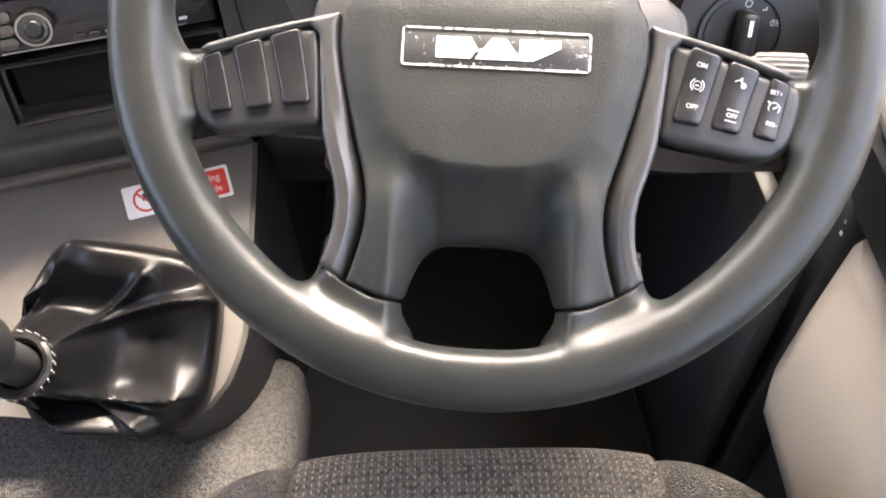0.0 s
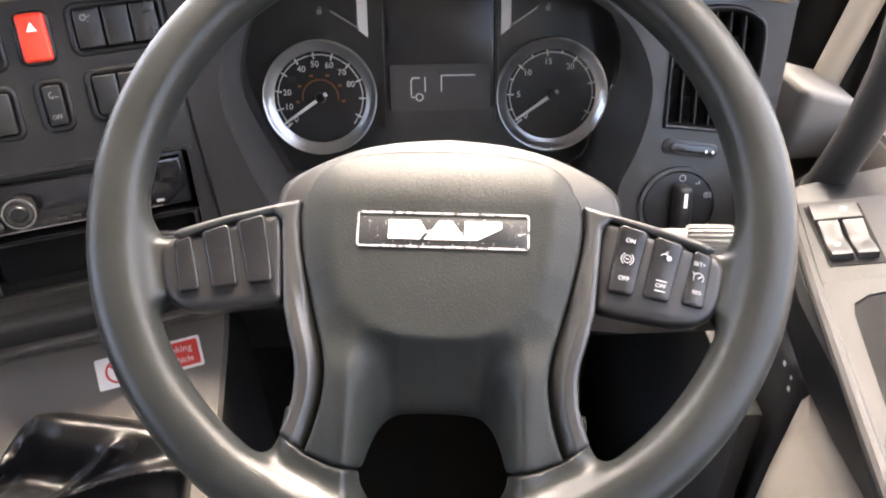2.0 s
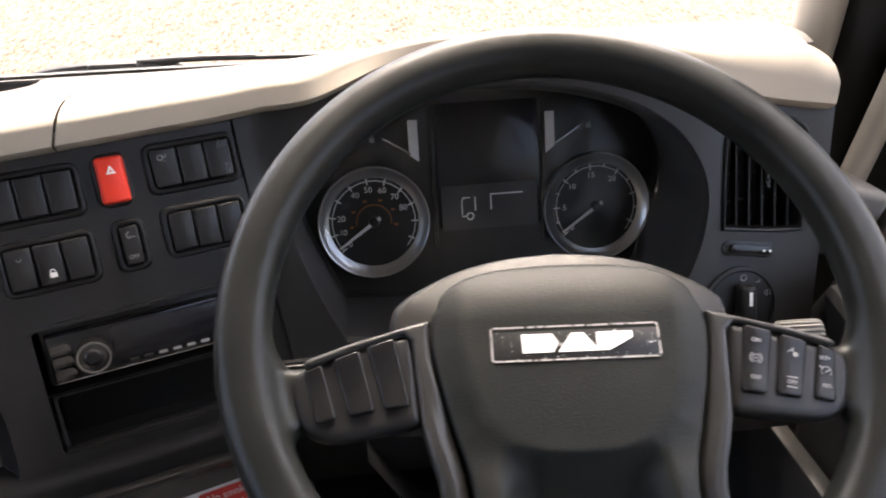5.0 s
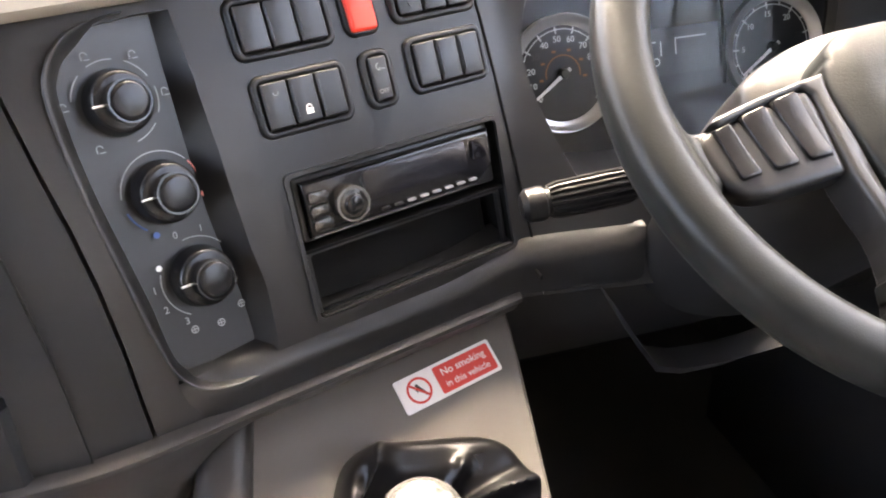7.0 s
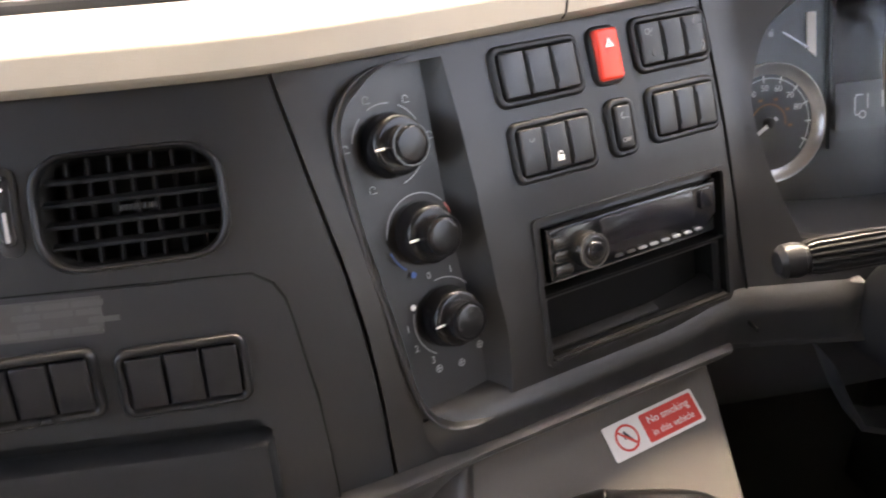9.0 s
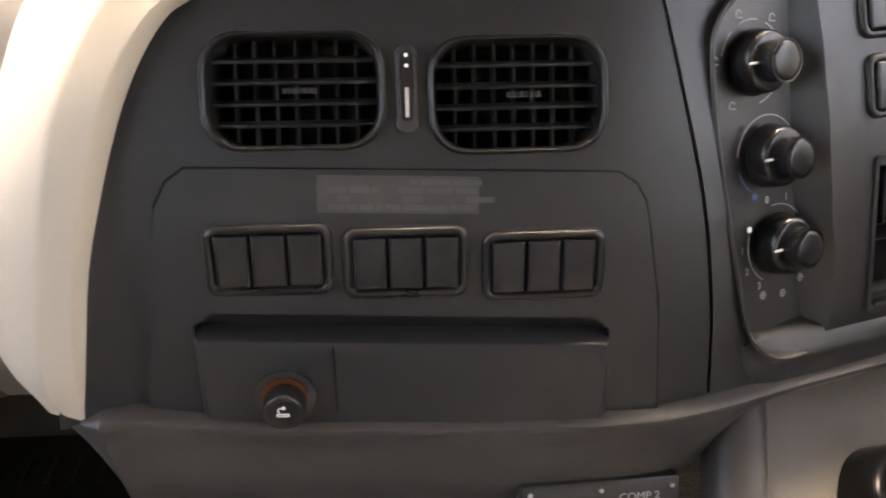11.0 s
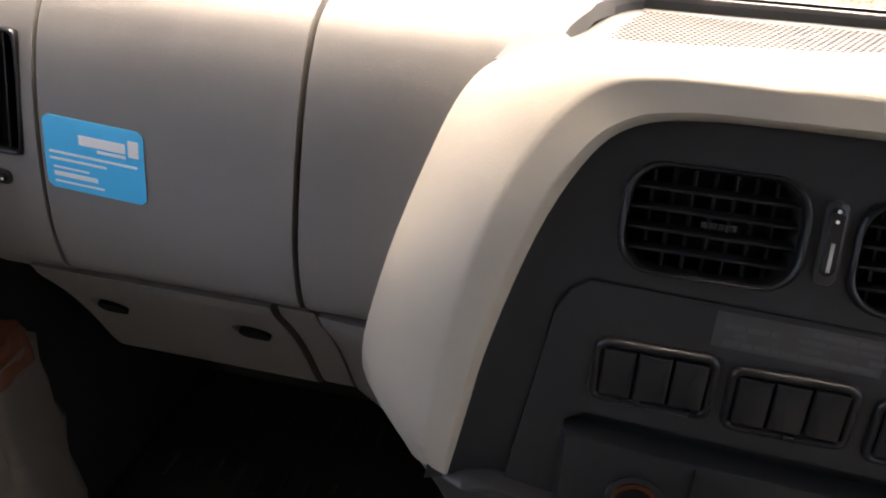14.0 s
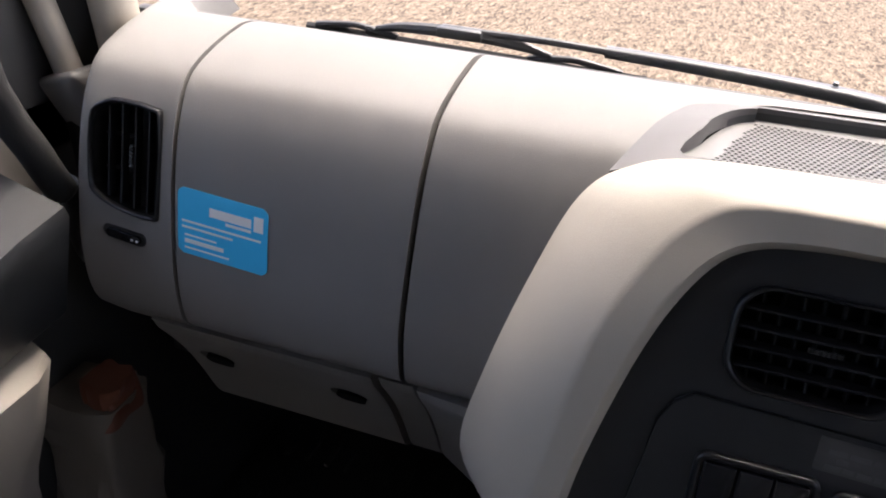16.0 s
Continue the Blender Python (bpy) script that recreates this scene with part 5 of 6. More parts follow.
def solid(field, low, high, step):
    """A smooth closed skin where the field is zero (surface nets); field takes three arrays."""
    axes = [np.arange(a, b + step, step) for a, b in zip(low, high)]
    f = field(*np.meshgrid(*axes, indexing="ij"))
    n = np.array(f.shape)
    inner = f < 0
    acc = np.zeros((*(n - 1), 3))
    cnt = np.zeros(n - 1)
    corners = list(np.ndindex(2, 2, 2))
    cell = lambda c: tuple(slice(c[i], n[i] - 1 + c[i]) for i in range(3))
    for c in corners:
        for ax in range(3):
            if c[ax] == 0:
                d = tuple(c[i] + (i == ax) for i in range(3))
                a, b = f[cell(c)], f[cell(d)]
                hit = (a < 0) != (b < 0)
                k = np.where(hit, a / np.where(hit, a - b, 1), 0)
                for i in range(3):
                    acc[..., i] += np.where(hit, c[i] + (k if i == ax else 0), 0)
                cnt += hit
    used = cnt > 0
    index = np.full(n - 1, -1)
    index[used] = np.arange(used.sum())
    places = (np.argwhere(used) + acc[used] / cnt[used][:, None]) * step + np.array(low)
    quads = []
    for ax in range(3):
        p, q = [i for i in range(3) if i != ax]
        a = inner[tuple(slice(0, -1) if i == ax else slice(None) for i in range(3))]
        b = inner[tuple(slice(1, None) if i == ax else slice(None) for i in range(3))]
        where = np.argwhere(a != b)
        where = where[(where[:, p] > 0) & (where[:, q] > 0) & (where[:, p] < n[p] - 1) & (where[:, q] < n[q] - 1)]
        flip = a[tuple(where.T)] != (ax == 1)
        ring4 = []
        for dp, dq in ((-1, -1), (0, -1), (0, 0), (-1, 0)):
            w = where.copy()
            w[:, p] += dp
            w[:, q] += dq
            ring4.append(index[tuple(w.T)])
        ring4 = np.stack(ring4, 1)
        ring4[~flip] = ring4[~flip][:, ::-1]
        quads.append(ring4)
    me = bpy.data.meshes.new("solid")
    me.from_pydata(places.tolist(), [], np.concatenate(quads).tolist())
    e = step * 0.5
    g = np.stack([field(*(places + e * o).T) - field(*(places - e * o).T) for o in np.eye(3)], 1)
    g /= np.linalg.norm(g, axis=1)[:, None] + 1e-12
    return me, g


def solid_part(name, field, low, high, step, mat, label, turn):
    """A skin with true smooth shading, set in the wheel."""
    me, g = solid(field, low, high, step)
    me.transform(turn)
    me.materials.append(mat)
    me.shade_smooth()
    me.normals_split_custom_set_from_vertices([(turn.to_3x3() @ Vector(v)).normalized() for v in g])
    return part(name, me, mat, wheel, label)


def soft_loop(points, steps=4):
    return [tuple(p.to_2d()) for p in smooth_line([(x, y, 0) for x, y in points[-1:] + points + points[:2]], steps)[steps:-steps - 1]]


def folded(u):
    """Distances across are taken on the left half: the wheel is the same on both sides of its middle."""
    return -np.abs(u - 0.002) + 0.002


PAD_EDGE = [(-0.0862, 0.0040), (-0.0884, -0.0100), (-0.0868, -0.0280), (-0.0815, -0.0520), (-0.0745, -0.0770), (-0.0692, -0.0940), (-0.0664, -0.1100), (-0.0674, -0.1270), (-0.0721, -0.1460), (-0.0763, -0.1580)]
pad_edge = [tuple(p.to_2d()) for p in smooth_line([(x, y, 0) for x, y in PAD_EDGE], 4)]
SEAM = [(-0.0763, -0.1575), (-0.0590, -0.1646), (-0.0400, -0.1675)]
FRAME_EDGE = [(-0.0880, 0.0000), (-0.1025, -0.0035), (-0.1375, -0.0130), (-0.1650, -0.0222), (-0.1700, -0.0262), (-0.1640, -0.0285), (-0.1380, -0.0190), (-0.1055, -0.0095), (-0.1000, -0.0150), (-0.0962, -0.0560), (-0.0945, -0.0700), (-0.0905, -0.0860), (-0.0862, -0.0997), (-0.0846, -0.1110), (-0.0852, -0.1260), (-0.0880, -0.1370), (-0.0915, -0.1472)]
frame_loop = FRAME_EDGE + [(x - 0.0006, y) for x, y in pad_edge[::-1] if y < -0.002]
GAP = [(0.002, -0.1872), (-0.0251, -0.1867), (-0.0370, -0.1815), (-0.0425, -0.1745), (-0.0430, -0.1660), (-0.0389, -0.1510), (-0.0338, -0.1400), (-0.0262, -0.1330), (-0.0150, -0.1310), (0.002, -0.1305)]
gap_loop = soft_loop(GAP + [(0.004 - x, y) for x, y in GAP[-2:0:-1]], 4)
pad_loop = pad_edge + SEAM[1:] + [(0.004 - x, y) for x, y in SEAM[:0:-1]] + [(0.004 - x, y) for x, y in pad_edge[::-1]]
pad_loop += [(0.002 + 0.0850 * math.copysign(abs(math.cos(a)) ** 0.80, math.cos(a)), 0.006 + 0.0325 * math.sin(a) ** 0.92) for a in np.linspace(0.05, math.pi - 0.05, 31)]
SHIELD = [(-0.062, 0.060), (-0.067, 0.020), (-0.0680, -0.020), (-0.0640, -0.046), (-0.0555, -0.068), (-0.041, -0.082), (-0.020, -0.0880), (0.002, -0.0890)]
shield_loop = SHIELD + [(0.004 - x, y) for x, y in SHIELD[-2::-1]]


def pad_top(u, v):
    """Height of the pad: a raised shield, bevelled flanks, two legs and a hollow between them."""
    d = far_from(shield_loop, u, v)
    flank = blend_max(d, np.zeros_like(d), 0.005) - 0.001
    side = np.abs(u - 0.002)
    leg = ramp_np(0.026, 0.054, side)
    h = 0.0135 - 8.5 * np.clip(v + 0.004, 0, 1) ** 2
    flat = 0.36 * flank * (1 - 0.72 * ramp_np(-0.06, -0.11, v))
    fall = 0.040 * (1 - np.exp(-np.clip(flank, 0, 1) * 26)) + 0.10 * flank
    low = ramp_np(-0.050, -0.082, v) * (1 - leg)
    ridge = 0.0035 * ramp_np(-0.085, -0.12, v) * np.exp(-((side - 0.054) / 0.011) ** 2)
    return h - flat * (1 - low) - fall * low + ridge


def wide(loop, u, v):
    return far_from(loop, u[..., 0], v[..., 0])[..., None] if u.ndim == 3 else far_from(loop, u, v)


def torus(u, v, w):
    """The rim's section: a round with a soft inner ridge."""
    a, b = np.abs(np.hypot(u, v) - 0.2086), np.abs(w)
    return (a ** 2.4 + b ** 2.4) ** (1 / 2.4) - 0.0179


def body(u, v, w):
    """Pad and lower spokes as one block, run into the rim, with the gap through it."""
    if u.ndim == 3:
        top = pad_top(u[..., 0], v[..., 0])[..., None]
    else:
        top = pad_top(u, v)
    f = blend_max((w - top) * 0.9, (top - 0.034) - w, 0.004)
    return blend_max(blend_min(f, torus(u, v, w), 0.012), -wide(gap_loop, u, v), 0.009)


def pad_field(u, v, w):
    return blend_max(body(u, v, w), wide(pad_loop, u, v) + 0.0005, 0.0035)


def plan(loop, u, v):
    """An outline's distance as a column through the thickness, the same on both sides."""
    if u.ndim == 3:
        return far_from(loop, folded(u[..., 0]), v[..., 0])[..., None]
    return far_from(loop, folded(u), v)


STUB = [(-0.0905, -0.1300), (-0.0925, -0.1462), (-0.0985, -0.1600), (-0.1120, -0.1800), (-0.0600, -0.2050), (0.0020, -0.2050), (0.0020, -0.1300)]
LOW_EDGE = [(-0.0960, -0.0640), (-0.0905, -0.0860), (-0.0858, -0.1000), (-0.0842, -0.1110), (-0.0848, -0.1260), (-0.0876, -0.1370), (-0.0922, -0.1460), (-0.0763, -0.1581), (-0.0590, -0.1652), (-0.0400, -0.1681)]
low_loop = LOW_EDGE + [(0.004 - x, y) for x, y in LOW_EDGE[::-1]]
ARM = [(-0.2080, 0.0030), (-0.1930, -0.0140), (-0.1800, -0.0262), (-0.1650, -0.0252), (-0.1375, -0.0165), (-0.0980, -0.0080), (-0.0950, -0.0620), (-0.1200, -0.0670), (-0.1500, -0.0700), (-0.1680, -0.0660), (-0.1830, -0.0720), (-0.1980, -0.0780)]


def rim_field(u, v, w):
    if u.ndim == 3:
        top = pad_top(u[..., 0], v[..., 0])[..., None]
    else:
        top = pad_top(u, v)
    leg = blend_max(blend_max(plan(STUB, u, v), (w - top) * 0.9, 0.016), -0.022 - w, 0.004)
    arm = blend_max(plan(ARM, u, v), np.abs(w + 0.0095) - 0.0105, 0.010)
    f = blend_min(torus(u, v, w), arm, 0.014)
    f = blend_max(blend_min(f, leg, 0.012), -wide(gap_loop, u, v), 0.009)
    return blend_max(f, -wide(low_loop, u, v), 0.0012)


def far_pad(u, v):
    if u.ndim == 3:
        return far_from(pad_loop, u[..., 0], v[..., 0])[..., None] - 0.0008
    return far_from(pad_loop, u, v) - 0.0008


def frame_field(u, v, w):
    d = plan(frame_loop, u, v)
    inward = -far_pad(u, v)
    low = ramp_np(-0.075, -0.155, v)
    top = 0.0078 - 0.0035 * low - 0.75 * np.clip(inward + 0.0085, 0, 0.0085) * ramp_np(-0.040, -0.085, v)
    return blend_max(blend_max(d, w - top, 0.0045), -0.024 - w, 0.003)


rim = solid_part("rim", rim_field, (-0.234, -0.234, -0.026), (0.238, 0.234, 0.024), 0.0022, WHEEL, "thick moulded rim with spokes, polished by use", HUB)
solid_part("pad", pad_field, (-0.096, -0.175, -0.070), (0.100, 0.054, 0.022), 0.0020, PAD, "grained pad with a worn badge", HUB)
for lo, hi in ((-0.178, -0.060), (0.064, 0.182)):
    solid_part("trim_strip", frame_field, (lo, -0.156, -0.028), (hi, 0.006, 0.014), 0.0012, SPOKE, "satin grey frame beside the pad", HUB)


# side spokes: a dark pod with three keys in each arm
def mirror(points, sgn):
    return [(x if sgn < 0 else 0.004 - x, y) for x, y in points]


POD_LINE = [(-0.1775, -0.0430), (-0.1762, -0.0335), (-0.1700, -0.0288), (-0.1500, -0.0228), (-0.1250, -0.0154), (-0.1060, -0.0098), (-0.0995, -0.0150), (-0.0958, -0.0560), (-0.0965, -0.0660), (-0.1060, -0.0690), (-0.1255, -0.0720), (-0.1500, -0.0748), (-0.1640, -0.0712), (-0.1725, -0.0610)]
ROCKERS = [[(-0.1680, -0.0308), (-0.1572, -0.0268), (-0.1474, -0.0612), (-0.1605, -0.0640)], [(-0.1502, -0.0240), (-0.1333, -0.0187), (-0.1236, -0.0580), (-0.1392, -0.0608)], [(-0.1284, -0.0168), (-0.1110, -0.0118), (-0.1016, -0.0552), (-0.1172, -0.0574)]]
pod_loop = soft_loop(POD_LINE)


def pod_field(u, v, w):
    d = plan(pod_loop, u, v)
    side = np.abs(u - 0.002)
    top = 0.0062 - 0.5 * np.clip(side - 0.10, 0, 1) ** 2
    return blend_max(blend_max(d, w - top, 0.007), -0.012 - w, 0.003)


pods = []
for lo, hi in ((-0.181, -0.092), (0.096, 0.185)):
    pods.append(solid_part("key_pod", pod_field, (lo, -0.080, -0.016), (hi, -0.004, 0.010), 0.0012, GLOSS_GREY, "dark satin pod with three keys", HUB))


def wheel_key(index, sgn, marks):
    """A tapered rocker key with a hollowed face, in its dark gap."""
    corners = mirror(ROCKERS[index], sgn)
    cu, cv = sum(p[0] for p in corners) / 4, sum(p[1] for p in corners) / 4
    soft = []
    for i, (x, y) in enumerate(corners):
        for n in (corners[i - 1], corners[(i + 1) % 4]):
            soft.append((x + (n[0] - x) * 0.10, y + (n[1] - y) * 0.10) if abs(n[0] - x) > abs(n[1] - y) else (x + (n[0] - x) * 0.05, y + (n[1] - y) * 0.05))
    side = abs(cu - 0.002)
    m = HUB @ pose(cu, cv, 0.0061 - 0.5 * max(0, side - 0.10) ** 2, 0, (1 if sgn > 0 else -1) * math.degrees(max(0, side - 0.10)), 0)
    local = [(x - cu, y - cv) for x, y in soft]
    pod = pods[0 if sgn < 0 else 1]
    part("key_gap", moved(slab([(x * 1.07, y * 1.03) for x, y in local], -0.003, 0.0003), m), VOID, pod)
    bm = slab([(x * 0.985, y * 0.99) for x, y in local], -0.002, 0.0016, 0.0014, 3)
    bmesh.ops.subdivide_edges(bm, edges=[e for e in bm.edges if abs(e.verts[0].co.y - e.verts[1].co.y) > 0.012], cuts=6)
    for p in bm.verts:
        if p.co.z > 0.0004:
            p.co.z += 0.0014 * (p.co.y / 0.02) ** 2
    key = part("key", moved(bm, m), KEY, pod)
    for bmk, mx, my in marks:
        part("symbol", moved(bmk, m @ pose(mx, my, 0.0019 + 0.0014 * (my / 0.02) ** 2, 0, 0, 14 if sgn < 0 else -12)), KEY_PRINT, key)


def brake_mark():
    return join(arc(0.0024, 0, 360, 0.0004), arc(0.0038, 120, 240, 0.0005), arc(0.0038, -60, 60, 0.0005), bar(0, 0, 0.0022, 0.0005))


def cruise_mark():
    return join(arc(0.0032, -40, 220, 0.0005), bar(0.0008, 0.0006, 0.0030, 0.0008, turn=40), bar(-0.0034, 0.0028, 0.0018, 0.0007, turn=-40))


for i in range(3):
    wheel_key(i, -1, ())
wheel_key(2, 1, ((text("ON", 0.0040), 0.0022, 0.0125), (brake_mark(), 0, 0.001), (text("OFF", 0.0040), -0.0026, -0.0115)))
wheel_key(1, 1, ((join(moved(arc(0.0024, 20, 160, 0.0006), pose(-0.001, 0, 0)), moved(cyl(0.0016, 0.0016, 0.0003, 12), pose(0.002, 0, 0)), bar(0.0002, 0.0036, 0.0012, 0.0012)), 0.002, 0.0075), (text("OFF", 0.0038), -0.0020, -0.0105), (join(bar(0, 0.0032, 0.0068, 0.0007), bar(0, -0.0032, 0.0068, 0.0007)), -0.0020, -0.0105)))
wheel_key(0, 1, ((text("SET+", 0.0035), 0.0012, 0.0095), (cruise_mark(), 0, 0.0008), (text("RES-", 0.0035), -0.0012, -0.0085)))

# badge: black plate, scratched pale border, three plain white shapes
B = HUB @ pose(0.0036, -0.0210, 0.0128, -1, 0, 0)
badge = part("badge", moved(slab(rounded(0.1045, 0.0205, 0.002), -0.002, 0.0012, 0.0005), B), BADGE, wheel, "scratched black badge with white shapes")
part("border", moved(frame_slab(rounded(0.1075, 0.0228, 0.0025), rounded(0.1052, 0.0206, 0.0015), -0.002, 0.0016), B), BADGE_EDGE, badge)
for x, sh in ((-0.0225, [(-0.0115, -0.006), (0.008, -0.006), (0.0118, 0.0), (0.008, 0.006), (-0.0115, 0.006)]), (0.0015, [(-0.013, -0.006), (0.013, -0.006), (0.004, 0.006), (-0.004, 0.006)]), (0.0250, [(-0.0115, -0.006), (-0.004, -0.006), (0.006, -0.001), (0.0115, 0.002), (0.0115, 0.006), (-0.0115, 0.006)])):
    part("emblem", moved(slab(sh, 0.0012, 0.0018), B @ pose(x, 0, 0)), WHITE, badge)

# ---- steering column ----
column = thing("steering_column", "charcoal steering column shroud with two stalks", "steering column")
rows = []
ARCH = [(0.0, 0.0625), (0.040, 0.0590), (0.072, 0.0510), (0.098, 0.0390), (0.114, 0.0285), (0.1205, 0.0170), (0.1205, -0.010), (0.112, -0.030), (0.085, -0.055), (0.045, -0.068), (0.0, -0.070)]
arch = [p.to_2d() for p in smooth_line([(x, y, 0) for x, y in ARCH], 3)]
for n, k in ((-0.036, 0.05), (-0.0365, 0.93), (-0.0385, 0.965), (-0.043, 0.99), (-0.052, 1.0), (-0.090, 1.02), (-0.140, 1.02), (-0.190, 0.98), (-0.330, 0.85)):
    rows.append([(0.005 + p.x * k, p.y * k, n) for p in arch] + [(0.005 - p.x * k, p.y * k, n) for p in arch[-2:0:-1]])
part("shroud", moved(grid(rows, closed=True, caps=True), HUB), CHARCOAL, column, "moulded column shroud", smooth=50)


def stalk(root, tip, mat, mat2, label, capped=True):
    """A stalk: thin arm, fluted grip and end cap."""
    root, tip = Vector(root), Vector(tip)
    d = (tip - root).normalized()
    long = (tip - root).length
    arm = part("stalk", tube([root, root + d * long * 0.2, root + d * long * (0.40 if capped else 0.73)], [0.006, 0.008, 0.0120 if capped else 0.0085], 24), mat, column, label)
    side = d.orthogonal().normalized()
    up = d.cross(side)
    rows = []
    for k, r in ((0.38, 0.0110), (0.42, 0.0128), (0.60, 0.0131), (0.80, 0.0128), (0.845, 0.0112)) if capped else ((0.72, 0.0090), (0.735, 0.0108), (0.85, 0.0112), (0.985, 0.0112), (1.0, 0.0100)):
        rows.append([root + d * long * k + (r + (0.0010 if j % 4 < 2 else -0.0010)) * (math.cos(a) * side + math.sin(a) * up) for j, a in enumerate(np.linspace(0, 2 * math.pi, 72, endpoint=False))])
    part("grip", grid(rows, closed=True, caps=True), mat2, arm, smooth=25)
    if capped:
        part("end_cap", tube([root + d * long * k for k in (0.84, 0.865, 0.875, 0.90, 0.97, 1.0)], [0.0100, 0.0102, 0.0122, 0.0130, 0.0124, 0.0085], 28), mat2, arm)


stalk((-0.070, 0.500, 0.764), (-0.203, 0.517, 0.750), STALK, STALK, "black indicator stalk with a fluted grip")
stalk((0.150, 0.492, 0.768), (0.270, 0.470, 0.776), material("stalk_grey", (0.11, 0.105, 0.10), 0.45), material("stalk_grip", (0.13, 0.125, 0.115), 0.42), "grey wiper stalk with a ribbed grip", False)

# ---- console, gear lever, floor ----
N_UP = Vector((0.162, -0.62, 0.768)).normalized()


def console_z(x, y):
    """Height of the sloping console."""
    c = Vector((-0.236, 0.599, 0.550))
    return c.z - (N_UP.x * (x - c.x) + N_UP.y * (y - c.y)) / N_UP.z


console = thing("gear_console", "stone-coloured sloping console below the dashboard", "console")
rows = []
for t in np.linspace(0, 1, 14):
    y = 0.668 - t * 0.256
    row = []
    for x in np.linspace(-0.56, -0.186, 16):
        xx = -0.445 + (x + 0.56) * (float(np.interp(y, [0.412, 0.42, 0.435, 0.455, 0.487, 0.62, 0.668], [-0.255, -0.232, -0.212, -0.196, -0.182, -0.172, -0.172])) + 0.445) / 0.374
        row.append((xx, y, console_z(xx, y)))
    edge = row[-1]
    row += [(edge[0] + 0.004, y + 0.002, edge[2] - 0.006), (edge[0] + 0.010, y + 0.01, edge[2] - 0.06), (edge[0] + 0.02, y + 0.02, edge[2] - 0.30)]
    rows.append(row)
part("panel", grid([row[:17] for row in rows]), STONE, console, smooth=40)
part("side", grid([row[16:] for row in rows]), CHARCOAL_DARK, console, "dark plastic side", smooth=40)
part("wing", moved(box(0.045, 0.20, 0.05, 0.016, 4), Matrix.Translation((-0.452, 0.520, console_z(-0.452, 0.520) - 0.006)) @ Matrix.Rotation(radians(38), 4, "X") @ Matrix.Rotation(radians(-10), 4, "Z")), APRON, console)
tunnel = part("tunnel", box(0.62, 1.10, 0.34, 0.04, 4, at=(-0.50, 0.70, 0.14)), CARPET)
tagged(tunnel, "grey speckled carpet over the engine tunnel", "carpet", kind="structure")
part("ledge", box(0.46, 0.26, 0.12, 0.03, 3, at=(-0.365, 0.41, 0.295)), CARPET, console, "grey speckled carpet")

gear = thing("gear_lever", "gear lever in a creased black leather boot", "gear lever")
BASE = Vector((-0.305, 0.478, console_z(-0.305, 0.478)))
bx = Vector((1, 0, -N_UP.x / N_UP.z)).normalized()
by = N_UP.cross(bx)
NECK = Vector((-0.339, 0.395, 0.540))
rows = []
nz = noise
# each fold: its angle, how it wanders, width, height, and where it starts and ends from hem to neck
FOLDS = [(0.55, 0.9, 0.16, 0.020, 0.05, 0.75), (1.25, -0.7, 0.13, 0.016, 0.30, 1.00), (2.05, 0.6, 0.20, 0.018, 0.10, 0.80), (2.85, -0.5, 0.15, 0.015, 0.20, 0.95), (3.75, 0.8, 0.17, 0.016, 0.10, 0.85), (4.45, -0.9, 0.14, 0.020, 0.15, 0.95), (5.15, 0.7, 0.13, 0.017, 0.05, 0.70), (5.85, -0.6, 0.15, 0.019, 0.25, 1.00), (0.05, 0.3, 0.10, -0.010, 0.10, 0.60), (4.85, 0.2, 0.10, -0.010, 0.20, 0.70)]
HN = (NECK - BASE).dot(N_UP)
FLAT = NECK - N_UP * HN
for i, t in enumerate(np.linspace(0, 1, 56)):
    c = BASE.lerp(FLAT, sstep(0.1, 1.0, t))
    k = (1 - t) + 0.21 * t + 0.05 * math.sin(math.pi * min(1, t / 0.3))
    high = 0.040 * (1 - (1 - min(1, t / 0.24)) ** 2.2) - 0.016 * sstep(0.3, 0.62, t) + (HN - 0.024) * sstep(0.62, 1.0, t) ** 1.3
    row = []
    for j, a in enumerate(np.linspace(0, 2 * math.pi, 144, endpoint=False)):
        ca, sa = math.cos(a), math.sin(a)
        e = 0.55
        p = c + bx * math.copysign(abs(ca) ** e, ca) * (0.104 if ca > 0 else 0.072) * k + by * math.copysign(abs(sa) ** e, sa) * 0.092 * k + N_UP * high
        lift = 0.0
        for a0, wander, width, deep, near, far in FOLDS:
            d = (a - a0 - wander * (t - 0.4) + math.pi) % (2 * math.pi) - math.pi
            ridge = math.exp(-abs(d / width) ** 1.35)
            lift += deep * ridge * sstep(near - 0.12, near + 0.12, t) * (1 - sstep(far - 0.15, far + 0.15, t))
        soft = nz.noise(Vector((1.7 * ca + 4, 1.7 * sa + 1, t * 1.9)))
        env = math.sin(math.pi * min(1, t * 1.05 + 0.02)) ** 0.7
        p += (N_UP + (bx * ca + by * sa) * 0.45) * (lift + 0.009 * soft) * env
        row.append(p)
    rows.append(row)
boot = part("boot", grid(rows, closed=True), LEATHER, gear, "creased glossy black leather boot", smooth=70)
ax = (Vector((-0.327, 0.323, 0.700)) - NECK).normalized()
collar = [NECK + 0.0245 * (math.cos(a) * ax.orthogonal().normalized() + math.sin(a) * ax.cross(ax.orthogonal().normalized())) + ax * 0.004 for a in np.linspace(0, 2 * math.pi, 25)]
part("collar", tube(collar, 0.0045, 8, False), LEATHER, boot, "gathered leather collar")
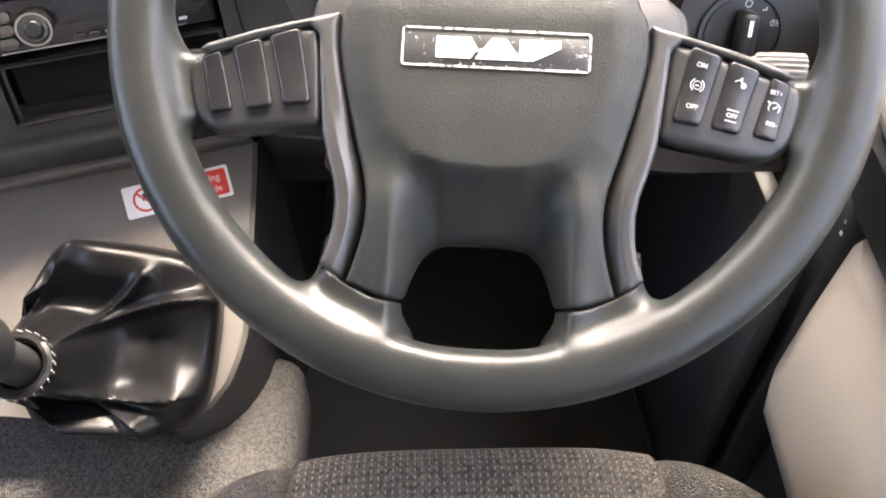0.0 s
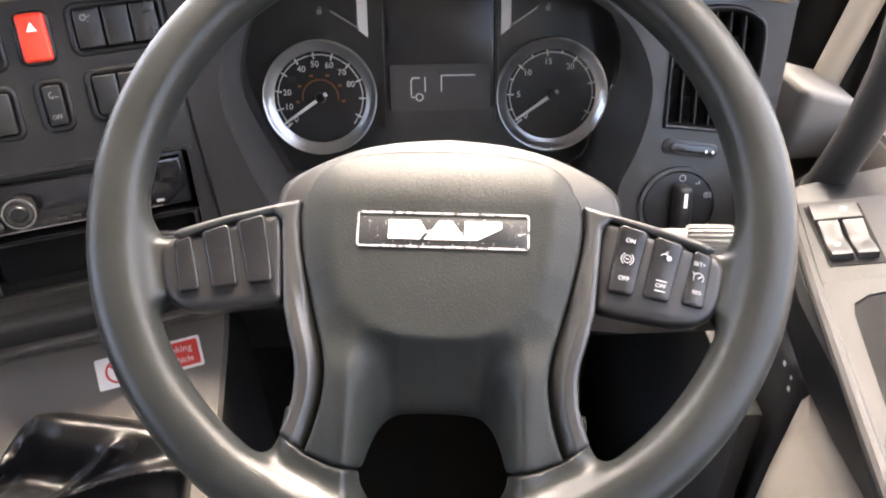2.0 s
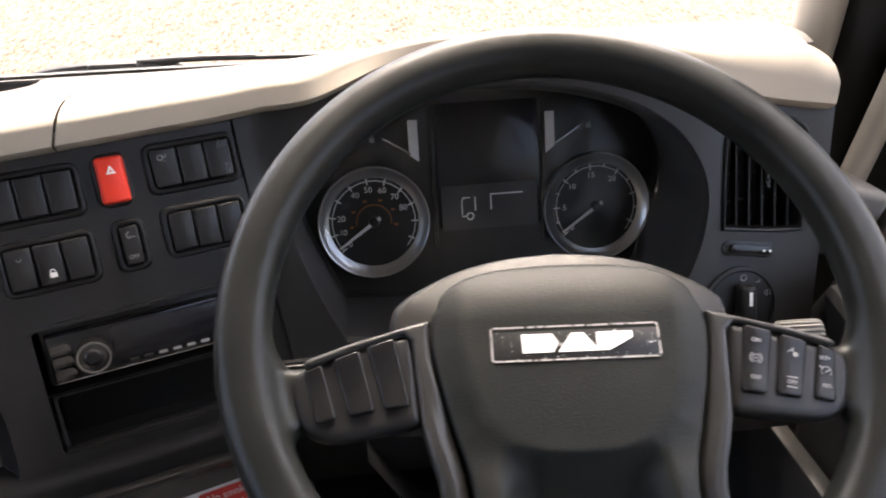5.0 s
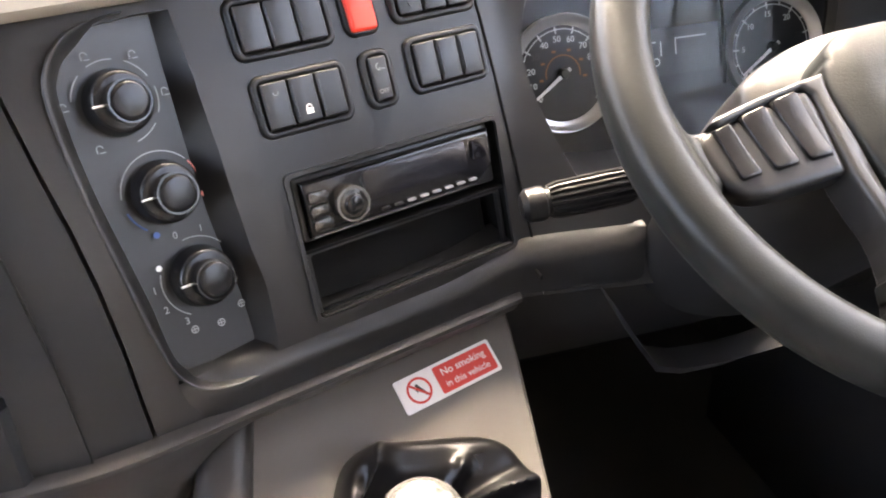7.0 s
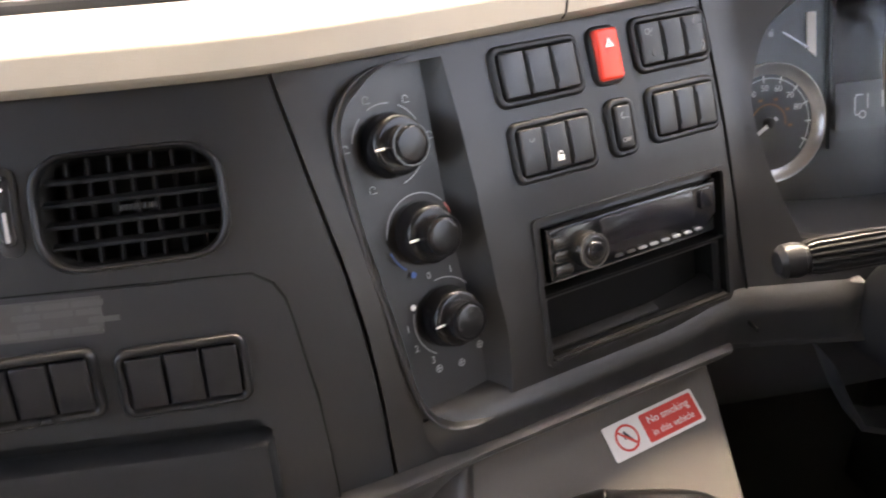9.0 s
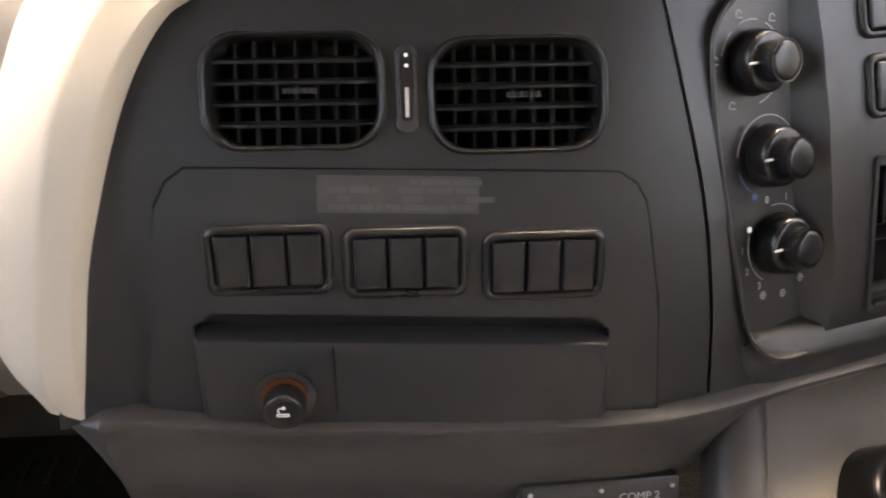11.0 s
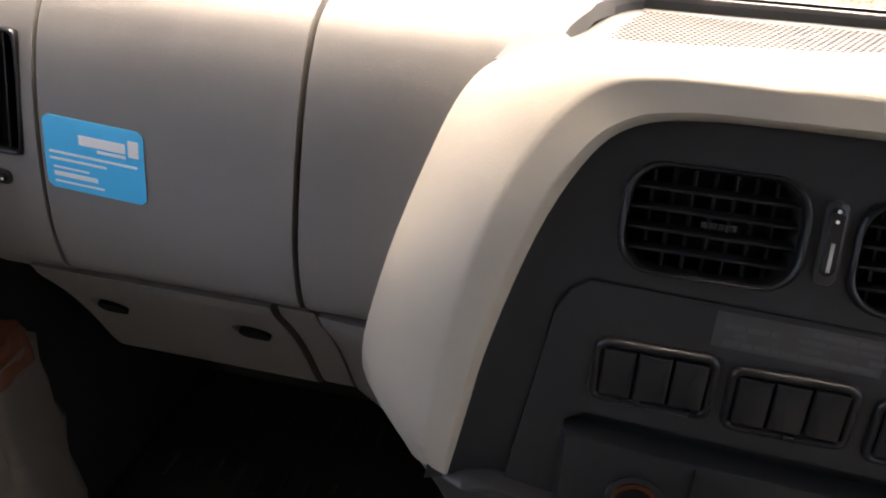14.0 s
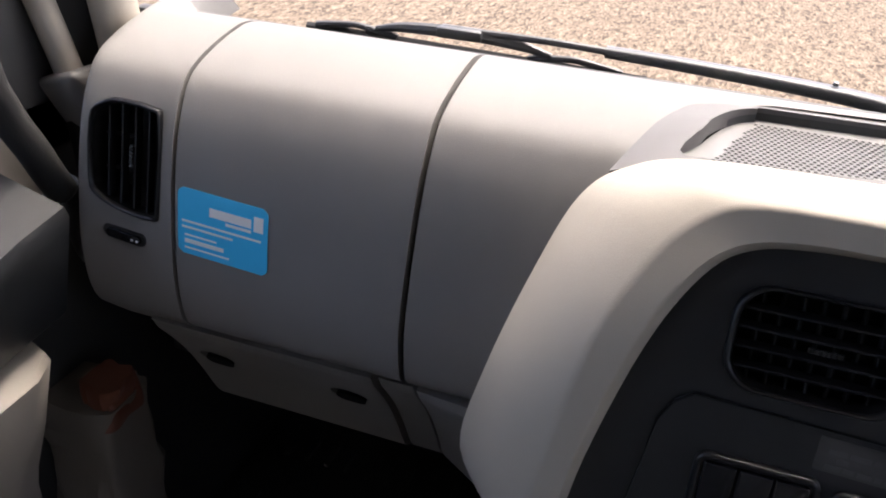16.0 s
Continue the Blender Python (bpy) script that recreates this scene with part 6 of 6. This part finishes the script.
for p, q in zip(collar, collar[1:]):
    part("stitching", tube([p.lerp(q, 0.1) + (p - NECK) * 0.20 - ax * 0.003, p.lerp(q, 0.35) + (p - NECK) * 0.22 + ax * 0.004], 0.0007, 6), THREAD, boot, "pale stitch")
part("shaft", tube([NECK - ax * 0.02, NECK + ax * 0.09], 0.017, 20), BLACK, gear)
knob = part("knob", tube(smooth_line([NECK + ax * s for s in (0.056, 0.075, 0.099, 0.124, 0.140)], 4), [0.018, 0.020, 0.0225, 0.0240, 0.0250, 0.0262, 0.0270, 0.0275, 0.0278, 0.0275, 0.0270, 0.0260, 0.0245, 0.0225, 0.020, 0.016, 0.010], 32), BLACK, gear, "black gear knob with silver top")
part("knob_top", tube([NECK + ax * s for s in (0.129, 0.137, 0.144, 0.147, 0.146)], [0.0262, 0.0240, 0.0200, 0.0150, 0.0118], 40), DULL, knob, "satin silver ring")
part("knob_cap", tube([NECK + ax * s for s in (0.142, 0.1462, 0.1468)], [0.0116, 0.0112, 0.006], 32), GLOSS, knob, "dark gloss cap")

# rubber mat with ribs in the passenger's footwell
mat_ob = thing("floor_mat", "black ribbed rubber mat in the footwell", "mat")
part("sheet", box(0.64, 0.80, 0.012, 0.003, at=(-1.22, 0.84, 0.050)), RUBBER, mat_ob)
for i in range(4):
    for j in range(14):
        part("rib", box(0.010, 0.055, 0.008, 0.003, 2, at=(-1.48 + j * 0.040, 0.62 + i * 0.15, 0.059)), RUBBER, mat_ob)
part("toe_board", moved(box(0.64, 0.02, 0.52), Matrix.Translation((-1.22, 1.22, 0.27)) @ Matrix.Rotation(radians(-14), 4, "X")), RUBBER, mat_ob)

# driver's footwell
foot = thing("footwell_panel", "dark plastic footwell side panel with a metal edge", "panel")
part("panel", box(0.02, 0.50, 0.55, 0.004, at=(0.335, 0.72, 0.30)), CHARCOAL_DARK, foot)
part("edge_strip", moved(box(0.010, 0.30, 0.010, 0.002), pose(0.300, 0.52, 0.14, 0, 0, 4)), SWITCH, foot)
knee = thing("knee_panel", "dark plastic panel below the column", "panel")
rows = [[(x, y + 0.02 * abs(x - 0.05), z) for x in np.linspace(-0.17, 0.34, 8)] for y, z in ((0.655, 0.605), (0.66, 0.55), (0.70, 0.46), (0.80, 0.38), (1.0, 0.33), (1.25, 0.30))]
part("panel", grid(rows), CHARCOAL_DARK, knee, smooth=60)
bumper = [[(x, y + 0.01 * k, z - 0.030 * k * math.sin(math.pi * min(1, 0.1 + j / 6))) for j, (x, y, z) in enumerate([(-0.090, 0.57, 0.603), (-0.062, 0.57, 0.555), (-0.040, 0.572, 0.523), (-0.010, 0.575, 0.510), (0.035, 0.575, 0.506), (0.075, 0.575, 0.507), (0.112, 0.575, 0.510)])] for k in (0, 0.3, 1)]
part("lip", shell(bumper[:2], (0, 0.03, 0.004)), BLACK, knee, "moulded lower edge", smooth=60)


# seats
def cushion(name, cx, cy, w, d, z, h, label, mats, bolster):
    """A padded seat cushion with side bolsters and a stitched middle."""
    t = thing(name, label, "seat", "cab seats")
    rows = []
    for k in np.linspace(0, 1, 40) ** 2:
        y = cy + d / 2 - d * k
        row = []
        for s in np.linspace(-1, 1, 40):
            side = sstep(0.62, 0.80, abs(s)) * (1 - sstep(0.93, 1.0, abs(s)) ** 2 * 1.3)
            front = (1 - (1 - min(1, k / 0.10)) ** 2) ** 0.5
            z1 = z - h * 0.9 * (1 - front) + bolster * side * front - 0.006 * sstep(0.6, 0.64, abs(s)) * (1 - sstep(0.66, 0.70, abs(s)))
            row.append((cx + w / 2 * s, y - 0.055 * abs(s) ** 4 * (1 - k), z1 - (0.05 * sstep(0.95, 1.0, abs(s)))))
        rows.append(row)
    part("cushion", shell(rows, (0, 0, -h)), mats[0], t, smooth=60)
    rows = [[(cx + w * 0.31 * s, cy + d / 2 - d * k + 0.001 - 0.055 * (0.62 * abs(s)) ** 4 * (1 - k), z + 0.0025 - h * 0.9 * (1 - (1 - (1 - min(1, k / 0.10)) ** 2) ** 0.5)) for s in np.linspace(-1, 1, 20)] for k in np.linspace(0.12, 1, 40) ** 2]
    mid = part("centre_cloth", shell(rows, (0, 0, -0.004)), mats[1], t, "patterned grey cloth", smooth=60)
    part("base", box(w * 0.86, d * 0.8, z - h - 0.01, 0.02, at=(cx, cy - 0.02, (z - h) / 2 - 0.005)), CHARCOAL_DARK, t)
    return t, mid


_, mid = cushion("driver_seat", 0.038, 0.100, 0.44, 0.46, 0.550, 0.10, "dark grey cloth driver's seat with patterned middle", (CLOTH, CLOTH_DARK), 0.012)
for i in range(17):
    kk = 0.045 + i * 0.0125
    zz = 0.550 + 0.0030 - 0.09 * (1 - (1 - (1 - min(1, kk / 0.10)) ** 2) ** 0.5)
    verts, faces = [], []
    for k in range(50):
        x0, y0 = 0.038 - 0.133 + k * 0.00543, 0.331 - 0.46 * kk - 0.055 * (0.62 * abs(k / 24.5 - 1)) ** 4 * (1 - kk)
        n = len(verts)
        verts += [(x0 - 0.0007, y0 - 0.0012, zz), (x0 + 0.0007, y0 - 0.0012, zz), (x0 + 0.0004, y0, zz + 0.0007), (x0 - 0.0004, y0, zz + 0.0007), (x0 - 0.0007, y0 + 0.0012, zz), (x0 + 0.0007, y0 + 0.0012, zz)]
        faces += [(n, n + 1, n + 2, n + 3), (n + 3, n + 2, n + 5, n + 4)]
    me = bpy.data.meshes.new("stitching")
    me.from_pydata(verts, [], faces)
    me.materials.append(STITCH)
    tagged(part("stitching", me, STITCH, mid, "pale stitching"), kind="stuff")
cushion("passenger_seat", -0.42, 0.065, 0.42, 0.46, 0.50, 0.10, "grey cloth centre seat beside the driver", (CLOTH_MID, CLOTH_MID), 0.0)

# small control box under the centre panel
cbox = thing("switch_box", "small black switch box with a red label", "switch box")
CB = frame_at((-0.562, 0.499, 0.515), (1, 0.05, 0), (0, 0.35, 1))
part("body", moved(box(0.125, 0.060, 0.04, 0.004, 2, at=(0, 0, -0.02)), CB), BLACK, cbox)
part("label", moved(box(0.044, 0.020, 0.0006), CB @ pose(0.032, -0.004, 0.0004)), LABEL_RED, cbox)
part("writing", moved(text("COMP 1", 0.009), CB @ pose(-0.030, 0.012, 0.0006)), GREY_PRINT, cbox)
part("writing", moved(text("COMP 2", 0.009), CB @ pose(0.030, 0.015, 0.0006)), GREY_PRINT, cbox)
for x in (-0.055, 0.0, 0.056):
    part("screw", moved(cyl(0.0022, 0.0018, 0.0012, 12), CB @ pose(x, 0.022, 0)), SILVER, cbox)

# no-smoking label
sign = thing("no_smoking_label", "red and white no-smoking label on the console", "label")
tl, tr_, br, bl = Vector((-0.2960, 0.5905, 0.5560)), Vector((-0.1977, 0.6218, 0.5603)), Vector((-0.1905, 0.5982, 0.5398)), Vector((-0.2880, 0.5693, 0.5368))
mid_p = (tl + tr_ + br + bl) / 4
S = frame_at(mid_p, (tr_ - tl) + (br - bl), N_UP.cross((tr_ - tl)))
S.translation = mid_p + S.to_3x3() @ Vector((0, 0, 0.0012))
part("sheet", moved(slab(rounded(0.104, 0.032, 0.0025), 0, 0.0005), S), LABEL_WHITE, sign)
part("red_field", moved(slab(rounded(0.061, 0.026, 0.002), 0.0005, 0.0008), S @ pose(0.0185, 0, 0)), LABEL_RED, sign)
part("writing", moved(text("No smoking", 0.0098, 0.0001), S @ pose(0.0185, 0.0055, 0.0010)), LABEL_WHITE, sign)
part("writing", moved(text("in this vehicle", 0.0088, 0.0001), S @ pose(0.0185, -0.0060, 0.0010)), LABEL_WHITE, sign)
part("ring", moved(ring(0.0122, 0.0100, 0.0005, 0.0008, 40), S @ pose(-0.0315, 0, 0)), LABEL_RED, sign)
part("cigarette", moved(join(bar(0.002, 0, 0.014, 0.0024, 0.0007, turn=-60), bar(-0.003, 0.002, 0.001, 0.007, 0.0007, turn=20)), S @ pose(-0.0315, 0, 0)), BLACK, sign)
part("bar", moved(bar(0, 0, 0.021, 0.0022, 0.0010, turn=-45), S @ pose(-0.0315, 0, 0)), LABEL_RED, sign)

# blue label on the glovebox door
blue = thing("blue_label", "bright blue printed label with white text bars", "label")
zs = [p.y for p in pass_line if p.y < 0.92][::-1]
ys = [p.x for p in pass_line if p.y < 0.92][::-1]


def blue_patch(x0, x1, v0, v1, lift, rim=0.0):
    """A patch on the curved door; v runs down the label from 0 to 1, and the label sits a little askew."""
    out = []
    for v in ([0, 0.015, 0.03, 0.06, 0.09, 0.3, 0.5, 0.7, 0.91, 0.94, 0.97, 0.985, 1] if rim else np.linspace(v0, v1, 6)):
        row = []
        inset = 0.0 if rim == 0 else rim * max(0.0, 1 - min(v, 1 - v) / 0.09) ** 2
        for x in np.linspace(x0 + inset, x1 - inset, 4):
            z = 0.8045 - 0.066 * v - 0.0055 * x
            row.append((-1.3385 + 0.0985 * x, float(np.interp(z, zs, ys)) - lift, z))
        out.append(row)
    return shell(out, (0, 0.0006, 0))


part("sheet", blue_patch(0, 1, 0, 1, 0.0012, 0.06), LABEL_BLUE, blue, smooth=60)
for x0, x1, v0, v1 in ((0.36, 0.82, 0.20, 0.33), (0.54, 0.82, 0.36, 0.40), (0.05, 0.93, 0.475, 0.505), (0.05, 0.62, 0.565, 0.595), (0.08, 0.44, 0.685, 0.71), (0.08, 0.52, 0.76, 0.82), (0.08, 0.58, 0.885, 0.91)):
    part("text_bar", blue_patch(x0, x1, v0, v1, 0.0016), LABEL_WHITE, blue)
part("emblem", blue_patch(0.85, 0.95, 0.14, 0.36, 0.0016), LABEL_WHITE, blue)


# ---- doors ----
def door(name, x, s, label):
    """A door's inner face: armrest with switch plate, grab recess, pocket; s is the side, +1 right."""
    t = thing(name, label, "door")
    part("skin", box(0.03, 0.95, 0.70 if s > 0 else 0.76, 0.01, 2, at=(x + 0.045 * s, 0.22, 0.41 if s > 0 else 0.44)), STONE, t)
    rows = []
    for y in np.linspace(0.57, -0.25, 14):
        k = sstep(0.57, 0.40, y)
        top = 0.752 - 0.012 * k
        w = 0.105 + 0.02 * k
        row = [(x + 0.03 * s, y, 0.630), (x - (w - 0.040) * s, y, 0.634), (x - (w - 0.028) * s, y, 0.645), (x - (w - 0.004) * s, y, top - 0.024), (x - w * s, y, top - 0.008), (x - (w - 0.004) * s, y, top), (x + 0.02 * s, y, top + 0.030)]
        rows.append(row)
    if s < 0:
        rows = [[(a, b + 0.025, 0.645 + (c - 0.630) * 1.16) for a, b, c in row] for row in rows]
    part("armrest", grid(rows, caps=True), CHARCOAL_SHADED, t, "charcoal armrest", smooth=40)
    if s > 0:
        part("front_panel", box(0.085, 0.125, 0.60, 0.012, 3, at=(x - 0.043 * s, 0.535, 0.335)), CHARCOAL_DARK, t)
    low = []
    for y, k in ((0.468, 0.0), (0.464, 0.5), (0.452, 0.85), (0.42, 1.0), (0.30, 1.05), (0.10, 1.05), (-0.25, 1.0)):
        low.append([(x + 0.03 * s, y, 0.622), (x - 0.092 * s * k, y, 0.619), (x - 0.098 * s * k, y, 0.612), (x - 0.106 * s * k, y, 0.52), (x - 0.110 * s * k, y, 0.43), (x - 0.106 * s * k, y, 0.40), (x - 0.095 * s * k, y, 0.385), (x + 0.0 * s, y, 0.37)])
    if s < 0:
        low = [[(x + (a - x) * max(0.05, min(1.0, (c - 0.375) / 0.235)) if a > x else a, b + 0.105, c + 0.016) for a, b, c in row] for row in low]
    part("lower_panel", grid(low, caps=True), DOOR_BEIGE, t, "beige lower door panel with a pocket", smooth=50)
    part("foot_panel", box(0.06, 0.70, 0.36, 0.008, 2, at=(x - 0.02 * s, 0.11, 0.19)), CHARCOAL_DARK, t)
    return t


door_r = door("door_1", 0.445, 1, "cab door with charcoal armrest and beige lower panel")
door_l = door("door_2", -1.530, -1, "cab door with charcoal armrest and beige lower panel")
for d in (door_r, door_l):
    tagged(d, kind="structure")
P = frame_at((0.376, 0.497, 0.764), (0.93, 0.08, 0.25), (-0.06, 1, 0.06))
plate = part("switch_plate", moved(slab([(-0.0465, -0.0505), (0.030, -0.0720), (0.042, 0.0215), (-0.0215, 0.0400)], -0.012, 0.004, 0.0015), P), DOOR_GREY, door_r, "grey satin switch plate")
rear_out = [(-0.190, -0.52), (0.075, -0.52), (0.075, -0.0720), (-0.0475, -0.0500)]
hole = [(-0.175, -0.46), (0.055, -0.46), (0.055, -0.100), (0.035, -0.083), (0.0, -0.076), (-0.0224, -0.0725), (-0.036, -0.077), (-0.041, -0.086), (-0.048, -0.110), (-0.0655, -0.1728), (-0.110, -0.30)]
surround = cut(slab(rear_out, -0.012, 0.004, 0.0015), [slab(hole, -0.03, 0.03)])
part("grip_surround", moved(surround, P), DOOR_GREY, door_r, "grey satin surround of the door pull")
part("switch_gap", moved(slab([(-0.0335, -0.0375), (0.0050, -0.0490), (0.0200, 0.0190), (-0.0200, 0.0325)], 0.0030, 0.0046), P), VOID, plate)


def key_slab(outline, lift, hollow):
    """A rocker key of four corners; the face may be hollowed along its middle."""
    bm = slab(outline, 0.0, lift, 0.0016, 2)
    bmesh.ops.subdivide_edges(bm, edges=[e for e in bm.edges if (e.verts[0].co - e.verts[1].co).length > 0.02], cuts=7)
    mid = sum(y for _, y in outline) / len(outline)
    for p in bm.verts:
        if p.co.z > 0.002:
            p.co.z += hollow * min(1.0, abs(p.co.y - mid) / 0.016)
    return bm


part("switch", moved(key_slab([(-0.0220, 0.0105), (0.0128, -0.0002), (0.0163, 0.0172), (-0.0172, 0.0293)], 0.0095, 0.0), P), DOOR_KEY, plate)
for x in (0.0, 0.0172):
    y = -0.0058 * x / 0.0172
    part("switch", moved(key_slab([(-0.0292 + x, -0.0318 + y), (-0.0146 + x, -0.0362 + y), (-0.0064 + x, 0.0030 + y), (-0.0214 + x, 0.0076 + y)], 0.0065, 0.0045), P), DOOR_KEY, plate)
for x, y in ((0.003, 0.0125), (-0.0205, -0.0225)):
    part("symbol", moved(join(arc(0.0022, 0, 360, 0.0006), bar(0, 0, 0.0024, 0.0010)), P @ pose(x, y, 0.0102)), GREY_PRINT, plate)
# shallow black fill; the hollow's depth of shade is only its colour
part("grab_cup_shade", moved(slab(hole, -0.013, 0.0022), P), VOID, door_r, "flat black slab painted as the door pull's shaded hollow")
part("edge", tube([(0.351, 0.545, 0.757), (0.332, 0.440, 0.748), (0.314, 0.316, 0.735), (0.290, 0.15, 0.722), (0.275, 0.0, 0.712)], 0.006, 10), DOOR_GREY, door_r)


for dy, dz, w in ((0.006, 0.004, 0.004), (-0.010, 0.002, 0.003), (-0.012, -0.010, 0.004)):
    part("marking", box(0.0008, w, w, at=(0.3585, 0.470 + dy + 0.012, 0.618 + dz)), GREY_PRINT, door_r, "small pale marking")


def grab_handle(points, label):
    """A padded bar up the windscreen post, in a socket at its foot."""
    t = thing("grab_handle", label, "handle", "grab handles")
    line = smooth_line(points, 6)
    part("bar", tube(line, 0.0165, 16), POST, t)
    part("socket", tube([line[0] + Vector((0, 0.02, -0.05)), line[0], line[5]], [0.030, 0.026, 0.019], 16), BLACK, t)
    return t


grab_handle([(0.408, 0.612, 0.710), (0.400, 0.584, 0.750), (0.400, 0.558, 0.823), (0.400, 0.547, 0.881), (0.402, 0.552, 0.940), (0.410, 0.570, 1.10), (0.43, 0.62, 1.25)], "black rubber grab handle on the driver's side post")
grab_handle([(-1.500, 0.690, 0.720), (-1.495, 0.655, 0.772), (-1.490, 0.630, 0.819), (-1.490, 0.607, 0.867), (-1.490, 0.592, 0.930), (-1.495, 0.60, 1.10), (-1.51, 0.64, 1.25)], "black rubber grab handle on the passenger's side post")

# a crumpled sack in the passenger's footwell
sack = thing("crumpled_sack", "crumpled cream sack with an orange top in the footwell", "sack")


def crumple(x0, x1, y0, y1, z0, z1, seed, amount):
    rows = []
    for z in np.linspace(z0, z1, 14):
        k = (z - z0) / (z1 - z0)
        row = []
        for a in np.linspace(0, 2 * math.pi, 40, endpoint=False):
            c, s = math.cos(a), math.sin(a)
            e = 0.34
            p = Vector(((x0 + x1) / 2 + math.copysign(abs(c) ** e, c) * (x1 - x0) / 2 * (0.94 + 0.06 * k), (y0 + y1) / 2 + math.copysign(abs(s) ** e, s) * (y1 - y0) / 2 * (1 - 0.25 * k), z))
            q = Vector((p.x, p.y, p.z * 0.6)) * 34 + Vector((seed, 0, 0))
            row.append(p + Vector((c, s, 0)) * amount * (abs(noise.noise(q)) - 0.25))
        rows.append(row)
    return grid(rows, closed=True, caps=True)


part("bag", crumple(-1.562, -1.456, 0.60, 0.72, 0.06, 0.495, 3, 0.022), SACK, sack, smooth=25)
part("top", crumple(-1.505, -1.455, 0.625, 0.69, 0.47, 0.525, 8, 0.016), ORANGE, sack, smooth=25)
